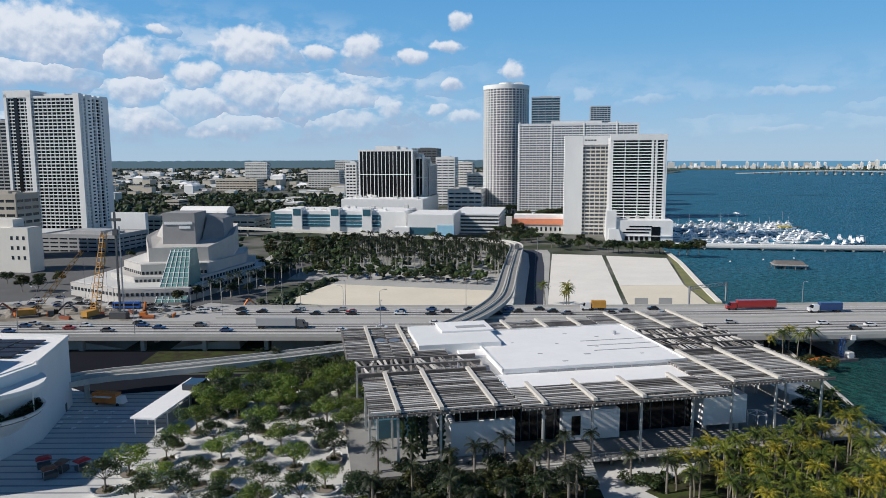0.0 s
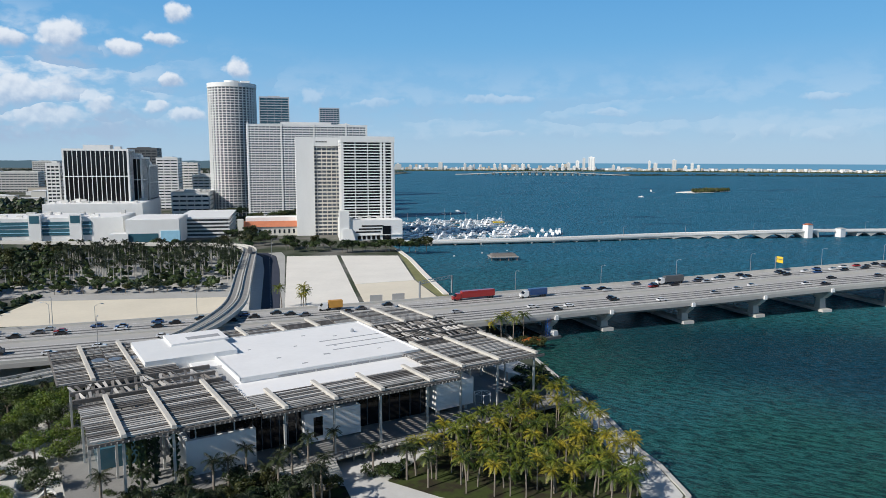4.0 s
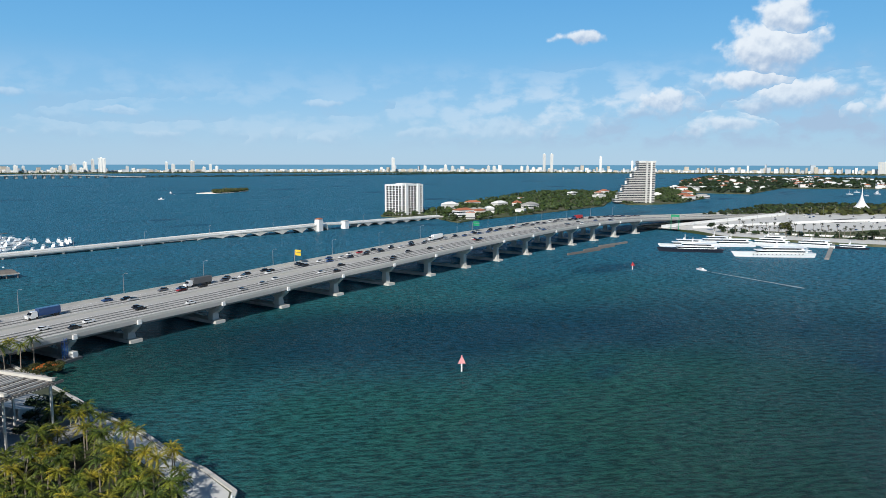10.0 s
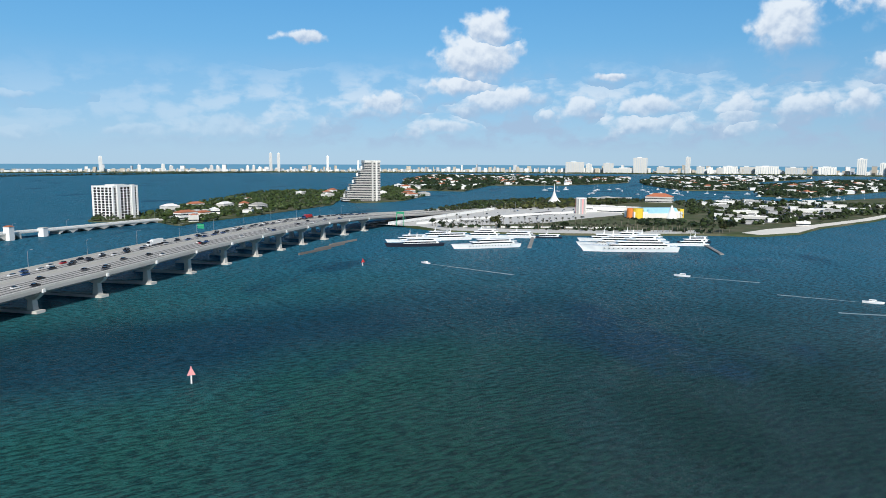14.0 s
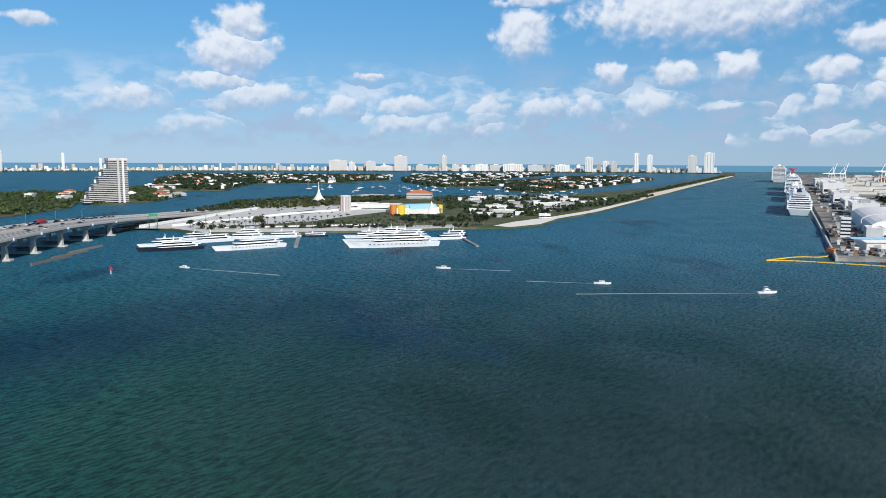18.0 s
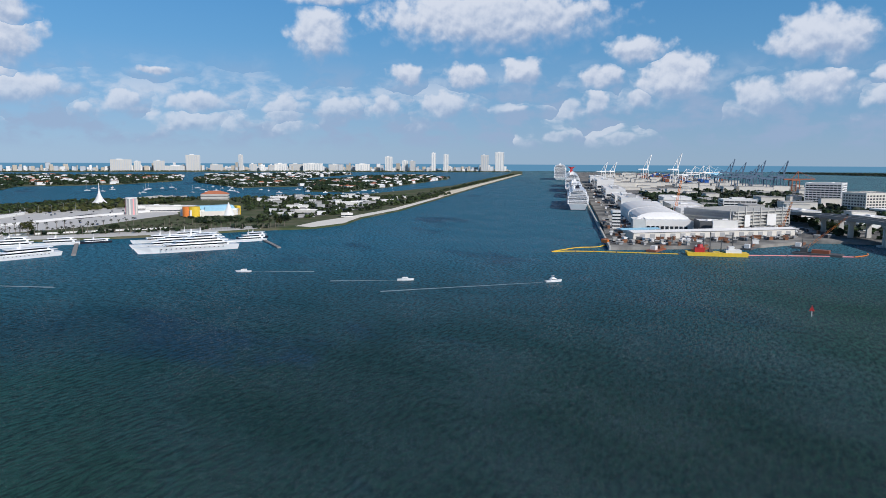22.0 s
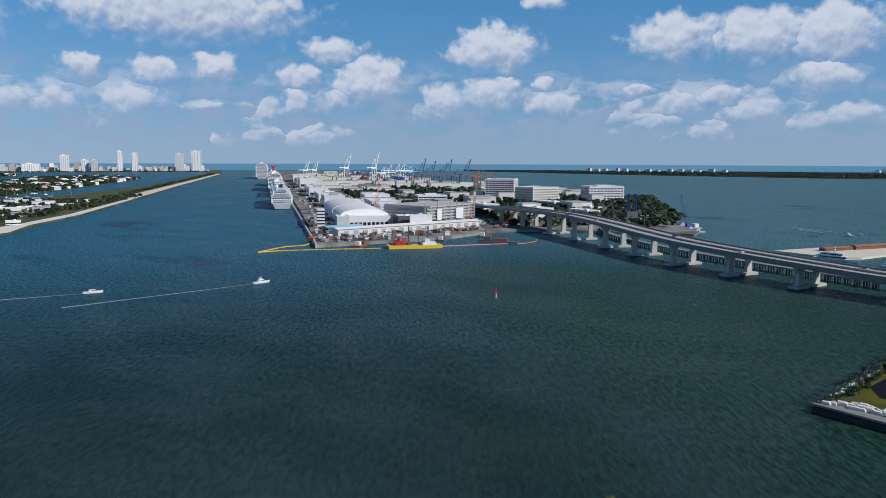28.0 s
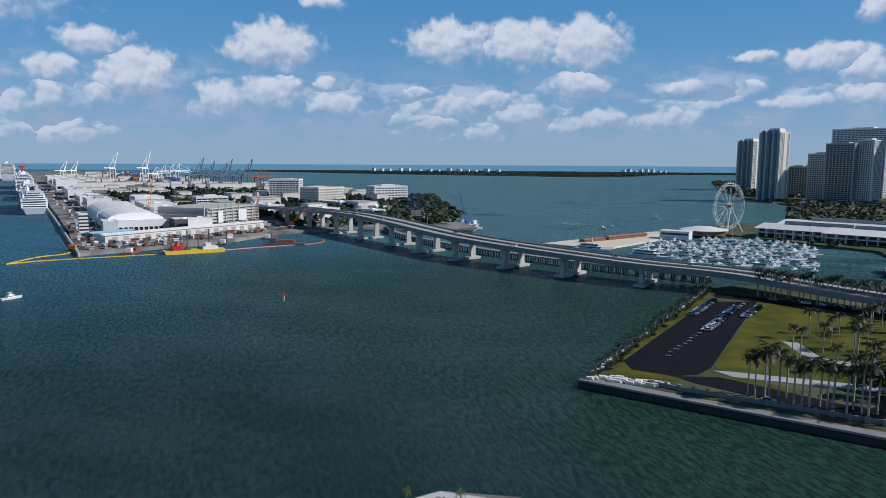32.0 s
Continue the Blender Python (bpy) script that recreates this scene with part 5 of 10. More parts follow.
# main road up to the bridge, and the bridge over the bay
MAIN = [(-420, 276, 6.0), (-250, 268, 7.4), (-130, 268, 8.0), (-40, 266, 8.2), (40, 263, 8.6), (110, 261, 9.0), (160, 261.5, 9.4), (205, 259.5, 9.9), (250, 258, 10.6), (290, 255, 11.8),
        (330, 250, 13.0), (410, 244, 14.8), (470, 238, 15.6), (540, 232, 16.0), (610, 224, 15.9), (680, 212, 14.2), (760, 196, 11.0), (860, 170, 6.5), (1000, 120, 3.4), (1200, 20, 2.6), (1400, -120, 2.6)]
ROADLINE = smooth_line(MAIN, 10.0)
bridge = thing("bridge", 0, 0, 0, 0, "long concrete causeway bridge with traffic over the bay", "bridge")
HALF = 24.5
WIDE = [p_ for p_ in ROADLINE if p_.x > -92]
part("deck", deck_mesh(ribbon(ROADLINE, -14.25, 14.25)[0], 10.25, 10.25, 1.5), "road", bridge, "grey concrete carriageway")
part("deck", deck_mesh(ribbon(WIDE, 10.25, -10.25)[0], 14.25, 14.25, 1.5), "road", bridge, "grey concrete carriageway")
part("barrier", wall_along([p_ for p_ in ROADLINE if p_.x < -80], -4.4, 0.5, 0.95), "concrete", bridge, "pale concrete parapet")
for off in (HALF - 0.4, 0.4 - HALF):
    part("barrier", wall_along(ROADLINE if off < 0 else WIDE, off, 0.5, 0.95), "concrete", bridge, "pale concrete parapet")
part("median_barrier", wall_along(WIDE, 3.0, 0.5, 0.8), "concrete", bridge)
for off in (-20, -15.5, -11.6, -7.9, -4.2, 8.2, 12.0, 15.8, 19.6):
    lf, rt = ribbon([p_ + Vector((0, 0, 0.02)) for p_ in (ROADLINE if off < -5 else WIDE)], off + 0.12, -off + 0.12)
    mb = MB()
    for k in range(0, len(lf) - 1):
        if off in (-20, -4.2, 19.6) or k % 2:
            mb.verts([lf[k], rt[k], rt[k + 1], lf[k + 1]], [(0, 1, 2, 3)])
    tagged(part("lane_line", mb, "white", bridge), kind="stuff")
for off, w_ in ((-17.7, 0.7), (-13.4, 0.7), (-9.7, 0.7), (-6.0, 0.7), (10.0, 0.7), (14, 0.7)):
    lf, rt = ribbon([p_ + Vector((0, 0, 0.015)) for p_ in (ROADLINE if off < -5 else WIDE)], off + w_, -off + w_)
    part("wheel_track", MB().strip(lf, rt), "asphalt_light", bridge, "darker worn wheel track")


def on_road(x, off, line=ROADLINE):
    """Place, heading and slope on the road at plan x, off metres to its left."""
    for a, b in zip(line, line[1:]):
        if (a.x - x) * (b.x - x) <= 0 and a.x != b.x:
            f = (x - a.x) / (b.x - a.x)
            p_ = a.lerp(b, f)
            d = (b - a).normalized()
            p_ += Vector((-d.y, d.x, 0)) * off
            return p_, math.degrees(math.atan2(d.y, d.x)), math.degrees(math.asin(d.z))
    return line[-1].copy(), 0.0, 0.0


seg = [p_ for p_ in ROADLINE if 118 < p_.x < 790]
for off in (-21, -15, -9, -3, 3, 9, 15, 21):
    part("girder", wall_along(seg, off, 0.9, 1.5, -3.0), "concrete_dark", bridge)
PIERS = [142, 169, 209, 248, 287, 327, 366, 406, 447, 488, 526, 565, 607, 648, 690]
for x in PIERS:
    mid, head, _ = on_road(x, 0)
    z = mid.z - 3.0
    for side_, offs in (("near", -18.0), ("far", 14.0)):
        c, _, _ = on_road(x, offs)
        mbp = MB().taper(-1.7, 1.7, -1.7, 1.7, 1.2, z - 1.6, 0.35, 0.35, 0.35, 0.35)
        mbp.verts([(-1.3, -2.2, z - 2.6), (1.3, -2.2, z - 2.6), (1.3, 2.2, z - 2.6), (-1.3, 2.2, z - 2.6), (-1.3, -5.6, z), (1.3, -5.6, z), (1.3, 5.6, z), (-1.3, 5.6, z)],
                  [(0, 3, 2, 1), (4, 5, 6, 7), (0, 1, 5, 4), (1, 2, 6, 5), (2, 3, 7, 6), (3, 0, 4, 7)])
        mbp.box(-1.3, 1.3, -5.6, 5.6, z, z + 0.9)
        ob = part("pier", mbp, "concrete", bridge, "concrete hammerhead pier")
        ob.matrix_basis = pose(c.x, c.y, 0, 0, 0, head)
    f0, _, _ = on_road(x, -19.5)
    ob = part("pier_footing", MB().box(-2.6, 2.6, -3, 38, -2, 1.3), "concrete", bridge, "long pile cap at the waterline")
    ob.matrix_basis = pose(f0.x, f0.y, 0, 0, 0, head)
    c, _, _ = on_road(x, -24.7)
    ob = part("bracket", MB().taper(-0.8, 0.8, -0.5, 0.3, -1.9, -0.2, 0.1, 0.1, 0, 0), "white", bridge)
    ob.matrix_basis = pose(c.x, c.y, mid.z, 0, 0, head)
# viaduct columns, embankments and the dark underpass beside the museum
for k in range(9):
    x = -150 + k * 22
    part("viaduct_column", MB().box(x - 0.7, x + 0.7, 246, 248, GROUND, 6.2), "concrete", bridge)
    part("viaduct_column", MB().box(x - 0.7, x + 0.7, 258, 260, GROUND, 6.2), "concrete", bridge)
part("abutment", MB().box(-88, -60, 264, 290, GROUND, 6.4), "concrete_dark", bridge, "concrete ramp wall")
part("abutment", MB().box(-60, 116, 246, 284, GROUND, 6.6), "concrete_dark", bridge, "concrete and earth embankment")
part("abutment", MB().box(-420, -165, 248, 262, GROUND, 4.4), "concrete_dark", bridge)
for foot, head_ in ((-113, -136), (-97, -72)):
    part("slope", MB().verts([(foot, 248, GROUND + 0.1), (foot, 262, GROUND + 0.1), (head_, 262, GROUND + 0.1), (head_, 248, GROUND + 0.1), (head_, 248, 6.2), (head_, 262, 6.2)],
                             [(0, 3, 2, 1), (0, 1, 5, 4), (2, 3, 4, 5), (0, 4, 3), (1, 2, 5)]), "concrete", bridge, "sloped concrete paving under the viaduct")
setting("road_under", MB().prism([(-200, 216), (-20, 222), (-20, 246), (-200, 246)], GROUND, GROUND + 0.1), "asphalt", "dark asphalt road in the underpass", "road")
# dark strip laid over the pale plaza paving
setting("ground_bed_back", MB().prism([(-100, 198), (-77, 203), (-62, 213), (-62, 218), (-120, 216), (-120, 212)], GROUND + 0.06, GROUND + 0.14), "asphalt", "dark ground strip behind the plaza", "ground")
setting("road_hall", MB().prism([(-420, 346), (-214, 331), (-197, 339), (-177, 454), (-200, 560), (-420, 560)], GROUND, GROUND + 0.1), "asphalt_light", "grey asphalt streets beside the hall", "road")
setting("ground_slope", MB().prism([(-100, 218), (-21, 224), (-21, 245), (-100, 245)], GROUND + 0.1, GROUND + 0.2), "bed", "dark planted slope beside the viaduct", "ground")
setting("ground_site", MB().prism([(-420, 296), (-128, 291), (-150, 322), (-215, 330), (-420, 345)], GROUND + 0.1, GROUND + 0.2), "dirt", "bare brown building site ground", "ground")
setting("pavement_hall", MB().prism([(-196, 338), (-150, 322), (-90, 318), (-84, 440), (-110, 452), (-176, 452)], GROUND, GROUND + 0.08), "asphalt_light", "grey forecourt round the concert hall", "pavement")
setting("road_side", MB().prism([(-420, 293), (120, 287), (124, 308), (60, 306.5), (-60, 309), (-140, 345), (-420, 345)], GROUND, GROUND + 0.09), "road", "pale concrete side road and junction", "road")
setting("road_boulevard", MB().prism([(-150, 330), (-112, 322), (-88, 400), (-60, 520), (-40, 640), (-62, 644), (-92, 520)], GROUND, GROUND + 0.11), "asphalt_light", "grey asphalt boulevard lined with trees", "road")

# elevated guideway for small trains
GUIDE = [(-118, 180, 8.2), (-101, 196, 8.2), (-88, 201, 8.3), (-67, 208.5, 8.5), (-45, 216.5, 8.8), (-30, 222, 9.2), (-12, 230, 10.2), (2, 241, 11.4), (11, 254, 11.8), (19, 274, 11.2), (26, 300, 10.0), (31, 328, 9.4), (39, 385, 9.0), (48, 446, 9.0), (54, 490, 9.0), (50, 512, 9.0), (36, 525, 9.0), (20, 532, 9.0), (-30, 556, 9.0), (-83, 583, 9.0), (-163, 619, 9.0), (-240, 650, 9.0)]
line = smooth_line(GUIDE, 6.0)
guide = thing("elevated_guideway", 0, 0, 0, 0, "curved pale concrete elevated guideway for small trains", "guideway")
part("deck", deck_mesh(line, 4.4, 4.4, 0.9), "concrete", guide)
for off in (-4.2, -0.5, 0.5, 4.2):
    part("guide_wall", wall_along(line, off, 0.36, 0.7), "concrete", guide)
for off in (-2.4, 2.4):
    lf, rt = ribbon([p_ + Vector((0, 0, 0.03)) for p_ in line], off + 1.1, -off + 1.1)
    part("running_track", MB().strip(lf, rt), "concrete_dark", guide)
for p_ in line[3::5]:
    part("column", MB().tube((p_.x, p_.y, GROUND), (p_.x, p_.y, p_.z - 0.9), 0.8, 0.8, 10), "concrete", guide)
car_ = thing("tram_car", 52.0, 470, 9.05, 82, "small dark train car on the guideway", "train", "")
part("body", MB().taper(-5, 5, -1.3, 1.3, 0.4, 3.2, 0.2, 0.2, 0.2, 0.2), "grey_dark", car_)
part("windows", MB().box(-4.6, 4.6, -1.32, 1.32, 1.6, 2.5), "glass_black", car_)

# traffic
PAINTS = ["car_white", "car_white", "car_black", "car_silver", "car_grey", "car_white", "car_blue", "car_black", "car_silver"]
lanes_w = (18.0, 14.0, 10.2)
for off in lanes_w:
    x = -84 + rng.uniform(0, 12)
    while x < 760:
        gap = rng.uniform(11, 26) if x > 190 else rng.uniform(12, 30)
        if not (96 < x < 178 and off > 9):
            p_, head, tilt = on_road(x, off)
            car(p_.x, p_.y, p_.z + 0.02, head + 180, rng.choice(("car_black", "car_black", "car_grey", "car_white", "car_blue", "car_black", "car_silver")), tilt=-tilt)
        x += gap
for off in (-9.5, -13.4, -17.6, -6.0):
    x = -170 + rng.uniform(0, 30)
    while x < 700:
        if not (-70 < x < -35):
            p_, head, tilt = on_road(x, off)
            car(p_.x, p_.y, p_.z + 0.02, head, PAINTS[rng.randrange(9)], tilt=tilt)
        x += rng.uniform(38, 95) if x > 60 else rng.uniform(20, 55)
for x, off, h_, p1, p2, ln, lb in ((126, 17.5, 180, "car_red", "car_red", 19, "red lorry with a long red container trailer"), (152, 10.5, 180, "car_white", "car_blue", 12, "white lorry with a blue container"), (-58, -12, 0, "grey_dark", "grey", 18, "dark tractor with a long grey trailer"),
                                   (62, 18, 180, "car_white", "crane_paint", 9, "white lorry with a dull yellow container"), (228, 15.5, 180, "car_white", "grey_dark", 14, "white lorry pulling a flat trailer"), (420, 15, 180, "car_white", "white", 14, "white lorry with a white box"), (-182, -16, 0, "car_white", "car_blue", 15, "white lorry with a dark blue trailer"), (640, 16, 180, "car_blue", "red", 15, "blue lorry with a red container")):
    p_, head, tilt = on_road(x, off)
    lorry(p_.x, p_.y, p_.z + 0.02, head + h_, p1, p2, ln, lb, -tilt if h_ else tilt)
for x in range(150, 760, 44):
    p_, head, _ = on_road(x, 24.0)
    street_lamp(p_.x, p_.y, p_.z, head - 90, 9.5, group="lamps on the bridge")
for x, off in ((-150, -22), (-108, -22), (-66, 22), (-20, -22), (-40, 24), (10, 24)):
    p_, head, _ = on_road(x, off)
    street_lamp(p_.x, p_.y, p_.z, head - 90 if off > 0 else head + 90, 11, group="lamps on the causeway")
for x, y in ((-95, 345), (-88, 372), (-128, 325), (70, 500), (-112, 330), (-80, 400)):
    street_lamp(x, y, GROUND, 20, 12, group="lamps on the boulevard")


def overhead_sign(x, off, mat, w_, h_, label):
    p_, head, _ = on_road(x, off)
    t = thing("road_sign", p_.x, p_.y, p_.z, head + 90, label, "road sign", "road signs")
    part("post", MB().tube((0, 0, 0), (0, 0, 7.6), 0.2, 0.16, 8), "steel", t)
    part("arm", MB().box(-w_ - 0.6, 0.2, -0.12, 0.12, 6.6, 6.9), "steel", t)
    board = part("board", MB().box(-w_ - 0.5, -0.5, -0.3, -0.14, 4.8, 4.8 + h_), mat, t)
    for k in range(3):
        part("text_bar", MB().box(-w_ + 0.1, -1.0 - 0.5 * k, -0.34, -0.3, 5.2 + k * h_ * 0.27, 5.2 + k * h_ * 0.27 + 0.35), "white" if mat != "yellow" else "grey_dark", board)


overhead_sign(296, 23, "yellow", 4.6, 3.2, "yellow road sign on a steel post over the lanes")
overhead_sign(478, 23, "green", 5.4, 3.4, "green direction sign on a steel post over lanes")
gan = thing("sign_gantry", 103, 286, 8.9, -62, "grey lattice sign gantry beside the road", "gantry")
for y in (0, 22):
    part("post", MB().box(-0.3, 0.3, y - 0.3, y + 0.3, 0, 8.2), "steel", gan)
for z in (7.0, 8.2):
    part("chord", MB().box(-0.15, 0.15, 0, 22, z - 0.12, z + 0.12), "steel", gan)
for k in range(11):
    part("lattice", MB().beam((0, k * 2, 7.0 if k % 2 else 8.2), (0, k * 2 + 2, 8.2 if k % 2 else 7.0), 0.15, 0.15), "steel", gan)

# red cars among the traffic
for x, off in ((-40, 14), (70, -13.4), (210, 10.2), (340, 18), (520, 14), (-140, -13.4), (430, -9.5)):
    p_, head, tilt = on_road(x + 4, off)
    car(p_.x, p_.y, p_.z + 0.02, head + (180 if off > 0 else 0), "car_red", tilt=-tilt if off > 0 else tilt)


def excavator(x, y, turn_, mat, label):
    t = thing("excavator", x, y, GROUND + 0.2, turn_, label, "excavator", "site excavators")
    for b in (-1.5, 1.0):
        part("track", MB().taper(-2.4, 2.4, b, b + 0.6, 0, 0.95, 0.4, 0.4, 0, 0), "grey_dark", t)
    part("body", MB().taper(-2.6, 1.2, -1.3, 1.3, 1.0, 2.5, 0.2, 0.2, 0.1, 0.1), mat, t)
    part("cab", MB().taper(0.0, 1.7, -1.3, 0.1, 1.0, 3.1, 0, 0.3, 0.1, 0.1), "glass_black", t)
    part("arm", MB().beam((1.2, 0.4, 1.8), (5.2, 0.4, 5.6), 0.6, 0.7).beam((5.2, 0.4, 5.6), (8.4, 0.4, 2.6), 0.5, 0.5), mat, t)
    part("bucket", MB().taper(7.8, 9.2, -0.3, 1.1, 1.2, 2.6, 0.3, 0.2, 0, 0), "grey_dark", t)


excavator(-186, 306, 200, "rust", "dark red excavator on the building site")
excavator(-168, 303, 20, "grey_dark", "dark excavator on the building site")
excavator(-128, 300, 100, "orange", "orange excavator beside the road works")
excavator(-88, 308, 60, "orange", "orange excavator at the junction")
mounds = MB()
for k in range(40):
    x, y, r = rng.uniform(-215, -110), rng.uniform(299, 322), rng.uniform(1.0, 3.4)
    mounds.tube((x, y, GROUND), (x, y, GROUND + r * 0.5), r, r * 0.25, 7)
tagged(new("soil_mounds", mounds.mesh("soil_mounds", "dirt")), "low brown soil mounds on the building site", "soil", kind="stuff")
clumps("lot_hedge", [(-78 + 2 * math.sin(k) + k * 0.9, 330 + k * 3.2, GROUND) for k in range(20)] + [(-84 + k * 5, 327 - k * 1.0, GROUND) for k in range(4)], "leaf_dark", "dark hedge along the edge of the lot", 1.8, 61)

for k in range(11):
    street_lamp(-196 + k * 17, 300 + 10 * (k % 2), GROUND, 20 + 140 * (k % 2), 11, group="lamps by the building site")
# shipping frames and low boxes on the lot
for x in (92, 103):
    b_ = thing("billboard_panel", x, 316, GROUND, -4, "grey panel standing at the edge of the lot", "panel", "panels on the lot")
    part("panel", MB().box(-3, 3, -0.15, 0.15, 0.6, 4.4), "grey", b_)
    part("post", MB().box(-2.6, -2.3, 0.2, 0.4, 0, 4.2), "steel", b_)
    part("post", MB().box(2.3, 2.6, 0.2, 0.4, 0, 4.2), "steel", b_)
for x, y, s in ((49, 322, 1.0), (57, 318, 0.85), (60, 322, 1.15), (58.5, 320, 0.95)):
    palm(COCO, x, y, scale=1.35 * s, label="tall coconut palm beside the avenue", group="palms on the lot")

# ---- the planted garden in front of the museum ----
rng = random.Random(8)
POTS = scatter([(-72, 132), (-22, 124), (-22, 186), (-36, 196), (-62, 188)], 38, 7.0, 9)
bowl = MB()
for k in range(16):
    q = []
    for a in (k * math.pi / 8, (k + 1) * math.pi / 8):
        c_, s_ = math.cos(a), math.sin(a)
        lift_ = 0.75 + 0.8 * abs(c_) ** 4
        q.append(((c_ * 2.2, s_ * 1.2, 0), (c_ * 3.5, s_ * 1.9, lift_), (c_ * 3.0, s_ * 1.6, lift_ - 0.12)))
    bowl.verts([q[0][0], q[1][0], q[1][1], q[0][1], q[0][2], q[1][2]], [(0, 1, 2, 3), (3, 2, 5, 4)])
bowl_me = bowl.mesh("rim", "white")
soil_me = MB().tube((0, 0, 0.5), (0, 0, 0.8), 1.6, 1.9, 12).mesh("soil", "bark")
for x, y in POTS:
    t = thing("planter", x, y, GROUND + 0.05, rng.uniform(0, 360), "white boat-shaped concrete planter on the plaza", "planter", "plaza planters")
    part("rim", bowl_me, None, t)
    part("soil", soil_me, None, t)
    tree(GARDEN, x, y, GROUND + 0.6, 1.0)
    bush(x + 0.5, y, GROUND + 0.6, 0.62, 2, "low shrub in a white planter", "planter shrubs")
for x, y in scatter([(-66, 180), (-26, 186), (-24, 214), (-66, 214)], 26, 4.2, 4):
    tree(GARDEN, x, y, GROUND, 1.1, "dense green tree in the museum garden")
for x, y in scatter([(-66, 176), (-34, 180), (-24, 208), (-66, 208)], 26, 3.0, 14):
    bush(x, y, GROUND, 1.2, rng.randrange(3), group="shrubs in the garden")
for x, y in ((-58, 222), (-52, 219), (-40, 222), (-33, 217)):
    palm(DATE, x, y, scale=1.0, label="bushy date palm in the garden", group="palms in the garden")
for x, y, w_, d_ in ((-44, 200, 14, 5), (-30, 192, 8, 5), (-66, 172, 3, 10)):
    setting("pavement_clearing", MB().box(x - w_ / 2, x + w_ / 2, y - d_ / 2, y + d_ / 2, GROUND + 0.08, GROUND + 0.12), "paving", "pale clearing between the trees", "pavement")
# covered walk
pav = thing("pavilion", -75.5, 169, GROUND, -7, "narrow white flat-roofed pavilion on slim posts", "pavilion")
part("roof", MB().box(-1, 5.6, -1, 31, 4.3, 4.7), "roof_white", pav)
for y in (0, 6, 12, 18, 24, 30):
    for x in (-0.4, 5.0):
        part("post", MB().box(x - 0.12, x + 0.12, y - 0.12, y + 0.12, 0, 4.3), "white", pav)
part("lift_box", MB().box(2, 6.5, 20, 26, 0, 6.4), "glass", pav)
part("wall", MB().box(4.4, 4.7, 6, 24, 0, 3.0), "grey", pav)
# science museum
fro = thing("science_museum", -102, 189, GROUND, -15, "white angular science museum with roof terrace and solar panels", "museum")
fro.matrix_world = pose(-102.7, 191.0, GROUND)
WALL_FOOT = [(0, 0), (5.6, -25.0), (2, -40), (-70, -62), (-70, 8)]
part("wall", MB().prism(WALL_FOOT, 0, 19.0), "white", fro, "tall white plaster wall")
part("terrace_roof", MB().prism([(-0.8, -0.8), (4.4, -25), (0.6, -39), (-69, -61), (-69, 7)], 19.0, 19.2), "roof_white", fro)
for k in range(6):
    for j in range(4):
        part("solar_panel", MB().taper(-8.6 - k * 6.2, -3 - k * 6.2, -8.6 - j * 4.2 + k * 0.5, -5.4 - j * 4.2 + k * 0.5, 19.7, 20.0, 0, 0, 0, 0), "navy", fro)
mb = MB().beam((0, 0, 19.4), (5.6, -25, 19.4), 0.5, 1.0).beam((0, 0, 19.4), (-70, 8, 19.4), 0.5, 1.0)
part("roof_edge", mb, "white", fro)
# added out of view so that its shadow falls across the plaza
part("upper_block", MB().prism([(-15, -28), (-14, -62), (-62, -70), (-62, -20)], 0, 31.0), "white", fro, "unseen plain white block added to shade the plaza")
for k in range(3):
    part("wall_door", MB().beam((0.9 + k * 1.3, -5 - k * 6, 1.2), (1.25 + k * 1.3, -6.6 - k * 6, 1.2), 0.5, 2.4), "grey_dark", fro)
CX, CY = -10.5, -32.0
n_ = 40


def oval(k, rx, ry, z, dx=0.0):
    a = 2 * math.pi * k / n_
    return (CX + dx + rx * math.cos(a), CY + ry * math.sin(a), z)


drum = MB()
for k in range(n_):
    drum.verts([oval(k, 14, 9, 0, -5), oval(k + 1, 14, 9, 0, -5), oval(k + 1, 20, 14, 10.2), oval(k, 20, 14, 10.2), oval(k, 19.4, 13.4, 10.2), oval(k + 1, 19.4, 13.4, 10.2), oval(k, 19.4, 13.4, 9.2), oval(k + 1, 19.4, 13.4, 9.2)], [(0, 1, 2, 3), (3, 2, 5, 4), (4, 5, 7, 6)])
part("terrace_bowl", drum, "white", fro, "flaring white curved terrace")
part("terrace_floor", MB().prism([oval(k, 19.3, 13.3, 0)[:2] for k in range(n_)], 9.0, 9.3), "bed", fro)
part("terrace_core", MB().prism([oval(k, 13.5, 8.0, 0)[:2] for k in range(n_)], 9.3, 15.4), "grey_dark", fro)
ringm = MB()
for k in range(n_):
    ringm.verts([oval(k + i, rx, ry, z) for z in (15.4, 16.4) for rx, ry in ((20.5, 14.3), (15.0, 9.2)) for i in (0, 1)], [(0, 1, 5, 4), (3, 2, 6, 7), (4, 5, 7, 6), (1, 0, 2, 3)])
part("terrace_ring", ringm, "white", fro, "white ring canopy")
for k in range(0, n_, 4):
    x_, y_, _ = oval(k, 18.6, 12.8, 0)
    part("ring_post", MB().tube((x_, y_, 9.2), (x_, y_, 15.5), 0.15, n=6), "white", fro)
for k in range(0, n_, 2):
    x_, y_, _ = oval(k, 17.4, 11.6, 0)
    part("terrace_planting", BUSH[1], None, fro).matrix_basis = pose(x_, y_, 9.3, 0, 0, k * 40)
truck_ = thing("food_truck", -92.5, 191, GROUND, -12, "orange and white food truck parked on the plaza", "truck")
part("body", MB().box(-4.5, 3, -1.3, 1.3, 0.7, 3.4), "orange", truck_)
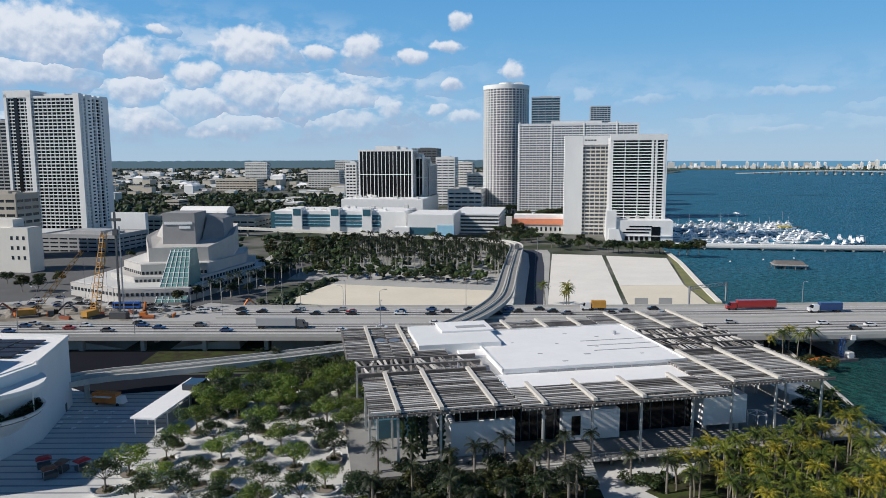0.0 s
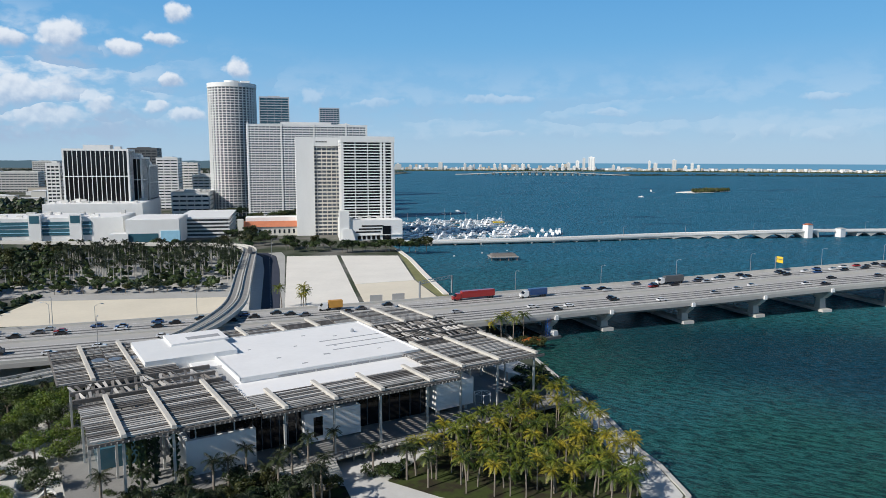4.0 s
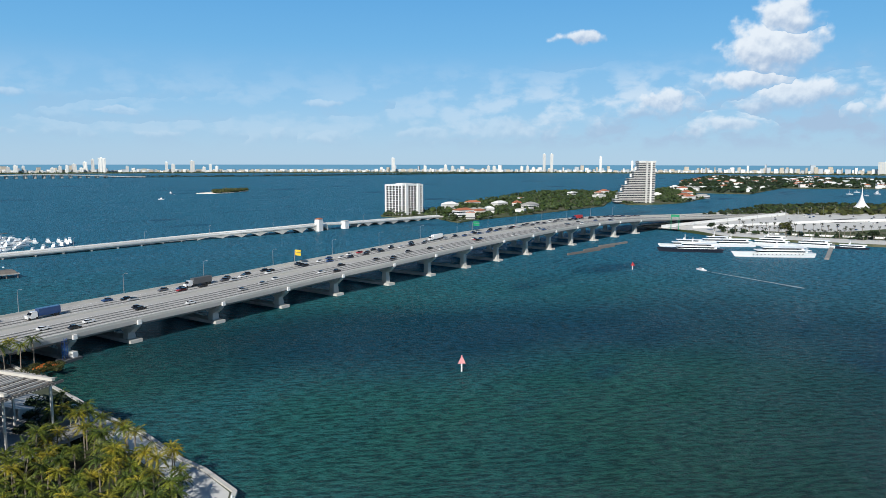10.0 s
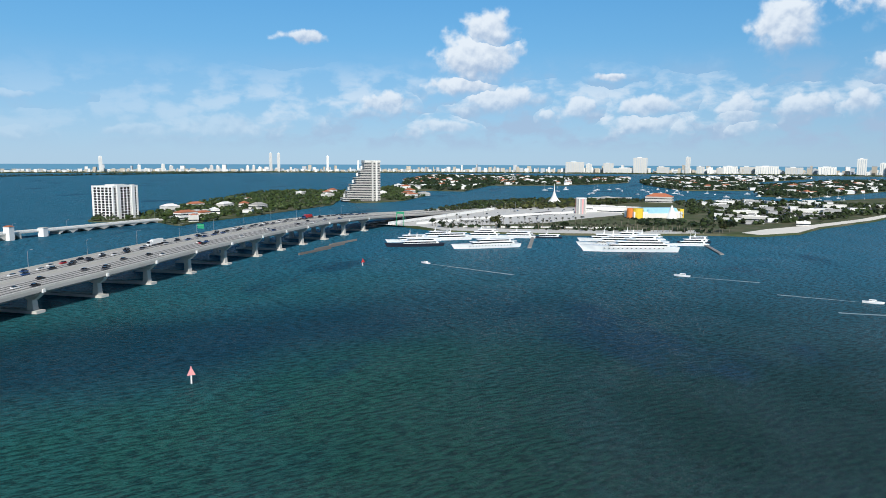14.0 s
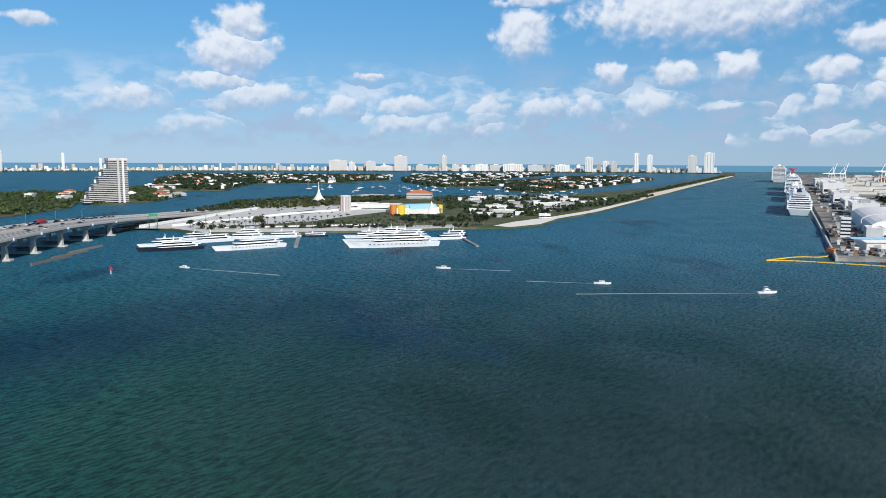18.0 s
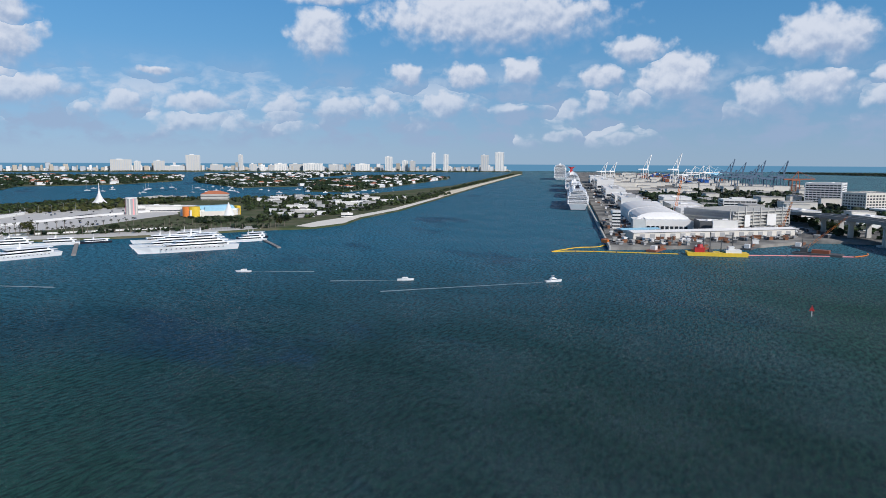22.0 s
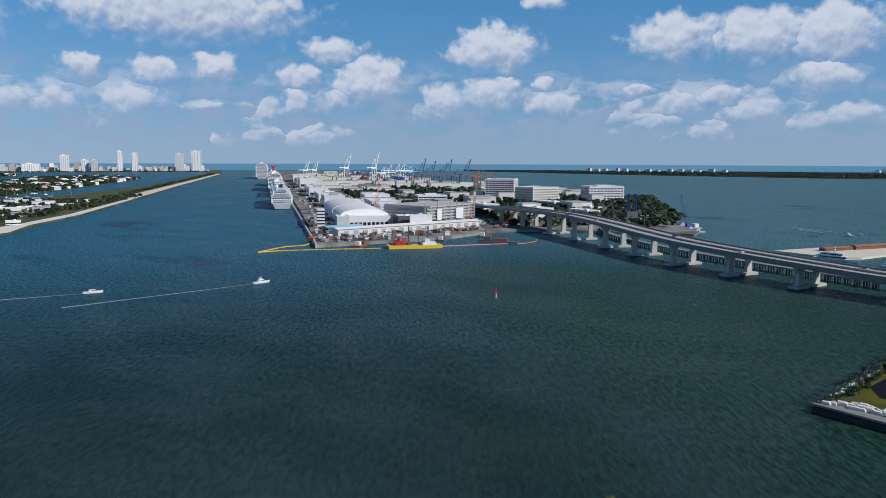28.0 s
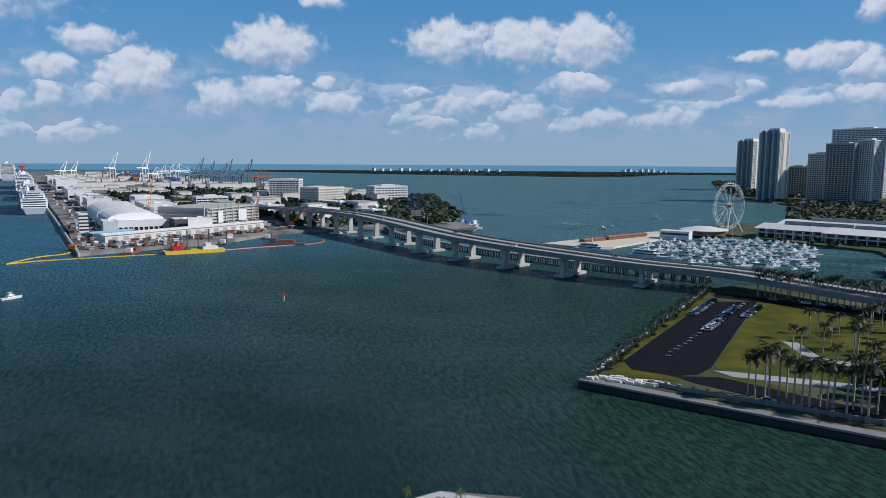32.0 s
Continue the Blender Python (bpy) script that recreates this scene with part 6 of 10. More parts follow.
part("cab", MB().taper(3, 5, -1.2, 1.2, 0.7, 2.6, 0, 0.6, 0.1, 0.1), "white", truck_)
part("awning", MB().box(-3.5, 2, -2.4, -1.3, 2.6, 2.7), "white", truck_)
for a in (-3, 3.4):
    for b in (-1.15, 1.15):
        part("wheel", MB().tube((a, b - 0.13, 0.45), (a, b + 0.13, 0.45), 0.45, n=10), "tyre", truck_)
tb = MB().tube((0, 0, 0), (0, 0, 0.72), 0.06, n=6).mesh("leg", "steel")
tt = MB().tube((0, 0, 0.72), (0, 0, 0.78), 0.6, 0.6, 10).mesh("top", "white")
for k in range(16):
    t = thing("cafe_table", -97 + (k % 4) * 5 + rng.uniform(-1, 1), 172 + (k // 4) * 3.6 + rng.uniform(-0.8, 0.8), GROUND + 0.06, 0, "small round white cafe table on the plaza", "table", "plaza tables")
    part("leg", tb, None, t)
    part("top", tt, None, t)
for x, y, c in ((-88, 150, "red"), (-83, 148, "brown"), (-79, 149, "red"), (-84, 145, "brown"), (-104, 140, "red"), (-99, 139, "brown")):
    t = thing("market_stall", x, y, GROUND + 0.06, rng.uniform(0, 90), "dark covered stall with red trim on the plaza", "stall", "plaza stalls")
    part("counter", MB().box(-1.3, 1.3, -0.9, 0.9, 0, 1.1), "grey_dark", t)
    part("canopy", MB().taper(-1.6, 1.6, -1.2, 1.2, 2.1, 2.6, 0.7, 0.7, 0.5, 0.5), c, t)
    for a in (-1.4, 1.4):
        part("post", MB().tube((a, -1, 0), (a, -1, 2.1), 0.05, n=5), "steel", t)

# ---- towers and town to the north-west ----
rng = random.Random(31)
GRID = -9.0
# white residential tower with long balconies
tw = tower(-339, 641, 69, 37, 123, GRID, 38, 16, 2, "tall white residential tower with continuous balconies", "white", "glass_black", 0.30, 0.28, 1.3, podium=8, corner=1.0, roof=4)
for a, w_ in ((-35.6, 2.6), (-14, 4.2), (30.4, 5.4)):
    part("wall_strip", MB().box(a, a + w_, -20.8, -17, 0, 124), "white", tw, "solid white vertical strip")
# black strip set proud of the balconies, standing for a recess's shade
part("recess", MB().box(-26.5, -23.0, -20.2, -18, 8, 122), "glass_black", tw, "black vertical strip painted for a shaded recess")
for a, b in ((-18.4, -14.6), (-12.2, -3.4), (0.4, 2.4), (7.2, 18.6)):
    part("side_wall", MB().box(34.0, 36.0, a, b, 0, 123.4), "white", tw, "plain white side wall")
for k in range(36):
    z = 12 + k * 3.02
    part("side_window", MB().box(35.9, 36.08, -9.2, -6.2, z, z + 1.3), "glass", tw)
    part("balcony_tooth", MB().box(35.9, 36.9, -18.3, -16.4, z, z + 1.0), "white", tw)
    part("side_window", MB().box(35.9, 36.08, 9.2, 11.0, z, z + 1.5), "glass_blue", tw)
part("roof_frame", MB().box(-35.6, -9.6, -20.8, -19.4, 121, 127).box(-35.6, -33, -19.4, 0, 121, 127).box(-11.4, -9.6, -19.4, 0, 121, 127), "white", tw)
tower(-430, 705, 34, 25, 106, GRID, 32, 5, 4, "grey residential tower with banded balconies", "grey", "glass", 0.4, 0.5, 1.0)
# black glass slab with white piers
for x, y, w_, d_, h_, bw in ((-55, 778, 58, 30, 78, 14), (-22, 800, 16, 44, 70, 4), (-14, 832, 14, 50, 62, 3)):
    tower(x, y, w_, d_, h_, GRID, 2, bw, max(3, int(d_ / 4.5)), "black glass office slab with thin white vertical piers", "white", "glass_black", 0.03, 0.55, 0.7, podium=26, corner=1.6, roof=5, group="black glass tower")
tower(-97, 812, 12, 26, 64, GRID, 18, 3, 5, "slim white apartment block behind the black tower", "white", "glass", 0.5, 0.8, 0.5)
pod = thing("mall_podium", -58, 757, GROUND, GRID, "broad white mall podium with rooftop plant boxes", "building")
part("wall", MB().box(-40, 46, -28, 28, 0, 26), "white", pod)
part("roof", MB().box(-39, 45, -27, 27, 26, 26.3), "roof_white", pod)
for k in range(14):
    a, b = rng.uniform(-36, 38), rng.uniform(-25, 20)
    part("plant_box", MB().box(a, a + rng.uniform(2, 7), b, b + rng.uniform(2, 5), 26.3, 26.3 + rng.uniform(1.2, 3.2)), "white_each", pod)
mall = thing("shopping_mall", -90, 668, GROUND, GRID, "long white mall with blue glass bands and square white towers", "building")
part("wall", MB().box(-62, 64, -22, 30, 0, 20), "white", mall)
for z in (6, 12):
    part("glass_band", MB().box(-60, 40, -22.5, -21, z, z + 5.0), "glass_blue", mall, "blue-green glass band")
    part("spandrel", MB().box(-60, 40, -22.8, -22.3, z + 2.0, z + 2.5), "sky_blue", mall)
for a in (-42, -6, 24):
    part("stair_tower", MB().box(a, a + 9, -25, -14, 0, 23), "white", mall)
    part("tower_window", MB().box(a + 1, a + 8, -25.2, -24.9, 16, 22), "glass_blue", mall)
part("end_glass", MB().box(-64, -60, -22.4, 6, 2, 19), "glass_blue", mall)
part("roof", MB().box(-61, 63, -21, 29, 20, 20.3), "roof_white", mall)
for k in range(16):
    a, b = rng.uniform(-58, 58), rng.uniform(-15, 24)
    part("roof_unit", MB().box(a, a + rng.uniform(2, 8), b, b + rng.uniform(2, 5), 20.3, 20.3 + rng.uniform(1, 3.0)), "white_each", mall)
wb = thing("department_store", 4, 625, GROUND, GRID, "plain white windowless store with a blue glass corner", "building")
part("wall", MB().box(-28, 12, -24, 30, 0, 20), "white", wb)
part("roof", MB().box(-27, 11, -23, 29, 20, 20.3), "roof_white", wb)
part("glass_corner", MB().box(-2, 12.3, -24.4, -20, 1, 11), "sky_blue", wb, "pale blue glass corner")
part("glass_band", MB().box(-27, -4, -24.3, -22, 2, 9), "glass_blue", wb)
part("entrance_box", MB().box(-40, -26, -26, -12, 0, 9), "white", wb)
gar = thing("parking_garage", 40, 690, GROUND, GRID, "white multi-storey parking garage with open decks", "garage")
for k in range(6):
    part("deck", MB().box(-22, 22, -48, 48, k * 3.2, k * 3.2 + 1.3), "white", gar)
part("core", MB().box(-20, 20, -46, 46, 0, 17), "grey_dark", gar)
# round tower
rt_ = thing("round_tower", 84, 896, GROUND, 0, "tall round white residential tower with ringed balconies", "building")


def ring(r, z0, z1, n=40):
    return MB().tube((0, 0, z0), (0, 0, z1), r, r, n)


part("core", ring(26, 0, 154), "glass_pale", rt_)
me = ring(28.2, 0, 0.95).mesh("balcony_ring", "white")
for k in range(50):
    part("balcony_ring", me, None, rt_).location.z = 4 + k * 3.0
for k in range(36):
    a = k * math.pi / 18
    part("pier", MB().box(-0.4, 0.4, -0.8, 0.8, 0, 155), "white", rt_).matrix_basis = Matrix.Rotation(a, 4, "Z") @ pose(0, 27.4, 0)
part("crown_ring", ring(28.6, 151, 156), "white", rt_)
part("roof_house", ring(9, 156, 160, 20), "white", rt_)
part("roof_house", MB().box(10, 20, -8, 4, 156, 160), "white", rt_)
# slab, hotel and neighbours
sl = tower(158, 815, 132, 20, 107, GRID, 37, 33, 4, "very wide white apartment slab with a grid of balconies", "white", "glass_pale", 0.48, 0.6, 1.0, podium=6, corner=2.5, roof=4)
for a in (-66, -30, 6, 42):
    part("wall_strip", MB().box(a, a + 1.6, -11.6, -9, 0, 108.5), "white", sl)
tower(150, 1006, 38, 34, 152, GRID, 44, 4, 4, "dark grey glass tower with rounded banded floors", "sky_shade", "glass_blue", 0.26, 0.3, 0.8, corner=1.0, roof=3)
tower(290, 1290, 34, 26, 160, GRID, 46, 7, 5, "slim dark banded tower far behind the hotel", "sky_shade", "glass_blue", 0.35, 0.5, 0.8, corner=1.0, roof=0)
tower(210, 1110, 60, 24, 116, GRID, 36, 6, 4, "dark blue glass block behind the slab", "grey_dark", "glass_blue", 0.2, 0.4, 0.5)
ho = tower(133.5, 640, 38, 26, 84, GRID, 25, 9, 5, "white hotel slab with a deep grid of windows", "cream", "glass_pale", 0.40, 0.55, 1.0, corner=2, roof=0)
part("end_wall", MB().box(-20.6, -4.5, -15.4, 14, 0, 87), "white", ho, "blank white end wall")
part("head_wall", MB().box(-20.6, 20, -15.2, -12, 79, 87), "white", ho, "plain white head band")
for k in range(4):
    part("text_bar", MB().box(-3 + k * 2.6, -1.2 + k * 2.6, -15.35, -15.2, 82.4, 83.6), "grey_dark", ho)
h2 = tower(167, 601, 43, 24, 85, GRID, 27, 4, 4, "white hotel tower with stacked dark balconies", "white", "glass_black", 0.36, 0.7, 1.3, podium=17, corner=2.4, roof=3)
for a in (10.5, 13.5, 20):
    part("wall_strip", MB().box(a, a + 1.6, -13.6, -11, 17, 86), "white", h2)
part("head_wall", MB().box(-23, 23, -13.8, -11, 82, 87), "white", h2)
pd = thing("hotel_podium", 166, 588, GROUND, GRID, "low white hotel podium with strip windows", "building")
part("wall", MB().box(-26, 26, -16, 16, 0, 17), "white", pd)
part("roof", MB().box(-25, 25, -15, 15, 17, 17.3), "roof_white", pd)
for z in (6.5, 9, 11.5):
    part("window_strip", MB().box(-20 + z, 4 + z * 0.5, -16.2, -15.9, z, z + 1.2), "glass_black", pd)
part("entrance", MB().box(9, 16, -16.3, -15, 0.5, 12), "glass_black", pd)
part("porch", MB().taper(-25, -14, -20, -16, 0, 10, 0, 3, 1, 0), "white", pd)
part("side_tower", MB().box(-27, -19, -17.4, -6, 0, 25), "white", pd, "white stair tower of the podium")
part("ledge", MB().box(-10, 25, -17.0, -16, 4.2, 4.8), "white", pd)
for k in range(5):
    part("window", MB().box(-12 + k * 4.0, -9.4 + k * 4.0, -16.25, -15.9, 0.8, 4.0), "glass_black", pd)
    part("roof_unit", MB().box(-18 + k * 8, -15 + k * 8, -4 + k, k, 17.3, 19.0 + 0.4 * (k % 3)), "white_each", pd)
# church with a red roof
chq = thing("church", 90, 645, GROUND, GRID, "cream church with a red tiled roof and arched windows", "church")
part("wall", MB().box(-24, 26, -8, 8, 0, 8), "cream", chq)
part("roof", MB().taper(-25, 27, -9, 9, 8, 12.5, 0, 0, 8.8, 8.8), "roof_red", chq)
part("bell_tower", MB().box(-28, -23, -9, -3, 0, 15), "cream", chq)
part("parish_block", MB().box(-22, 24, 10, 26, 0, 15), "white", chq)
part("block_roof", MB().box(-21.5, 23.5, 10.5, 25.5, 15, 15.3), "roof_white", chq)
for k in range(9):
    part("arch_window", MB().box(-14 + k * 4.2, -12.4 + k * 4.2, -8.15, -7.95, 2.2, 5.6), "glass", chq)
# concert hall: stacked canted tiers
kn = thing("concert_hall", 0, 0, GROUND, 0, "grey stone concert hall of stacked stepped tiers", "building")
BASE = [(-186, 352), (-152, 331), (-120, 334), (-100, 403), (-108, 430), (-180, 430)]
TIER = [(-167, 371), (-151, 354), (-119, 359), (-110, 398), (-116, 425), (-168, 425)]
UPPER = [(-160, 384), (-150, 362), (-120.5, 366), (-114, 390), (-120, 420), (-160, 420)]
part("tier", MB().prism(BASE, 0, 6.6), "stone", kn)
part("terrace", MB().prism([(-184, 353), (-152, 333), (-121, 336), (-102, 403), (-109, 429), (-179, 429)], 6.6, 6.9), "paving", kn)
part("tier", MB().prism([(-172, 366), (-152, 348), (-119, 352), (-106, 402), (-112, 428), (-172, 428)], 6.9, 9.6), "stone", kn)
part("tier", MB().prism(TIER, 9.6, 15.0), "stone", kn, "pale stone tier with small windows")
part("tier_roof", MB().prism([(-165.5, 371), (-151, 356), (-120, 361), (-111.5, 398), (-117, 424), (-167, 424)], 15.0, 15.2), "paving", kn)
up = MB()
n_ = len(UPPER)
tops = (26.5, 22.5, 22.5, 26.5, 30.0, 30.0)
up.verts([(x_, y_, 15.0) for x_, y_ in UPPER] + [(x_, y_, z_) for (x_, y_), z_ in zip(UPPER, tops)], [tuple(range(n_ - 1, -1, -1))] + [(a, (a + 1) % n_, n_ + (a + 1) % n_, n_ + a) for a in range(n_)])
part("tier", up, "stone", kn)
mid_ = [(-158, 385), (-148.8, 364.5), (-121.8, 368.2), (-116, 390), (-121.5, 418), (-158, 418)]
dn = MB()
dn.verts([(x_, y_, z_ + 0.02) for (x_, y_), z_ in zip(UPPER, tops)] + [(x_, y_, z_ - 0.9) for (x_, y_), z_ in zip(mid_, tops)], [(a, (a + 1) % n_, n_ + (a + 1) % n_, n_ + a) for a in range(n_)] + [tuple(range(n_, 2 * n_))])
part("rim", dn, "stone", kn)
part("stage_tower", MB().taper(-147, -129.5, 374, 394, 20, 39.5, 0.3, 0.3, 0.3, 0.3), "stone_grey", kn, "square grey stage tower with raised lettering")
# right shoulder in greyer stone than its twin: shade put into the colour
part("shoulder", MB().verts([(-129, 380, 22), (-117, 384, 22), (-119, 412, 22), (-129, 412, 22), (-128.6, 392, 37), (-121, 394, 35), (-121, 410, 35), (-128.6, 410, 37)], [(0, 3, 2, 1), (4, 5, 6, 7), (0, 1, 5, 4), (1, 2, 6, 5), (2, 3, 7, 6), (3, 0, 4, 7)]), "stone_grey", kn)
part("shoulder", MB().verts([(-158, 388, 22), (-147.5, 384, 22), (-147.5, 412, 22), (-158, 412, 22), (-153, 394, 35), (-147.5, 392, 37), (-147.5, 410, 37), (-153, 410, 35)], [(0, 3, 2, 1), (4, 5, 6, 7), (0, 1, 5, 4), (1, 2, 6, 5), (2, 3, 7, 6), (3, 0, 4, 7)]), "stone", kn)
for a, b, m_, z in (((-152, 331), (-120, 334), 14, 3.9), ((-186, 352), (-152, 331), 14, 3.9), ((-120, 334), (-100, 403), 22, 3.9), ((-152, 348), (-119, 352), 16, 7.6), ((-119, 352), (-106, 402), 18, 7.6), ((-151, 354), (-119, 359), 16, 10.6), ((-167, 371), (-151, 354), 9, 10.6)):
    a, b = Vector((*a, 0)), Vector((*b, 0))
    mb = MB()
    for q in range(m_):
        p0, p1 = a.lerp(b, (q + 0.2) / m_), a.lerp(b, (q + 0.8) / m_)
        mb.beam((p0.x, p0.y, z), (p1.x, p1.y, z), 0.3, 1.5)
    tagged(part("window_row", mb, "glass", kn), kind="stuff")
for q, (a, b) in enumerate(((-146, -131), (-138, -132))):
    part("text_bar", MB().box(a, b, 373.7, 374.1, 33.5 - 2.2 * q, 34.9 - 2.2 * q), "white", kn)
gl = part("glass_entrance", MB().verts([(-135.5, 331, 0), (-120.5, 332, 0), (-119, 352, 0), (-136, 350, 0), (-132.5, 347, 23.5), (-123.5, 347.6, 23.5), (-123, 356, 23.5), (-133, 356, 23.5)], [(0, 3, 2, 1), (4, 5, 6, 7), (0, 1, 5, 4), (1, 2, 6, 5), (2, 3, 7, 6), (3, 0, 4, 7)]), "glass_green", kn, "tapering pale green glass entrance")
for q in range(10):
    f = (q + 0.6) / 10
    part("transom", MB().beam((-135.5 + 3 * f, 330.9 + 16 * f, 23.5 * f), (-120.5 - 3 * f, 331.9 + 15.6 * f, 23.5 * f), 0.25, 0.3), "white", gl)
for q in range(6):
    f = q / 5
    part("mullion", MB().beam((-135.5 + 15 * f, 330.8 + f, 0), (-132.5 + 9 * f, 346.8 + 0.6 * f, 23.5), 0.25, 0.25), "white", gl)
# mid-rise and houses
for x, y, w_, d_, top_, fl, lb, wl in ((-224, 690, 110, 40, 14, 3, "long tan parking structure behind the hall", "tan_each"), (-300, 492, 32, 22, 46, 9, "tan office block beside the road", "tan_each"), 
                                  (-264, 540, 62, 40, 14, 4, "grey open parking deck building", "grey"), (-105, 1700, 60, 30, 38, 8, "grey and white office block in the town", "grey"), (-262, 1650, 74, 40, 42, 8, "large white and grey medical block", "white_each"), (-170, 1900, 34, 30, 74, 14, "white apartment tower in the town", "white_each"),
                                  (-20, 1150, 40, 40, 84, 20, "dark grey glass office tower", "grey_dark"), (12, 1050, 27, 40, 70, 18, "white apartment tower with vertical strips", "white"), (30, 1240, 60, 30, 62, 14, "plain white apartment block far off", "white_each"), (60, 1080, 30, 40, 46, 11, "pale apartment block near towers", "white_each"),
                                  (-420, 1500, 90, 40, 27, 5, "cream office block in the town", "tan_each"), (-560, 2200, 70, 30, 58, 12, "pale hospital tower far off", "white_each"), (-60, 2100, 60, 40, 64, 12, "dark glass tower far off", "grey_dark"), (-330, 2500, 60, 40, 60, 10, "pale slab block far off", "white_each"), (-90, 1350, 110, 40, 22, 4, "long low white warehouse building", "white_each"), (35, 870, 40, 60, 32, 6, "white stepped parking garage", "white_each")):
    tower(x, y, w_, d_, top_, GRID, fl, max(3, int(w_ / 7)), max(3, int(d_ / 7)), lb, wl, "glass", 0.62, 1.2, 0.35, name="office_block", corner=1.2, roof=2.5, group="mid-rise blocks")
cb = thing("corner_building", -262, 440, GROUND, GRID, "plain white corner building with few small windows", "building")
part("wall", MB().box(-18, 18, -15, -3, 0, 27), "cream", cb)
part("upper_wall", MB().box(-18, 6, -12, -3, 27, 32), "cream", cb)
part("roof", MB().box(6.2, 17.5, -14.5, -3.5, 27, 27.3), "roof_grey", cb)
for z in (8, 14, 20):
    for a in (6, 10, 14):
        part("window", MB().box(a, a + 1.6, -15.1, -14.9, z, z + 2.2), "glass", cb)
tent = thing("tensile_hall", -262, 800, GROUND, GRID, "long white barrel-roofed hall among trees", "hall")
arch = [(-11 * math.cos(k * math.pi / 8), 8 + 7 * math.sin(k * math.pi / 8)) for k in range(9)]
mb = MB()
mb.verts([(x_, y_, z_) for x_ in (-28, 28) for y_, z_ in arch], [(i, i + 1, 10 + i, 9 + i) for i in range(8)] + [tuple(range(8, -1, -1)), tuple(range(9, 18))])
part("roof", mb, "roof_white", tent)
part("wall", MB().box(-28, 28, -11, 11, 0, 8.2), "white", tent)
wl_ = solid("blank_wall", MB().box(-15, 15, -2, 2, 0, 25), "white", "plain white windowless building flank", "building")
wl_.matrix_world = pose(-252, 575, GROUND, 0, 0, GRID)
far_town = [Town(), Town(), Town()]
TOWN = [(-1000, 720), (-420, 560), (-100, 860), (60, 960), (230, 1150), (500, 2400), (900, 3500), (-2200, 3600), (-1900, 1700)]
for k, (x, y) in enumerate(scatter(TOWN, 760, 17, 17)):
    if -430 < x < 250 and y < 900 or (100 < x < 330 and y < 1320) or (-120 < x < 110 and y < 1150):
        continue
    f = min(1.0, math.hypot(x, y) / 2400)
    w_, d_, h_ = rng.uniform(12, 26) * (1 + 0.7 * f), rng.uniform(10, 18) * (1 + f * 0.5), rng.choice((5, 5, 6, 7, 9, 12, 16))
    wall_, lb = (("white_each", "low pale commercial building among trees"), ("tan_each", "low tan building among trees"))[rng.random() < 0.3]
    if math.hypot(x, y) > 1200:
        far_town[k % 3].add(x, y, w_, d_, h_, GRID + rng.choice((0, 0, 90)), rng.random() < 0.2, GROUND)
        continue
    house(x, y, w_, d_, h_, GRID + rng.choice((0, 0, 90)), wall_, rng.choice(("roof_white", "roof_grey", "roof_white", "roof_red")), rng.random() < 0.2, lb, "town buildings", category="building")
for q, wl, rf, lb in zip(far_town, ("white", "tan_each", "cream"), ("roof_white", "roof_grey", "roof_white"), ("pale low buildings spread across the far town", "tan low buildings spread across the far town", "cream low buildings spread across the far town")):
    q.done("far_town", lb, wl, rf)
spots = [(x, y, GROUND) for x, y in scatter(TOWN, 1300, 7, 19)]
r_ = random.Random(77)
spots += [(r_.uniform(-3200, 900), r_.uniform(1500, 4800), GROUND) for k in range(5200)]
spots = [s for s in spots if not inside(s[0], s[1], [(100, 600), (330, 600), (330, 1330), (100, 1330)]) and (s[0] < 250 + (s[1] - 1100) * 0.3)]
clumps("town_trees", spots, "leaf_dark", "dark green trees spread across the town", 5.0, 3)
GREEN = [(-420, 860), (-110, 850), (-80, 1050), (-200, 1250), (-620, 1300), (-700, 950)]
clumps("park_woods", [(x, y, GROUND) for x, y in scatter(GREEN, 520, 7, 23)], "leaf", "belt of green park trees behind the hall", 5.5, 5)
# trees and palms between the lots and the mall
for x, y in scatter([(-58, 418), (34, 400), (50, 500), (-30, 530), (-62, 520)], 30, 7.0, 41):
    palm(ROYAL, x, y, scale=0.85, label="tall royal palm in the park", group="park palms")
palm_stand("park_palms", ROYAL, [(x, y, GROUND) for x, y in scatter([(-58, 418), (34, 400), (50, 500), (-30, 530), (-62, 520)], 150, 4.0, 45)], 0.9, "dense grove of tall royal palms in the park", 46)
for x, y in scatter([(-120, 400), (-70, 395), (-40, 520), (-60, 590), (-130, 560)], 46, 7.5, 43):
    tree(BIG, x, y, scale=0.85, label="broad dark green street tree", group="park trees")
clumps("park_canopy", [(x, y, GROUND + 1.2) for x, y in scatter([(-118, 402), (-58, 400), (33, 384), (50, 500), (18, 540), (-60, 584), (-118, 556)], 240, 4.6, 52) if not (-50 < x < 24 and 424 < y < 436)], "leaf", "broken canopy of green park trees", 3.2, 53, tufts=9)
for k in range(12):
    tree(TREES, -52 + k * 6.6, 396 - k * 1.7 + rng.uniform(-1, 1), scale=1.0, label="small round tree at the edge of the lot", group="park trees")
for k in range(16):
    palm(ROYAL, -108 + k * 2.6 + rng.uniform(-1, 1), 330 + k * 7, scale=0.8, label="royal palm along the boulevard", group="boulevard palms")
for x, y in ((-118, 338), (-112, 352), (-106, 366), (-98, 380), (-96, 350), (-102, 342), (-124, 330), (-90, 368)):
    tree(BIG, x, y, scale=0.7, label="dark clipped street tree", group="boulevard trees")
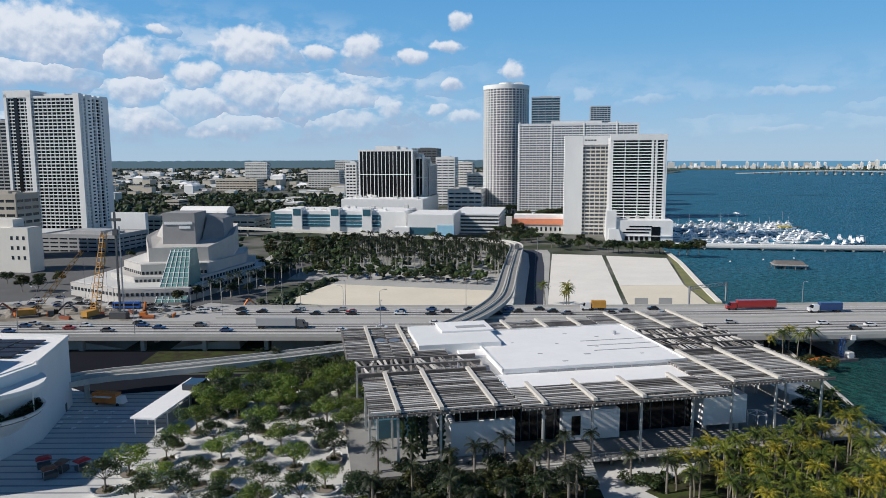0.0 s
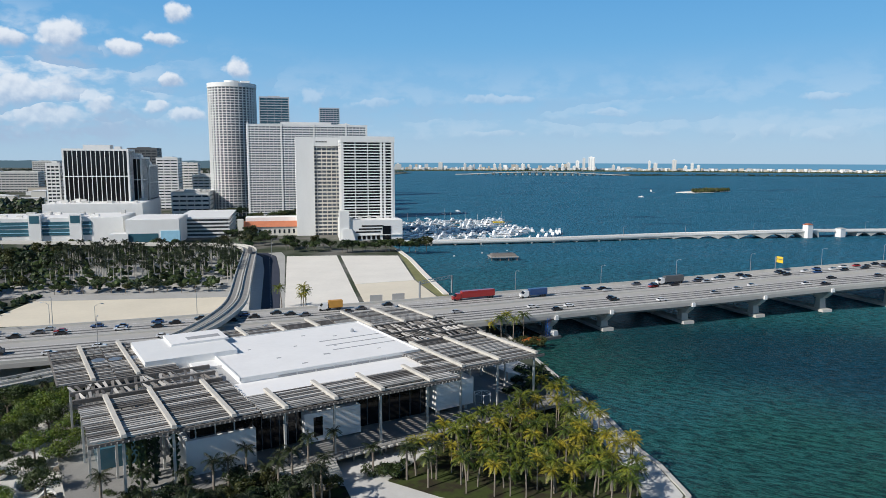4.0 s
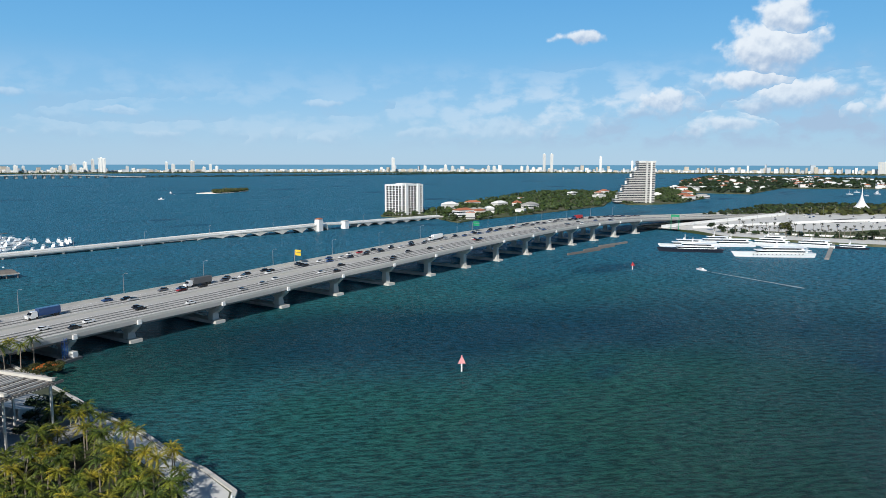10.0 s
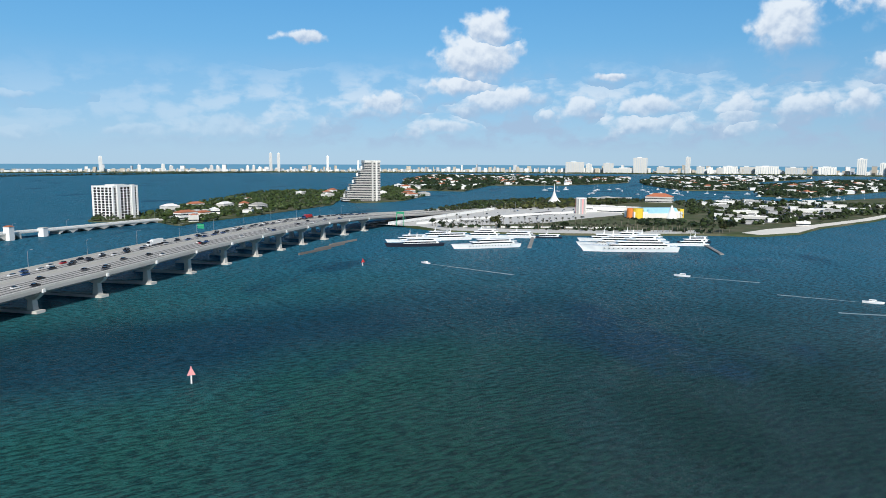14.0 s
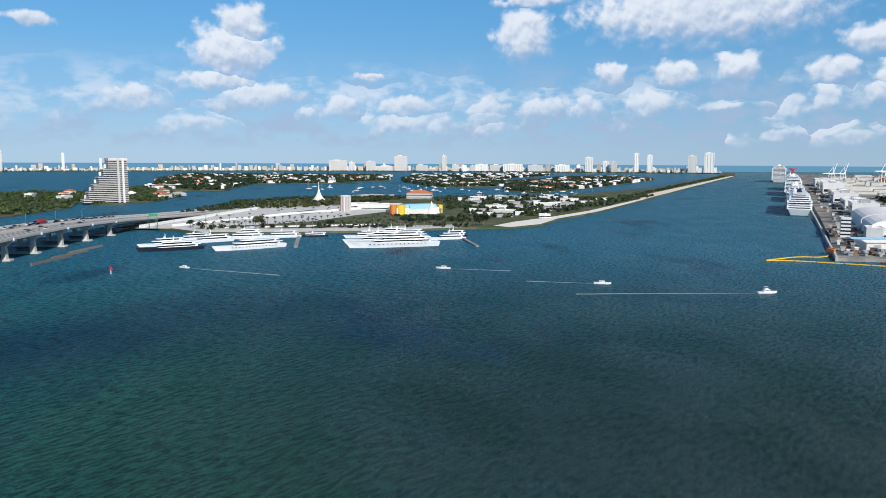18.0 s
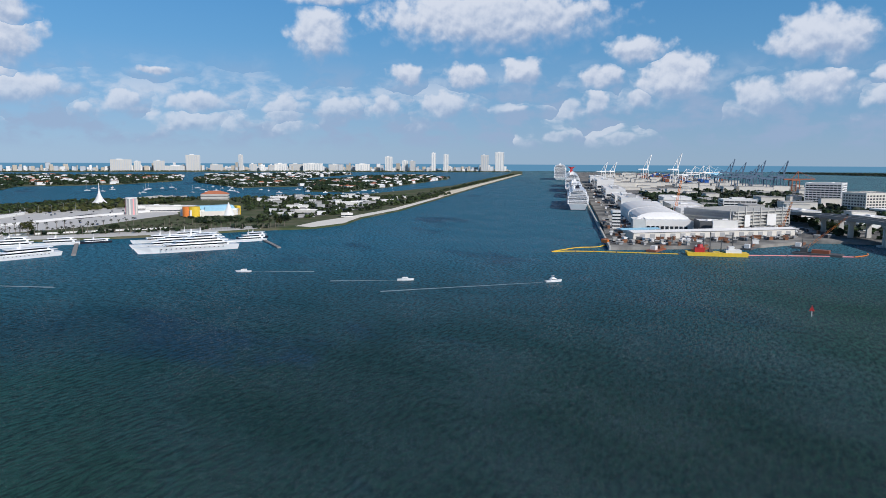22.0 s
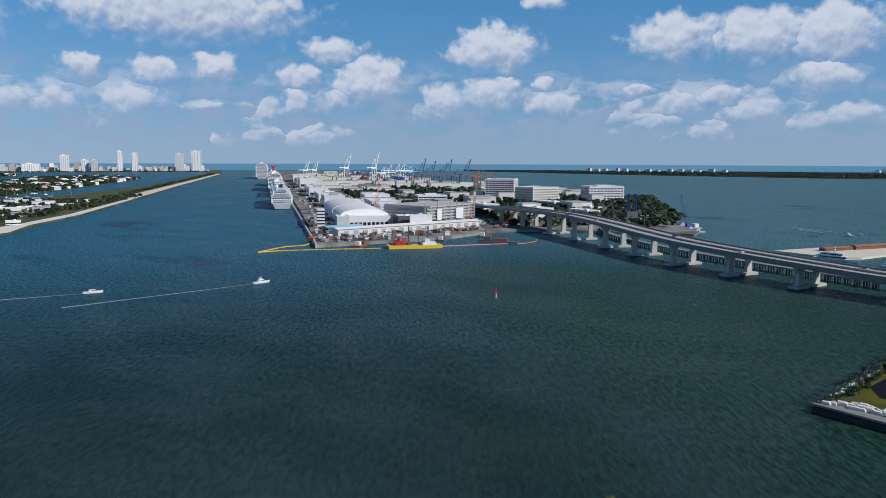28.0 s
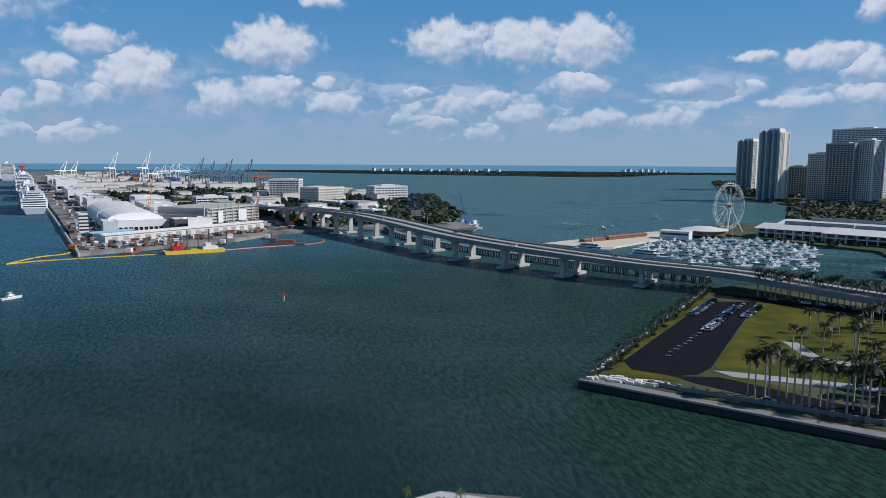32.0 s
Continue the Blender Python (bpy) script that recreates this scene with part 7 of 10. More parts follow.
for k in range(22):
    tree(BIG, 84 + k * 4.6 + rng.uniform(-1.5, 1.5), 512 - k * 1.2 + rng.uniform(-5, 9) + (30 if k < 8 else 0) * rng.random(), scale=0.95, label="dark green tree in front of the hotel", group="hotel trees")
for x, y in scatter([(40, 560), (92, 540), (80, 650), (50, 640)], 16, 6, 47):
    tree(BIG, x, y, scale=0.9, label="dark green tree beside the church", group="hotel trees")
for x, y in scatter([(-300, 330), (-200, 350), (-190, 520), (-300, 470)], 18, 8, 48):
    tree(BIG, x, y, scale=0.75, label="dark leafy street tree", group="boulevard trees")
for x, y in scatter([(60, 700), (150, 690), (180, 780), (110, 880), (60, 860)], 24, 8, 49):
    tree(BIG, x, y, scale=1.3, label="large dark tree at the foot of towers", group="hotel trees")
clumps("street_trees", [(x, y, GROUND) for x, y in scatter([(-420, 560), (-150, 540), (60, 540), (80, 650), (-160, 660), (-420, 760)], 150, 7, 51) if not (-185 < x < 66 and 600 < y < 720)], "leaf_dark", "rows of dark street trees between buildings", 3.6, 7)
# crawler cranes on the building site
def lattice(mb, a, b, w0, w1, n):
    a, b = Vector(a), Vector(b)
    d = (b - a).normalized()
    s = d.cross(Vector((0, 0, 1)))
    s = (s if s.length > 0.05 else Vector((1, 0, 0))).normalized()
    u = s.cross(d)
    cs = [(i, j) for i in (-1, 1) for j in (-1, 1)]
    pts = [[a.lerp(b, k / n) + (s * i + u * j) * (w0 + (w1 - w0) * k / n) / 2 for i, j in cs] for k in range(n + 1)]
    r = max(0.07, w0 * 0.06)
    for i in range(4):
        mb.tube(pts[0][i], pts[-1][i], r, r, 4)
    for k in range(n):
        for i, j in ((0, 1), (2, 3), (0, 2), (1, 3)):
            mb.tube(pts[k][i], pts[k + 1][j] if k % 2 else pts[k + 1][i], r * 0.7, r * 0.7, 3)
            mb.tube(pts[k][i], pts[k][j], r * 0.7, r * 0.7, 3)
    return mb


def crane(x, y, turn_, reach, rise, mat, label, lean=None, base=GROUND, w_=1.6):
    t = thing("crane", x, y, base, turn_, label, "crane", "construction cranes")
    part("track", MB().box(-3.6, 3.6, -3.2, -1.8, 0, 1.1), "grey_dark", t)
    part("track", MB().box(-3.6, 3.6, 1.8, 3.2, 0, 1.1), "grey_dark", t)
    part("cab", MB().box(-4.5, 2.2, -1.7, 1.7, 1.2, 3.6), mat, t)
    part("boom", lattice(MB(), (1.5, 0, 2.0), (reach, 0, rise), w_, w_ * 0.6, 16), mat, t, "lattice boom")
    part("cable", MB().tube((reach, 0, rise), (reach, 0, 4), 0.06, n=4), "grey_dark", t)
    part("stay", MB().tube((-4, 0, 3.4), (reach, 0, rise), 0.06, n=4), "grey_dark", t)
    return t


crane(-150, 300, 70, 9, 36, "crane_paint", "yellow-orange crawler crane with an upright lattice boom", w_=2.8)
crane(-178, 302, 20, 22, 28, "crane_paint", "orange and red crawler crane with a leaning boom", w_=2.0)
rig = thing("piling_rig", -137, 298, GROUND, 0, "tall black piling rig on the building site", "rig")
part("mast", MB().box(-0.35, 0.35, -0.35, 0.35, 0, 46), "grey_dark", rig)
part("base", MB().box(-4, 3, -2, 2, 0, 3), "grey_dark", rig)
part("head", MB().box(-1.6, 2.4, -0.5, 0.5, 42, 43.2).box(-1.0, 1.2, -0.8, 0.8, 36, 38.4), "grey_dark", rig)
part("leader", MB().box(1.4, 1.8, -0.3, 0.3, 0, 40), "steel", rig)
for k in range(16):
    car(-215 + k * 6.2 + rng.uniform(-2, 2), 322 + rng.uniform(-3, 3) * 2, GROUND + 0.14, rng.choice((0, 180, 90)), PAINTS[rng.randrange(9)], "parked beside the building site", "cars at the site")
for k in range(9):
    b_ = thing("material_stack", -205 + k * 11 + rng.uniform(-3, 3), 300 + rng.uniform(-5, 9), GROUND + 0.13, rng.uniform(0, 180), "stack of building materials on the site", "stack", "site materials")
    for j in range(3):
        part("bundle", MB().box(-2.5, 2.5, -1 + j * 0.7, -0.5 + j * 0.7, 0, rng.uniform(0.5, 1.6)), rng.choice(("rust", "grey_dark", "orange", "concrete_dark")), b_)
for x, y in scatter([(-205, 332), (-128, 312), (-60, 300), (-60, 306), (-120, 322), (-190, 345)], 30, 5.0, 58):
    car(x, y, GROUND + 0.14, rng.choice((0, 180, 30, 172)) + rng.uniform(-8, 8), PAINTS[rng.randrange(9)], "on the side road by the hall", "cars on the side road")
for k in range(18):
    car(-50 + k * 4.6 + rng.uniform(-0.6, 0.6), 402 - k * 1.1 + 8 * (k % 2), GROUND + 0.1, 80, PAINTS[rng.randrange(9)], "parked under the park trees", "cars under the trees")
bus = thing("bus", -143, 318, GROUND + 0.1, 4, "blue and white city bus in the side road", "bus")
part("body", MB().taper(-6, 6, -1.25, 1.25, 0.5, 3.1, 0.1, 0.1, 0.08, 0.08), "blue", bus)
part("window_band", MB().box(-5.6, 5.7, -1.28, 1.28, 1.6, 2.5), "glass_black", bus)
for a in (-3.8, 3.9):
    for b in (-1.15, 1.15):
        part("wheel", MB().tube((a, b - 0.14, 0.48), (a, b + 0.14, 0.48), 0.48, n=10), "tyre", bus)

# ---- the bay to the east ----
rng = random.Random(61)


def at(az, d):
    return -d * math.sin(radians(az)), d * math.cos(radians(az))


# boats
def hull_mesh(l, w_, h_, name="hull", mat="hull"):
    mb = MB()
    ring_ = [(-0.5, 0.42), (-0.2, 0.5), (0.15, 0.47), (0.36, 0.28), (0.5, 0.02)]
    top = [(x * l, y * w_) for x, y in ring_] + [(x * l, -y * w_) for x, y in ring_[::-1]]
    bot = [(x * l * 0.93 - 0.02 * l, y * w_ * 0.72) for x, y in ring_] + [(x * l * 0.93 - 0.02 * l, -y * w_ * 0.72) for x, y in ring_[::-1]]
    n = len(top)
    sheer = [h_ * (0.82 + 0.45 * max(0, x / l + 0.1)) for x, y in top]
    mb.verts([(x, y, -0.4) for x, y in bot] + [(x, y, z) for (x, y), z in zip(top, sheer)],
             [tuple(range(n)), tuple(range(2 * n - 1, n - 1, -1))] + [(i, n + i, n + (i + 1) % n, (i + 1) % n) for i in range(n)])
    return mb.mesh(name, mat)


def boat_kit(l, kind):
    w_, h_ = l * 0.27, l * 0.11
    parts_ = [("hull", hull_mesh(l, w_, h_))]
    if kind == "sail":
        parts_ += [("cabin", MB().taper(-l * 0.15, l * 0.2, -w_ * 0.28, w_ * 0.28, h_ * 0.8, h_ * 1.3, 0.1, 0.5, 0.1, 0.1).mesh("cabin", "hull")),
                   ("mast", MB().tube((l * 0.05, 0, h_), (l * 0.05, 0, l * 1.25), 0.09, 0.06, 5).tube((l * 0.05, 0, h_ * 2), (-l * 0.38, 0, h_ * 2), 0.07, n=5).mesh("mast", "white"))]
    else:
        cab = MB().taper(-l * 0.22, l * 0.2, -w_ * 0.36, w_ * 0.36, h_ * 0.8, h_ * 1.75, l * 0.02, l * 0.09, w_ * 0.05, w_ * 0.05)
        parts_ += [("cabin", cab.mesh("cabin", "hull")), ("window_band", MB().taper(-l * 0.2, l * 0.185, -w_ * 0.365, w_ * 0.365, h_ * 1.22, h_ * 1.42, l * 0.01, l * 0.045, w_ * 0.02, w_ * 0.02).mesh("window_band", "glass_black"))]
        if kind == "fly":
            cab.taper(-l * 0.16, l * 0.06, -w_ * 0.3, w_ * 0.3, h_ * 1.75, h_ * 2.3, l * 0.02, l * 0.05, 0.1, 0.1).box(-l * 0.14, l * 0.02, -w_ * 0.28, w_ * 0.28, h_ * 2.9, h_ * 3.0).tube((-l * 0.12, w_ * 0.2, h_ * 2.2), (-l * 0.12, w_ * 0.2, h_ * 2.95), 0.06, n=4).tube((-l * 0.12, -w_ * 0.2, h_ * 2.2), (-l * 0.12, -w_ * 0.2, h_ * 2.95), 0.06, n=4)
            parts_[1] = ("cabin", cab.mesh("cabin", "hull"))
    return parts_


BOATS = [boat_kit(9, "open"), boat_kit(12, "fly"), boat_kit(15, "fly"), boat_kit(11, "open"), boat_kit(12, "sail"), boat_kit(20, "fly")]


def boat(x, y, turn_, k, label="white motor boat moored in the marina", group="marina boats", scale=1.0):
    t = tagged(new("boat", BOATS[k][0][1]), label, "boat", group)
    t.matrix_world = pose(x, y, 0, 0, 0, turn_) @ Matrix.Diagonal((scale, scale, scale, 1))
    for nm, me in BOATS[k][1:]:
        part(nm, me, None, t)
    return t


def boat_raft(label, spots, turns, kinds, low, high, seed):
    """Boats too far to tell apart, joined: hulls with their cabins, and window bands."""
    r = random.Random(seed)
    hulls, bands = MB(), MB()
    for x, y in spots:
        k, sc = r.choice(kinds), r.uniform(low, high)
        m = pose(x, y, 0, 0, 0, r.choice(turns) + r.uniform(-12, 12)) @ Matrix.Scale(sc, 4)
        for nm, me in BOATS[k]:
            (bands if nm == "window_band" else hulls).verts([m @ v.co for v in me.vertices], [tuple(f.vertices) for f in me.polygons])
    t = thing("moored_boats", 0, 0, 0, 0, label, "boats", kind="stuff")
    tagged(part("hulls", hulls, "hull", t), kind="stuff")
    tagged(part("window_bands", bands, "glass_black", t), kind="stuff")


def wake(x, y, turn_, length, width):
    mb = MB()
    n = 14
    r = random.Random(int(x * 7 + y))
    lf = [(-k * length / n, (0.3 + width * (k / n) ** 0.6) * r.uniform(0.6, 1.2) * 0.5, 0.05) for k in range(n + 1)]
    rt = [(-k * length / n, -(0.3 + width * (k / n) ** 0.6) * r.uniform(0.6, 1.2) * 0.5, 0.05) for k in range(n + 1)]
    mb.strip(lf, rt)
    ob = solid("wake", mb, "foam", "thin white foam wake behind a boat", "wake", kind="stuff")
    ob.matrix_world = pose(x, y, 0, 0, 0, turn_)


for x, y, a, k, l_ in ((475, 89, 58, 0, 70), (449, -77, 69, 3, 40), (379, -158, -111, 3, 40), (339, -235, -97, 1, 100), (394, -671, -104, 1, 60), (142, -754, 140, 1, 70), (137, -777, 150, 0, 80), (107, -911, 0, 2, 50), (-38, -1333, 180, 2, 90), (840, 1100, 130, 1, 130), (1010, 1290, 60, 2, 60)):
    boat(x, y, a, k, "white motor boat under way on the bay", "boats under way", 0.9)
    c, s_ = math.cos(radians(a)), math.sin(radians(a))
    wake(x - c * 4, y - s_ * 4, a, l_, 2.6)
boat(-80, -1321, 0, 5, "white ferry boat on the far water", "boats under way", 1.5)
for x, y in ((330, 830), (360, 845), (372, 880), (290, 780), (300, 960)):
    boat(x, y, rng.uniform(0, 360), 0, "small white boat at anchor", "anchored boats")

# northern marina
DOCK = [(186, 556), (290, 545), (338, 590), (345, 680), (372, 700), (360, 740), (250, 762), (205, 640)]
for j, (y0, x0, x1) in enumerate(((560, 196, 270), (585, 200, 300), (612, 204, 322), (640, 208, 335), (668, 214, 340), (698, 220, 365), (728, 236, 362))):
    dk = setting("trim_dock", MB().box(x0, x1, y0 + 8.6, y0 + 10.4, -0.6, 0.6), "timber", "floating timber dock", "dock")
berths = scatter([(196, 560), (288, 556), (330, 600), (345, 690), (366, 735), (240, 745), (206, 640)], 190, 6.6, 62)
boat_raft("white boats crowded at the far docks of the marina", berths[70:], (10, 190), (0, 1, 3, 1, 2, 4, 2), 0.75, 1.15, 65)
for x, y in berths[:70]:
    boat(x, y, rng.choice((10, 190)) + rng.uniform(-25, 25), rng.choice((0, 1, 3, 1, 2, 4, 2)), scale=rng.uniform(0.75, 1.15))
for k in range(11):
    a = k / 10
    boat(300 + 52 * math.sin(a * 2.4), 545 + 62 * a, 20 + 60 * a, rng.choice((1, 2, 2)), "white motor yacht on the outer dock", "outer dock boats")
boat(318, 668, 4, 5, "long white yacht with a yellow awning", "marina boats", 1.2)
solid("awning", MB().box(322, 334, 664, 671, 4, 5), "yellow", "yellow canvas awning over the dock", "awning")
# old causeway with low arches
VEN = smooth_line([(175, 545, 2.6), (307, 522, 3.0), (423, 511, 3.5), (480, 492, 4.9), (532, 478, 5.9), (550, 476, 5.9), (600, 470, 4.8), (720, 452, 3.4), (765, 446, 2.6), (880, 470, 2.4)], 9)
ven = thing("arched_bridge", 0, 0, 0, 0, "long low white arched causeway bridge with a drawbridge house", "bridge")
part("deck", deck_mesh(VEN, 6.5, 6.5, 0.9), "concrete", ven)
for off in (-6.3, 6.3):
    part("parapet", wall_along(VEN, off, 0.4, 0.9), "white", ven)
for p_, q_ in zip(VEN[2:-4:2], VEN[4:-2:2]):
    if p_.x > 740 or 552 < p_.x < 575:
        continue
    d_ = (q_ - p_)
    l_ = d_.length
    mb = MB()
    prof = [(0, -0.5)] + [(0.9 + (l_ - 1.8) * k / 6, (p_.z - 1.5) * (0.1 + 0.9 * math.sin(math.pi * k / 6)) if p_.z > 3.4 else 1.2) for k in range(7)] + [(l_, -0.5), (l_, p_.z - 0.7), (0, p_.z - 0.7)]
    n_ = len(prof)
    mb.verts([(x_, -6.0, z_) for x_, z_ in prof] + [(x_, 6.0, z_) for x_, z_ in prof], [tuple(range(n_)), tuple(range(2 * n_ - 1, n_ - 1, -1))] + [(i, n_ + i, n_ + (i + 1) % n_, (i + 1) % n_) for i in range(n_)])
    part("arch", mb, "concrete", ven).matrix_basis = pose(p_.x, p_.y, 0, 0, 0, math.degrees(math.atan2(d_.y, d_.x)))
for x, y in ((543, 470), (578, 465)):
    b_ = part("bridge_house", MB().box(x - 3, x + 3, y - 3, y + 3, -0.5, 12 if x < 560 else 8), "white", ven)
    part("house_roof", MB().taper(x - 3.4, x + 3.4, y - 3.4, y + 3.4, 12 if x < 560 else 8, 13.2 if x < 560 else 8.6, 2, 2, 2, 2), "roof_red" if x < 560 else "concrete", b_)
for x in range(320, 760, 60):
    p_, hd, _ = on_road(x, 6.0, VEN)
    street_lamp(p_.x, p_.y, p_.z, hd - 90, 7, group="lamps on the old causeway")
hut = thing("stilt_platform", 221, 441, 0, -14, "grey timber platform standing on piles in the water", "platform")
part("deck", MB().box(-10, 10, -6, 6, 2.4, 3.0), "timber_pale", hut)
part("roof", MB().taper(-9, 9, -5, 5, 3.0, 4.6, 1, 1, 1.5, 1.5), "timber", hut)
for a in (-9, -3, 3, 9):
    for b in (-5, 5):
        part("pile", MB().tube((a, b, -1.5), (a, b, 2.5), 0.35, n=7), "timber", hut)


def channel_marker(x, y, h_, color, label):
    t = thing("channel_marker", x, y, 0, -50 if y > 0 else -140, label, "marker", "channel markers")
    part("pile", MB().tube((0, 0, -2), (0, 0, h_ * 0.55), 0.28, 0.25, 8), "white", t)
    part("post", MB().tube((0, 0, h_ * 0.5), (0, 0, h_), 0.12, n=6), color, t)
    part("board", MB().verts([(-1.3, -0.35, h_ * 0.55), (1.3, -0.35, h_ * 0.55), (0, -0.35, h_ * 1.08), (-1.3, -0.15, h_ * 0.55), (1.3, -0.15, h_ * 0.55), (0, -0.15, h_ * 1.08)], [(0, 1, 2), (5, 4, 3), (0, 3, 4, 1), (1, 4, 5, 2), (2, 5, 3, 0)]), color, t)
    part("lamp", MB().tube((0, 0, h_), (0, 0, h_ + 0.5), 0.2, 0.15, 8), color, t)


channel_marker(200.6, 112.6, 5.2, "pink", "red and white channel marker on a pile")
channel_marker(455, 128, 4.6, "red", "small red channel marker on a pile")
channel_marker(212.6, -289.5, 4.6, "red", "red and white channel marker in the bay")
for x, y in ((196, 470), (222, 478), (246, 484)):
    solid("mooring_buoy", MB().tube((x, y, -0.3), (x, y, 0.7), 0.7, 0.4, 8), "white", "small white mooring buoy", "buoy", "mooring buoys")
# work boats under the bridge
wk = thing("work_barge", 132, 236, 0, 10, "small orange and dark work barge with a blue crane leg", "barge")
part("deck", MB().box(-4, 3, -2.5, 2.5, -0.4, 0.9), "orange", wk)
part("deck", MB().box(5, 12, -2.5, 2.5, -0.4, 1.0), "grey_dark", wk)
part("leg", lattice(MB(), (7, 0, 0.9), (7, 0, 8.5), 1.2, 1.2, 6), "blue", wk)
part("cabin", MB().box(9, 11, -1.5, 1, 1.0, 3.0), "white", wk)

# residential islands
it = tower(767, 518, 38, 28, 39, GRID, 12, 7, 5, "white apartment tower at the tip of an island", "white", "glass_black", 0.24, 0.9, 1.2, base=1.5, corner=2, faces_d=(1,), roof=2.5)
for a in (-14, 9):
    part("wall_strip", MB().box(a, a + 5, -16.2, -13, 0, 39.5), "white", it)
st = thing("stepped_tower", 1190, 318, 1.5, -62, "grey stepped residential tower with terraces", "building")
for k in range(23):
    w_ = 14 + (21 - k) // 4 * 7.5 if k < 18 else 14
    part("storey", MB().box(-w_, 12, -12, 12, k * 2.9, k * 2.9 + 1.5), "glass", st)
    part("terrace", MB().box(-w_ - 0.9, 13.0, -12.9, 12.9, k * 2.9 + 1.5, k * 2.9 + 2.9), "stone", st)
for k in range(5):
    w_ = 14 + (21 - k * 4) // 4 * 7.5
    part("stair_block", MB().box(-w_, -w_ + 3, -13.4, -11, k * 11.6 + 8, k * 11.6 + 13.5), "white_each", st, "small white block at the step")
for a, b in ((-2.5, 0.5), (4.5, 7.5)):
    part("pier", MB().box(a, b, -14.2, -12.6, 0, 69), "white_each", st, "tall white wall strip")
part("parapet", MB().box(-14.5, 13.4, -13.2, 13.2, 66.7, 69.5), "white_each", st)
isl_houses = scatter(ISLE, 15, 24, 71) + scatter(ISLE_2, 12, 24, 72)
for x, y in isl_houses:
    if math.hypot(x - 767, y - 518) < 45 or math.hypot(x - 1190, y - 318) < 50:
        continue
    house(x, y, rng.uniform(16, 28), rng.uniform(10, 16), rng.choice((5, 7, 8)), rng.uniform(-40, 40), "white_each", rng.choice(("roof_red", "roof_white", "roof_red", "roof_grey")), rng.random() < 0.7, "white villa with a tiled roof on the island", "island villas", 1.5)
house(772, 432, 26, 12, 8, -18, "white", "roof_red", True, "white villa with red roof and arcade by the shore", "island villas", 1.5)
house(800, 425, 16, 10, 6, -18, "cream", "roof_red", True, "cream villa with red roof by the shore", "island villas", 1.5)
far_houses = scatter(ISLE_3, 34, 40, 73) + scatter(ISLE_4, 34, 34, 74) + scatter(ISLE_5, 36, 36, 75)
fi = (Town(), Town())
for k, (x, y) in enumerate(far_houses + scatter(ISLE_3, 130, 22, 76) + scatter(ISLE_4, 50, 22, 77) + scatter(ISLE_5, 70, 22, 78)):
    fi[k % 3 == 0].add(x, y, rng.uniform(13, 27), rng.uniform(10, 15), rng.choice((5, 6, 8)), rng.uniform(-90, 90), rng.random() < 0.5, 1.5)
fi[0].done("island_houses", "white houses among trees on far islands", "white", "roof_white")
fi[1].done("island_houses", "houses with red roofs on far islands", "white", "roof_red")
sp = [(x, y, 1.5) for x, y in scatter(ISLE, 760, 5.5, 81) if math.hypot(x - 767, y - 518) > 34] + [(x, y, 1.5) for x, y in scatter(ISLE_2, 300, 6.5, 82) if math.hypot(x - 1190, y - 318) > 40]
clumps("island_trees", sp, "leaf", "green gardens and trees of the islands", 3.6, 11)
sp = [(x, y, 1.5) for x, y in scatter(ISLE_3, 1500, 8, 83) + scatter(ISLE_4, 800, 8, 84) + scatter(ISLE_5, 900, 9, 85)]
clumps("far_island_trees", sp, "leaf_dark", "dark green trees of the far islands", 5.6, 12)
sp = [(x, y, 1.5) for x, y in scatter(ISLE_6, 900, 9, 89)]
clumps("wooded_island_trees", sp, "leaf_dark", "dark trees of the long wooded island", 5.6, 16)
wi = Town()
for x, y in scatter(ISLE_6, 90, 26, 90):
    wi.add(x, y, rng.uniform(13, 26), rng.uniform(10, 15), rng.choice((6, 8, 10)), rng.uniform(-90, 90), rng.random() < 0.4, 1.5)
wi.done("island_houses", "white houses along the long wooded island", "white", "roof_white")
clumps("islet_mangrove", [(x, y, 0.8) for x, y in scatter([(1052, 1200), (1100, 1200), (1185, 1240), (1176, 1258), (1100, 1258)], 110, 4, 86)], "leaf_olive", "dense olive mangrove on the islet", 4.4, 13)
for x, y in scatter([(1500, -330), (1560, 20), (1900, 40), (1900, -300)], 26, 30, 87) + scatter([(1380, -560), (1500, -330), (1700, -330), (1560, -600)], 16, 30, 88):
    boat(x, y, rng.uniform(0, 360), rng.choice((4, 4, 1)), "white sailing boat at anchor between islands", "anchored boats", 1.1)
for x, y in ((735, 520), (728, 510), (740, 505), (752, 498)):
    palm(DATE, x, y, 1.5, 1.0, "palm at the foot of the island tower", "island palms")

# far causeway bridge
TUT = smooth_line([(1240, 2962, 4), (1286, 2940, 5), (1420, 2865, 12), (1560, 2790, 16), (1700, 2720, 13), (1860, 2637, 5), (1920, 2610, 4)], 30)
tut = thing("far_bridge", 0, 0, 0, 0, "long pale bridge on many piers far across the bay", "bridge")
part("deck", deck_mesh(TUT, 14, 14, 2.6), "concrete", tut)
for p_ in TUT[2:-1]:
    part("pier", MB().box(p_.x - 3, p_.x + 3, p_.y - 9, p_.y + 9, -1, p_.z - 2.4), "concrete", tut)
clumps("causeway_trees", [(x, y, 1.5) for x, y in scatter(TUTTLE, 240, 14, 91)] + [(x, y, 1.8) for x, y in scatter([(560, 2440), (800, 2990), (1000, 3100), (1190, 3420), (1000, 4600), (400, 4600), (300, 2400)], 500, 22, 92)], "leaf_dark", "dark tree line along the far shore", 4.2, 14)

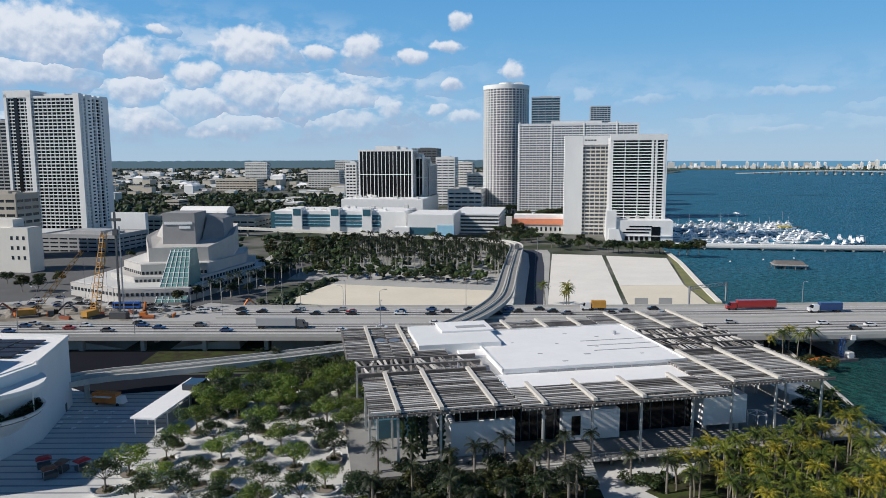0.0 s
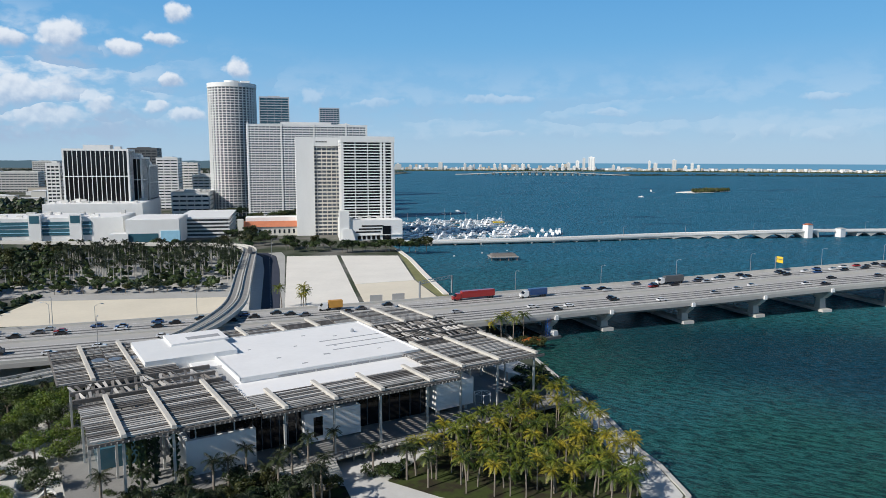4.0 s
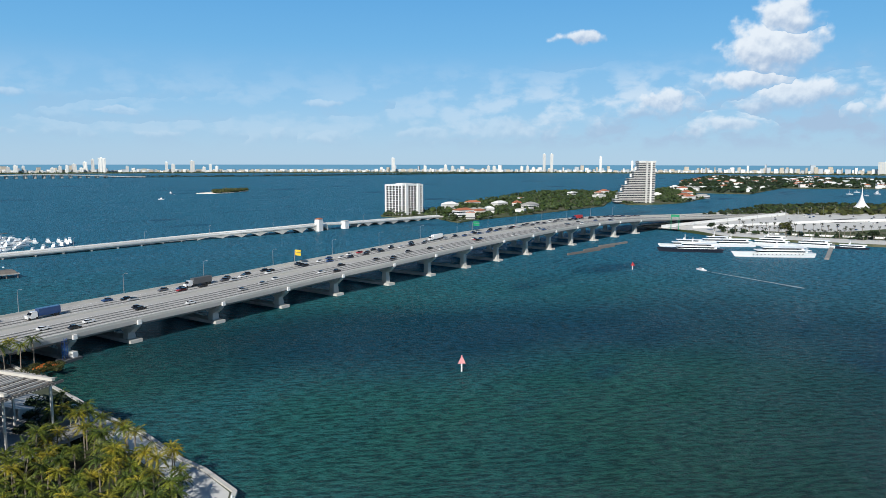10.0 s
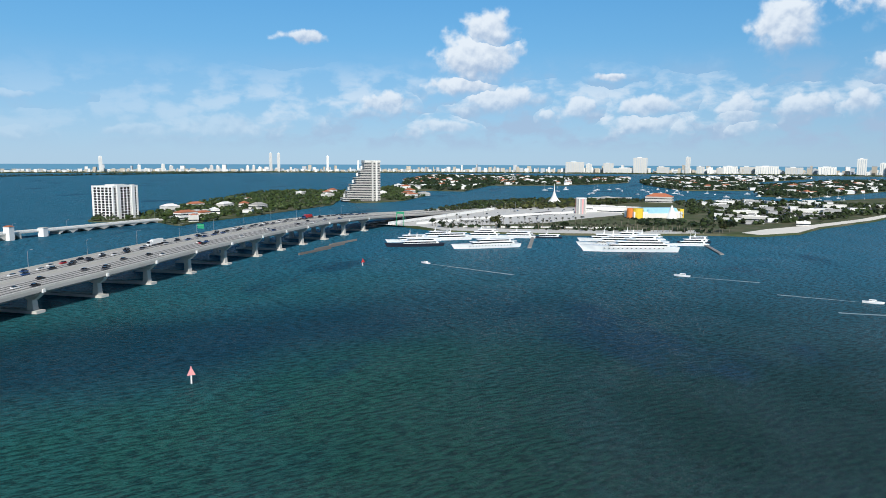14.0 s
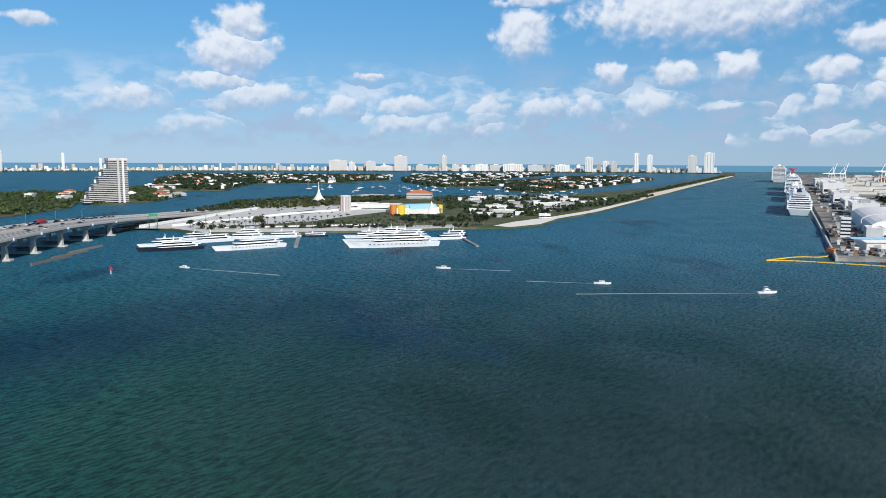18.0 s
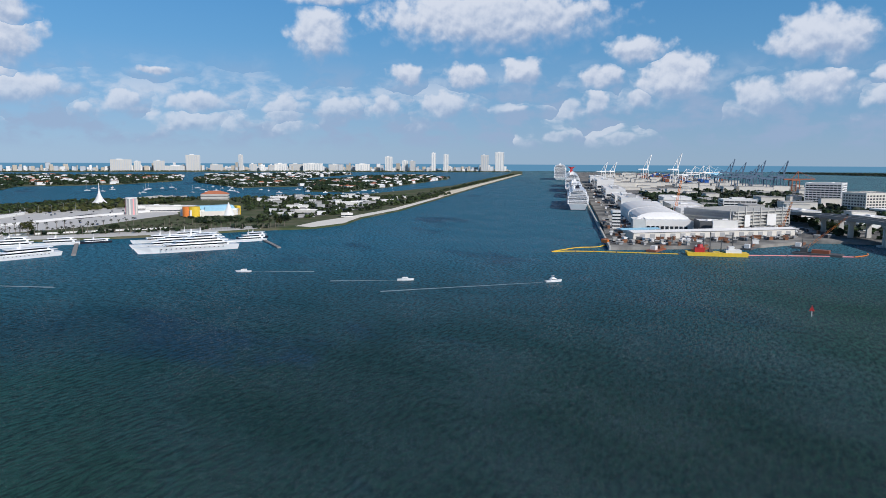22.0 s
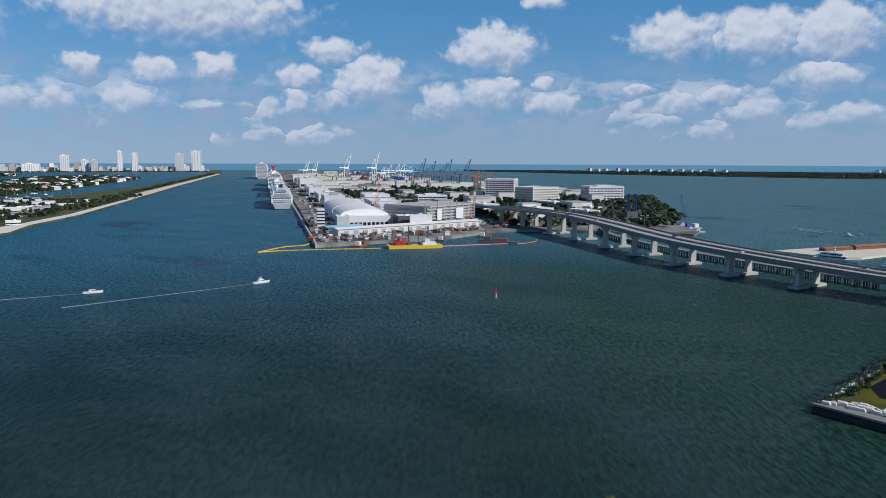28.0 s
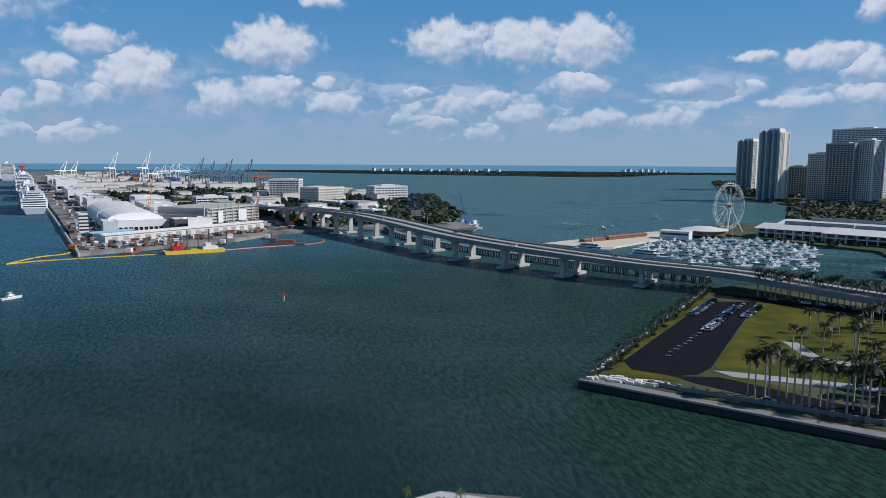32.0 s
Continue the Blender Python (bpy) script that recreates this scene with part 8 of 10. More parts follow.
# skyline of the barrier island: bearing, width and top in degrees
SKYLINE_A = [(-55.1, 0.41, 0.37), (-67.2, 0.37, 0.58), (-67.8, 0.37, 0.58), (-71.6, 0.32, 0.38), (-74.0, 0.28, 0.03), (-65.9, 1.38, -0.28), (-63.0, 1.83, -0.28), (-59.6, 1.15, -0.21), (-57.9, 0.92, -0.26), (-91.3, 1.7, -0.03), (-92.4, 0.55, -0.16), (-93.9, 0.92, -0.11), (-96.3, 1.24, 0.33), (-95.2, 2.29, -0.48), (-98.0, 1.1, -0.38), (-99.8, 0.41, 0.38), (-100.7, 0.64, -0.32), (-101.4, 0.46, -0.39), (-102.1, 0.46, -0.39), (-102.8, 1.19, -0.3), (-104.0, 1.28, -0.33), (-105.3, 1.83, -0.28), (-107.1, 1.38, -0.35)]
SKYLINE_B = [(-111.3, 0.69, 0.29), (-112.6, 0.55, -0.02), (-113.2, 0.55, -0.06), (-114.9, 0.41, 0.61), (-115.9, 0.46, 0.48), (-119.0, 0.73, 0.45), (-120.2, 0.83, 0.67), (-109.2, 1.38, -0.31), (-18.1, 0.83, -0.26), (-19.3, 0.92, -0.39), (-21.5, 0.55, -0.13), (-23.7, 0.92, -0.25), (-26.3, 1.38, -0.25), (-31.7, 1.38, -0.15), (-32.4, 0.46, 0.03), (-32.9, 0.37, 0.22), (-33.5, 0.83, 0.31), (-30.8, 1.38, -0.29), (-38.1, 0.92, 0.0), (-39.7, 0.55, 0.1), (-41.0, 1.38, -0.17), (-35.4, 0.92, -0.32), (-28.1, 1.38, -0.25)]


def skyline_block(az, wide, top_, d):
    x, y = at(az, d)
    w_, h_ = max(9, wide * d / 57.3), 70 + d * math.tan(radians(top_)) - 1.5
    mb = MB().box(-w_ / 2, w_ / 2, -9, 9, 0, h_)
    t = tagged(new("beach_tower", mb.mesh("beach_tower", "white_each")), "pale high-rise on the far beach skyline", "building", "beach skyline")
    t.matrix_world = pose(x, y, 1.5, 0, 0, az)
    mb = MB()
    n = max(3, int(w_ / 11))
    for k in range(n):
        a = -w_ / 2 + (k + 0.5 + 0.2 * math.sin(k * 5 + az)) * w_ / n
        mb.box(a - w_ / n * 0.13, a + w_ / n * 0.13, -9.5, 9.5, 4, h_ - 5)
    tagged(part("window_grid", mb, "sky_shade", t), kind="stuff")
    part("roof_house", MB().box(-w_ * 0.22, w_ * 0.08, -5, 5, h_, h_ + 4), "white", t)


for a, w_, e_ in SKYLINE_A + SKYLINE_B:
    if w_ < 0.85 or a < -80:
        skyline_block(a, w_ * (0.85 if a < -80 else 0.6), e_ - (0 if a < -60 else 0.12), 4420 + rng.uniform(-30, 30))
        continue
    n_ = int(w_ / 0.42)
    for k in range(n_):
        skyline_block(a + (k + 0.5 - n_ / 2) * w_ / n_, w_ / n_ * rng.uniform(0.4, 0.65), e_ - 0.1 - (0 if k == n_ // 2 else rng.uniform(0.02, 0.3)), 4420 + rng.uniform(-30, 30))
low_sky = Town(), Town(), Town()
for k in range(330):
    a = -14 - 107 * (k + rng.random()) / 330
    e_ = rng.uniform(-0.62, -0.22) if a < -80 and rng.random() < 0.55 else rng.uniform(-0.74, -0.62) if -54 < a < -40 or rng.random() < 0.45 else rng.uniform(-0.70, -0.32) if rng.random() < 0.55 else rng.uniform(-0.66, -0.5)
    d = 4500 + rng.uniform(0, 140)
    x, y = at(a, d)
    low_sky[k % 3].add(x, y, rng.uniform(0.07, 0.34) * d / 57.3, 18, 70 + d * math.tan(radians(e_)) - 1.5, a + rng.uniform(-20, 20), False, 1.5)
for k in range(560):
    a = -16 - 105 * (k + rng.random()) / 560
    d = 4440 + rng.uniform(0, 60)
    x, y = at(a, d)
    low_sky[k % 3].add(x, y, rng.uniform(0.06, 0.36) * d / 57.3, 16, 70 + d * math.tan(radians(rng.uniform(-0.78, -0.42 if a < -78 else -0.62))) - 1.5, a + rng.uniform(-15, 15), False, 1.5)
low_sky[0].done("beach_blocks", "pale low-rise blocks along the far beach", "white", "roof_white")
# sky_shade puts the pale blue of distance haze into these walls
low_sky[1].done("beach_blocks", "low-rise blocks along the far beach, tinted blue-grey for haze", "sky_shade", "roof_grey")
low_sky[2].done("beach_blocks", "tan low-rise blocks along the far beach", "tan_each", "roof_grey")
sp = []
for k in range(2600):
    a = rng.uniform(-121, -14)
    sp.append((*at(a, 4290 + rng.uniform(0, 110)), 1.2))
clumps("beach_trees", sp, "leaf", "tree line in front of the far skyline", 3.6, 15)

# Watson island
setting("road_causeway", MB().prism([(740, 205), (860, 184), (1000, 150), (1060, 90), (1090, -30), (1060, -90), (940, -84), (880, -40), (800, 10), (765, 60), (745, 120), (730, 150)], GROUND, GROUND + 0.2), "paving", "pale concrete causeway lanes on the island", "road")
setting("pavement_quay", MB().prism([(735, 150), (692, 112), (684, 52), (683, 20), (688, -51), (709, -140), (740, -142), (725, -50), (715, 40), (740, 120)], GROUND, GROUND + 0.15), "paving", "pale concrete yacht quay", "pavement")
setting("ground_beach_sand", MB().prism([(704, -190), (736, -234), (803, -275), (910, -369), (1196, -573), (1202, -566), (922, -360), (814, -263), (768, -214), (722, -178)], GROUND, GROUND + 0.12), "sand", "pale sandy spit along the channel", "ground")
setting("ground_jetty", MB().prism([(1200, -574), (1695, -926), (3080, -1924), (3090, -1912), (1705, -905), (1215, -548)], GROUND, GROUND + 0.5), "sand_gold", "long stone channel bank", "ground")
sp = [(x, y, GROUND) for x, y in scatter([(900, 175), (1150, 128), (1255, 60), (1285, -170), (1120, -60), (1010, 100)], 300, 9, 101)]
sp += [(x, y, GROUND) for x, y in scatter([(760, -150), (900, -170), (1280, -200), (1290, -410), (1200, -520), (900, -330)], 330, 8, 102)]
sp += [(1000 + 22 * k + rng.uniform(-8, 8), -405 - 17.5 * k + rng.uniform(-2, 14), GROUND) for k in range(14) for q in range(3)]
sp = [s for s in sp if not (870 < s[0] < 960 and -170 < s[1] < -60)]
sp += [(1215 + 25 * k + rng.uniform(-9, 9), -545 - 18.0 * k + rng.uniform(0, 16), GROUND) for k in range(74) for q in range(2) if rng.random() < 0.8]
clumps("island_woods", sp, "leaf", "green woods on the channel island", 4.0, 21, tufts=6)
store = (Town(), Town())
for k, (x, y) in enumerate(scatter([(800, -180), (1000, -200), (1270, -240), (1280, -400), (1190, -500), (920, -320)], 60, 14, 104)):
    store[k % 2].add(x, y, rng.uniform(7, 22), rng.uniform(5, 12), rng.uniform(2.5, 6.5), 75 + rng.choice((0, 90, 20)), False, GROUND)
store[0].done("island_sheds", "small white sheds and stored boats on the island", "white", "roof_white")
store[1].done("island_sheds", "small grey sheds and trailers on the island", "grey", "roof_grey")
setting("ground_boat_yard", MB().prism([(815, -205), (960, -215), (1180, -330), (1190, -470), (1120, -470), (930, -318)], GROUND, GROUND + 0.09), "asphalt_light", "pale worn boat yard among trees", "ground")
clumps("island_woods_bright", [(x, y, GROUND) for x, y in scatter([(1000, 90), (1150, 40), (1200, -100), (1060, -20)], 70, 9, 103)], "leaf_olive", "lighter olive trees among the woods", 4.6, 22)
palm_stand("quay_palms", DATE, [(712 + rng.uniform(-4, 16), 122 - k * 3.6 + rng.uniform(-1, 1), GROUND) for k in range(78)] + [(770 + rng.uniform(-10, 30), 120 - k * 7, GROUND) for k in range(30)], 0.85, "row of dark palms along the yacht quay", 47)
for x, y, s in ((722, 62, 1.2), (720, 118, 0.8), (716, -8, 1.0), (735, 130, 0.8), (728, -168, 1.1), (722, -160, 1.0)):
    tree(BIG, x, y, GROUND, s, "round green tree on the quay", "quay trees")
mus = thing("childrens_museum", 905, -118, GROUND, -72, "low white and yellow museum with blue glass and cone", "museum")
part("wall", MB().box(-32, 32, -14, 14, 0, 8), "white", mus)
part("roof", MB().taper(-18, 26, -13, 12, 8, 12, 0, 0, 5, 5), "sky_blue", mus, "pale blue pitched glass roof")
part("glass_front", MB().box(-14, 20, -15, -13, 5, 11), "sky_blue", mus)
part("drum", MB().tube((-25, -10, 0), (-25, -10, 12), 6.5, 6.5, 16), "yellow", mus, "bright yellow curved drum")
part("drum", MB().box(28, 33, -14, -4, 0, 11), "yellow", mus)
part("drum", MB().tube((-33, -6, 0), (-33, -6, 12), 4.5, 4.5, 14), "orange", mus)
part("base_band", MB().box(-18, 27, -15.4, -14, 0, 6), "cream", mus)
part("cone", MB().tube((16, -16, 0), (16, -16, 16), 7, 0.3, 16), "white", mus, "white cone")
tk = thing("round_tower_hotel", 952, -31, GROUND, 0, "short round striped tower in pale pink and grey", "building")
part("shaft", MB().tube((0, 0, 0), (0, 0, 20), 6.8, 6.8, 20), "grey", tk)
for k in range(10):
    part("stripe", MB().box(-0.8, 0.8, 6.5, 7.1, 0, 19.6), "pink" if k % 3 == 0 else "cream", tk).matrix_basis = Matrix.Rotation(k * 0.628, 4, "Z")
part("roof", MB().tube((0, 0, 20), (0, 0, 21), 7.4, 6.8, 20), "roof_white", tk)
spr = thing("spire", 1144, 5, GROUND, 0, "tall white tapering spire sculpture above trees", "spire")
prev = None
for k in range(9):
    z0, z1 = k * 3.7, (k + 1) * 3.7
    r0, r1 = 15 * (1 - k / 9.0) ** 3 + 0.5, 15 * (1 - (k + 1) / 9.0) ** 3 + 0.4
    part("segment", MB().tube((0, 0, z0), (0, 0, z1), r0, r1, 14), "white", spr)
for x, y, w_, d_, h_, rf in ((990, -80, 60, 20, 7, "roof_white"), (1253, -172, 44, 24, 10, "roof_red"), (1030, -60, 40, 14, 6, "roof_white"), (960, -240, 30, 14, 6, "roof_white"), (1010, -330, 40, 14, 6, "roof_white"), (880, -230, 30, 12, 5, "roof_white"), (1110, -400, 30, 16, 7, "roof_grey"), (820, -265, 14, 8, 4, "roof_white")):
    house(x, y, w_, d_, h_, 75, "white_each", rf, rf == "roof_red", "low white building on the channel island", "channel island buildings")
for k in range(34):
    car(rng.uniform(800, 1040), rng.uniform(-60, 120) - 0.2 * k, GROUND + 0.2, rng.uniform(-30, 0), PAINTS[rng.randrange(9)], "parked on the channel island", "island cars")
for x0, y0, x1, y1, h_ in ((735, 178, 1000, 88, 3.4), (748, 150, 900, 40, 2.6), (900, 40, 1010, -78, 2.6), (735, 205, 1020, 120, 1.4), (724, 100, 742, -60, 1.6)):
    solid("barrier_wall", MB().beam((x0, y0, GROUND + h_ / 2), (x1, y1, GROUND + h_ / 2), 1.0, h_), "white", "long low pale concrete wall along the road", "wall", "road walls")
for k, (x0, y0, x1, y1) in enumerate(((760, 172, 1000, 96), (800, 110, 980, 10), (900, 30, 1040, -70))):
    mb = MB().beam((x0, y0, GROUND + 0.16), (x1, y1, GROUND + 0.16), 9, 0.2)
    setting(("road_lane_north", "road_lane_middle", "road_lane_south")[k], mb, "asphalt_light", "grey asphalt lane across the island", "road")
clumps("quay_shrubs", [(716 + rng.uniform(-6, 14), rng.uniform(-150, 120), GROUND) for k in range(46)] + [(800 + rng.uniform(-20, 60), rng.uniform(-150, -90), GROUND) for k in range(50)], "leaf_dark", "dark shrubs and trees behind the quay", 2.4, 23)
for k in range(12):
    street_lamp(745 + k * 26, 165 - k * 12, GROUND + 0.2, 60, 12, group="lamps on the island road")
solid("sign_board", MB().box(728, 729, 160, 167, 14.8, 17).box(728, 728.6, 159.4, 160, GROUND, 17).box(728, 728.6, 167, 167.6, GROUND, 17), "green", "green direction sign above the island road", "road sign")


def superyacht(x, y, turn_, l, dark, decks, label):
    t = thing("yacht", x, y, 0, turn_, label, "yacht", "large moored yachts")
    w_ = l * 0.16
    part("hull", hull_mesh(l, w_, l * 0.062, "hull", "navy" if dark else "hull"), None, t)
    h_ = l * 0.056
    for k in range(decks):
        a, b = -l * (0.40 - 0.045 * k), l * (0.20 - 0.085 * k)
        z = h_ + k * 2.0
        dk_ = part("deck_house", MB().taper(a, b, -w_ * (0.42 - 0.05 * k), w_ * (0.42 - 0.05 * k), z, z + 1.65, 0.3, l * 0.06, 0.2, 0.2), "hull", t)
        part("window_band", MB().taper(a + 2, b - l * 0.008, -w_ * (0.425 - 0.05 * k), w_ * (0.425 - 0.05 * k), z + 0.5, z + 1.35, 0.1, l * 0.024, 0.08, 0.08), "glass_black", dk_)
        part("deck_edge", MB().taper(a - l * 0.04, b + l * 0.01, -w_ * (0.47 - 0.05 * k), w_ * (0.47 - 0.05 * k), z + 1.65, z + 2.0, 0.2, l * 0.01, 0.1, 0.1), "hull", t)
    if l > 45:
        mb = MB()
        for k in range(14):
            a = -l * 0.34 + k * l * 0.045
            mb.box(a, a + l * 0.010, -w_ * 0.508, w_ * 0.508, l * 0.036, l * 0.042)
        tagged(part("hull_windows", mb, "glass_black", t), kind="stuff")
    z = h_ + decks * 2.0
    part("mast", MB().taper(-l * 0.055, -l * 0.035, -0.35, 0.35, z, z + 4.5, 0.2, 0.5, 0.15, 0.15), "hull", t)
    for sd in (-1, 1):
        part("radar_dome", MB().tube((-l * 0.03, sd * w_ * 0.12, z), (-l * 0.03, sd * w_ * 0.12, z + 1.2), 0.7, 0.4, 8), "hull", t)
    return t


superyacht(569, 116, 111, 50, True, 2, "dark-hulled motor yacht moored at the island quay")
superyacht(571, 57, 117, 60, False, 2, "sleek white superyacht moored at the island quay")
superyacht(570, -56, 97, 78, False, 4, "large white tiered superyacht moored at the quay")
for x, y, a, l, dk_ in ((600, 128, 110, 40, 2), (622, 96, 115, 44, 2), (645, 70, 100, 42, 3), (640, 112, 110, 36, 2), (652, 38, 95, 38, 2), (600, -44, 97, 56, 3), (622, -70, 97, 50, 3), (640, -40, 97, 44, 2), (662, -62, 97, 40, 2), (618, -110, 100, 34, 2), (640, -118, 100, 30, 2), (655, 10, 97, 30, 1)):
    superyacht(x, y, a + rng.uniform(-4, 4), l, l == 30, dk_, "white motor yacht in the row at the quay")
dkx = setting("trim_pier", MB().box(560, 684, -126, -123, -0.4, 1.0).box(575, 684, 20, 23, -0.4, 1.0), "concrete_dark", "floating concrete dock for yachts", "dock")
for k in range(3):
    fm = solid("fender_wall", MB().box(-22, 22, -0.6, 0.6, -1, 1.6), "timber", "dark timber fender beside the bridge channel", "fender", "channel fenders")
    fm.matrix_world = pose(520 + k * 30, 184 - k * 2, 0, 0, 0, -14)

# ---- the port ----
rng = random.Random(91)
QUAY_TURN = math.degrees(math.atan2(-1374, 1932))


def along(s, off):
    """A place s metres down the channel quay and off metres to its north."""
    return 444 + 0.815 * s + 0.58 * off, -360 - 0.58 * s + 0.815 * off


def cruise_ship(s, off, l, top_, label, accent, w_=31, funnel=6.0):
    """A tiered white ship, moored with its stern towards the bay; s is its middle."""
    x, y = along(s, off)
    t = thing("cruise_ship", x, y, 0, QUAY_TURN, label, "ship", "cruise ships")
    part("hull", hull_mesh(l, w_, 11, "hull", "hull"), None, t)
    part("waterline", MB().box(-l * 0.49, -l * 0.2, -w_ * 0.36, w_ * 0.36, -0.4, 0.9), "navy", t)
    z, n = 8.8, int((top_ - 9) / 2.8)
    for k in range(n):
        back = k * 1.2 + (2.6 if k % 3 == 2 else 0.0)
        a, b = -l * 0.47 + back, l * 0.36 - k * l * 0.014
        ww = w_ * (0.48 if k < n - 3 else 0.40 if k < n - 1 else 0.26)
        dk_ = part("deck", MB().taper(a, b, -ww, ww, z, z + 2.8, 0, 2.4, 0, 0), "hull", t)
        part("window_band", MB().taper(a + 0.6, b - 0.2, -ww - 0.15, ww + 0.15, z + 0.9, z + 2.0, 0, 1.0, 0, 0), "glass", dk_)
        part("stern_gallery", MB().box(a - 0.25, a + 0.1, -ww * 0.86, ww * 0.86, z + 0.9, z + 2.1), "glass_pale" if k % 2 else "glass", dk_)
        part("deck_edge", MB().box(a - 1.8, a, -ww, ww, z - 0.25, z + 0.1), "hull", dk_)
        z += 2.8
    part("bridge_wing", MB().box(l * 0.27, l * 0.29, -w_ * 0.54, w_ * 0.54, top_ * 0.62, top_ * 0.62 + 2.6), "hull", t)
    fun = MB().taper(-l * 0.20, -l * 0.13, -3.4, 3.4, z, z + funnel, 3, 2, 1, 1)
    if accent == "red":
        for sd in (-1, 1):
            fun.verts([(-l * 0.19, sd * 1.0, z + funnel * 0.55), (-l * 0.14, sd * 1.0, z + funnel * 0.55), (-l * 0.16, sd * 11, z + funnel * 1.15), (-l * 0.18, sd * 11, z + funnel * 1.15), (-l * 0.19, sd * 1.0, z + funnel * 0.95), (-l * 0.14, sd * 1.0, z + funnel * 0.95)],
                      [(0, 1, 2, 3), (3, 2, 5, 4), (0, 3, 4), (1, 5, 2)])
    part("funnel", fun, accent, t)
    part("mast", MB().tube((l * 0.16, 0, z), (l * 0.16, 0, z + 6), 0.8, 0.4, 6), "hull", t)
    for c in (-0.06, 0.04, 0.1):
        part("radar_dome", MB().tube((l * c, 5, z), (l * c, 5, z + 2.6), 1.8, 0.9, 8), "hull", t)
    for k in range(10 if s < 800 else 0):
        for sd in (-1, 1):
            part("lifeboat", MB().taper(-l * 0.3 + k * l * 0.055, -l * 0.3 + k * l * 0.055 + 9, sd * w_ * 0.5 - 1.4, sd * w_ * 0.5 + 1.4, 11.5, 14, 1, 1, 0.5, 0.5), "orange" if k % 2 else "white", t)
    return t


cruise_ship(590, 17, 270, 31, "large white cruise ship moored at the quay", "navy", funnel=4)
cruise_ship(905, 17, 230, 30, "white cruise ship moored behind another", "white")
cruise_ship(1170, 20, 270, 42, "tall white cruise ship moored along the quay", "white", 33)
cruise_ship(1480, 20, 280, 40, "white cruise ship with a winged red funnel", "red", 33, 14.0)
cruise_ship(2260, 56, 320, 58, "very large far white cruise ship", "white", 46)
qw = setting("trim_quay_edge", MB().box(0, 2400, -1.2, 0.3, -1, 3.2), "concrete", "pale concrete quay edge", "quay")
qw.matrix_world = pose(444, -360, 0, 0, 0, QUAY_TURN)
shed = thing("terminal_shed", *along(190, -62), 2.5, QUAY_TURN, "white cruise terminal with a barrel roof", "building")
part("wall", MB().box(-45, 60, -26, 26, 0, 10), "white", shed)
part("front", MB().box(-48, -45, -22, 22, 0, 11), "white", shed)
arch = [(-26 * math.cos(k * math.pi / 10), 9.5 + 7.5 * math.sin(k * math.pi / 10)) for k in range(11)]
for a, b in ((-20, 62), (70, 190)):
    mb = MB()
    mb.verts([(x_, y_, z_) for x_ in (a, b) for y_, z_ in arch], [(i, i + 1, 12 + i, 11 + i) for i in range(10)] + [tuple(range(10, -1, -1)), tuple(range(11, 22))])
    part("barrel_roof", mb, "roof_white", shed)
part("wall", MB().box(70, 190, -26, 26, 0, 9.7), "white", shed)
for k in range(9):
    part("door", MB().box(-48.3, -48, -20 + k * 4.4, -17 + k * 4.4, 0.5, 5), "glass", shed)
gang = thing("boarding_tower", *along(165, -16), 2.5, QUAY_TURN, "white boarding tower beside the quay", "building")
part("shaft", MB().box(-5, 5, -4, 4, 0, 18), "white", gang)
part("bridge_arm", MB().box(-3, 60, -2, 2, 12, 15), "white", gang)
for k in range(5):
    part("window_band", MB().box(-5.1, 5.1, -4.1, 4.1, 2 + k * 3.2, 3.4 + k * 3.2), "glass", gang)
for s_, off, w_, d_, h_ in ((420, -74, 60, 34, 12), (500, -58, 70, 30, 16), (640, -60, 110, 34, 13), (820, -56, 100, 36, 17), (1000, -62, 120, 36, 14), (1220, -58, 140, 40, 24), (1450, -60, 150, 40, 18), (1750, -62, 170, 44, 20)):
    x, y = along(s_, off)
    t = house(x, y, w_, d_, h_, QUAY_TURN, "white", "roof_white", False, "long white cruise terminal on the quay", "cruise terminals", 2.5, "building", False)
    for k in range(6):
        part("roof_unit", MB().box(-w_ * 0.4 + k * w_ * 0.14, -w_ * 0.34 + k * w_ * 0.14, -6, 4, h_, h_ + rng.uniform(1.5, 4)), "white" if k % 2 else "grey", t)
    part("window_band", MB().box(-w_ / 2 + 3, w_ / 2 - 3, -d_ / 2 - 0.2, d_ / 2 + 0.2, h_ * 0.55, h_ * 0.75), "glass", t)
    part("window_band", MB().box(-w_ / 2 - 0.2, w_ / 2 + 0.2, -d_ / 2 + 2, d_ / 2 - 2, h_ * 0.2, h_ * 0.42), "glass", t)
# building site at the tip
sitg = thing("parking_structure", 548, -610, 2.5, QUAY_TURN - 52, "grey concrete parking structure under construction", "garage")
for k in range(6):
    part("floor_slab", MB().box(-48 + k * 2, 46, -34, 34, k * 3.3, k * 3.3 + 1.3), "concrete", sitg)
part("core", MB().box(-40, 44, -32, 32, 0, 17), "grey", sitg)
for k in range(9):
    part("column", MB().box(-47 + k * 11.4, -46 + k * 11.4, -34.6, -33.8, 0, 21 + (k % 3)), "concrete", sitg)
for a, b in ((8, 22), (-26, -18)):
    part("panel", MB().box(a, b, -35.4, -34.6, 2, 14), "white", sitg, "blank white panel")
low = thing("long_shed", 468, -506, 2.5, QUAY_TURN - 66, "long low pale shed along the port front", "building")
part("wall", MB().box(-92, 74, -7, 7, 0, 6), "cream", low)
part("roof", MB().taper(-93, 75, -8, 8, 6, 7.4, 0, 0, 7, 7), "roof_white", low)
for k in range(16):
    part("door", MB().box(-86 + k * 10, -81 + k * 10, -7.2, -6.9, 0.3, 4.4), "grey", low)
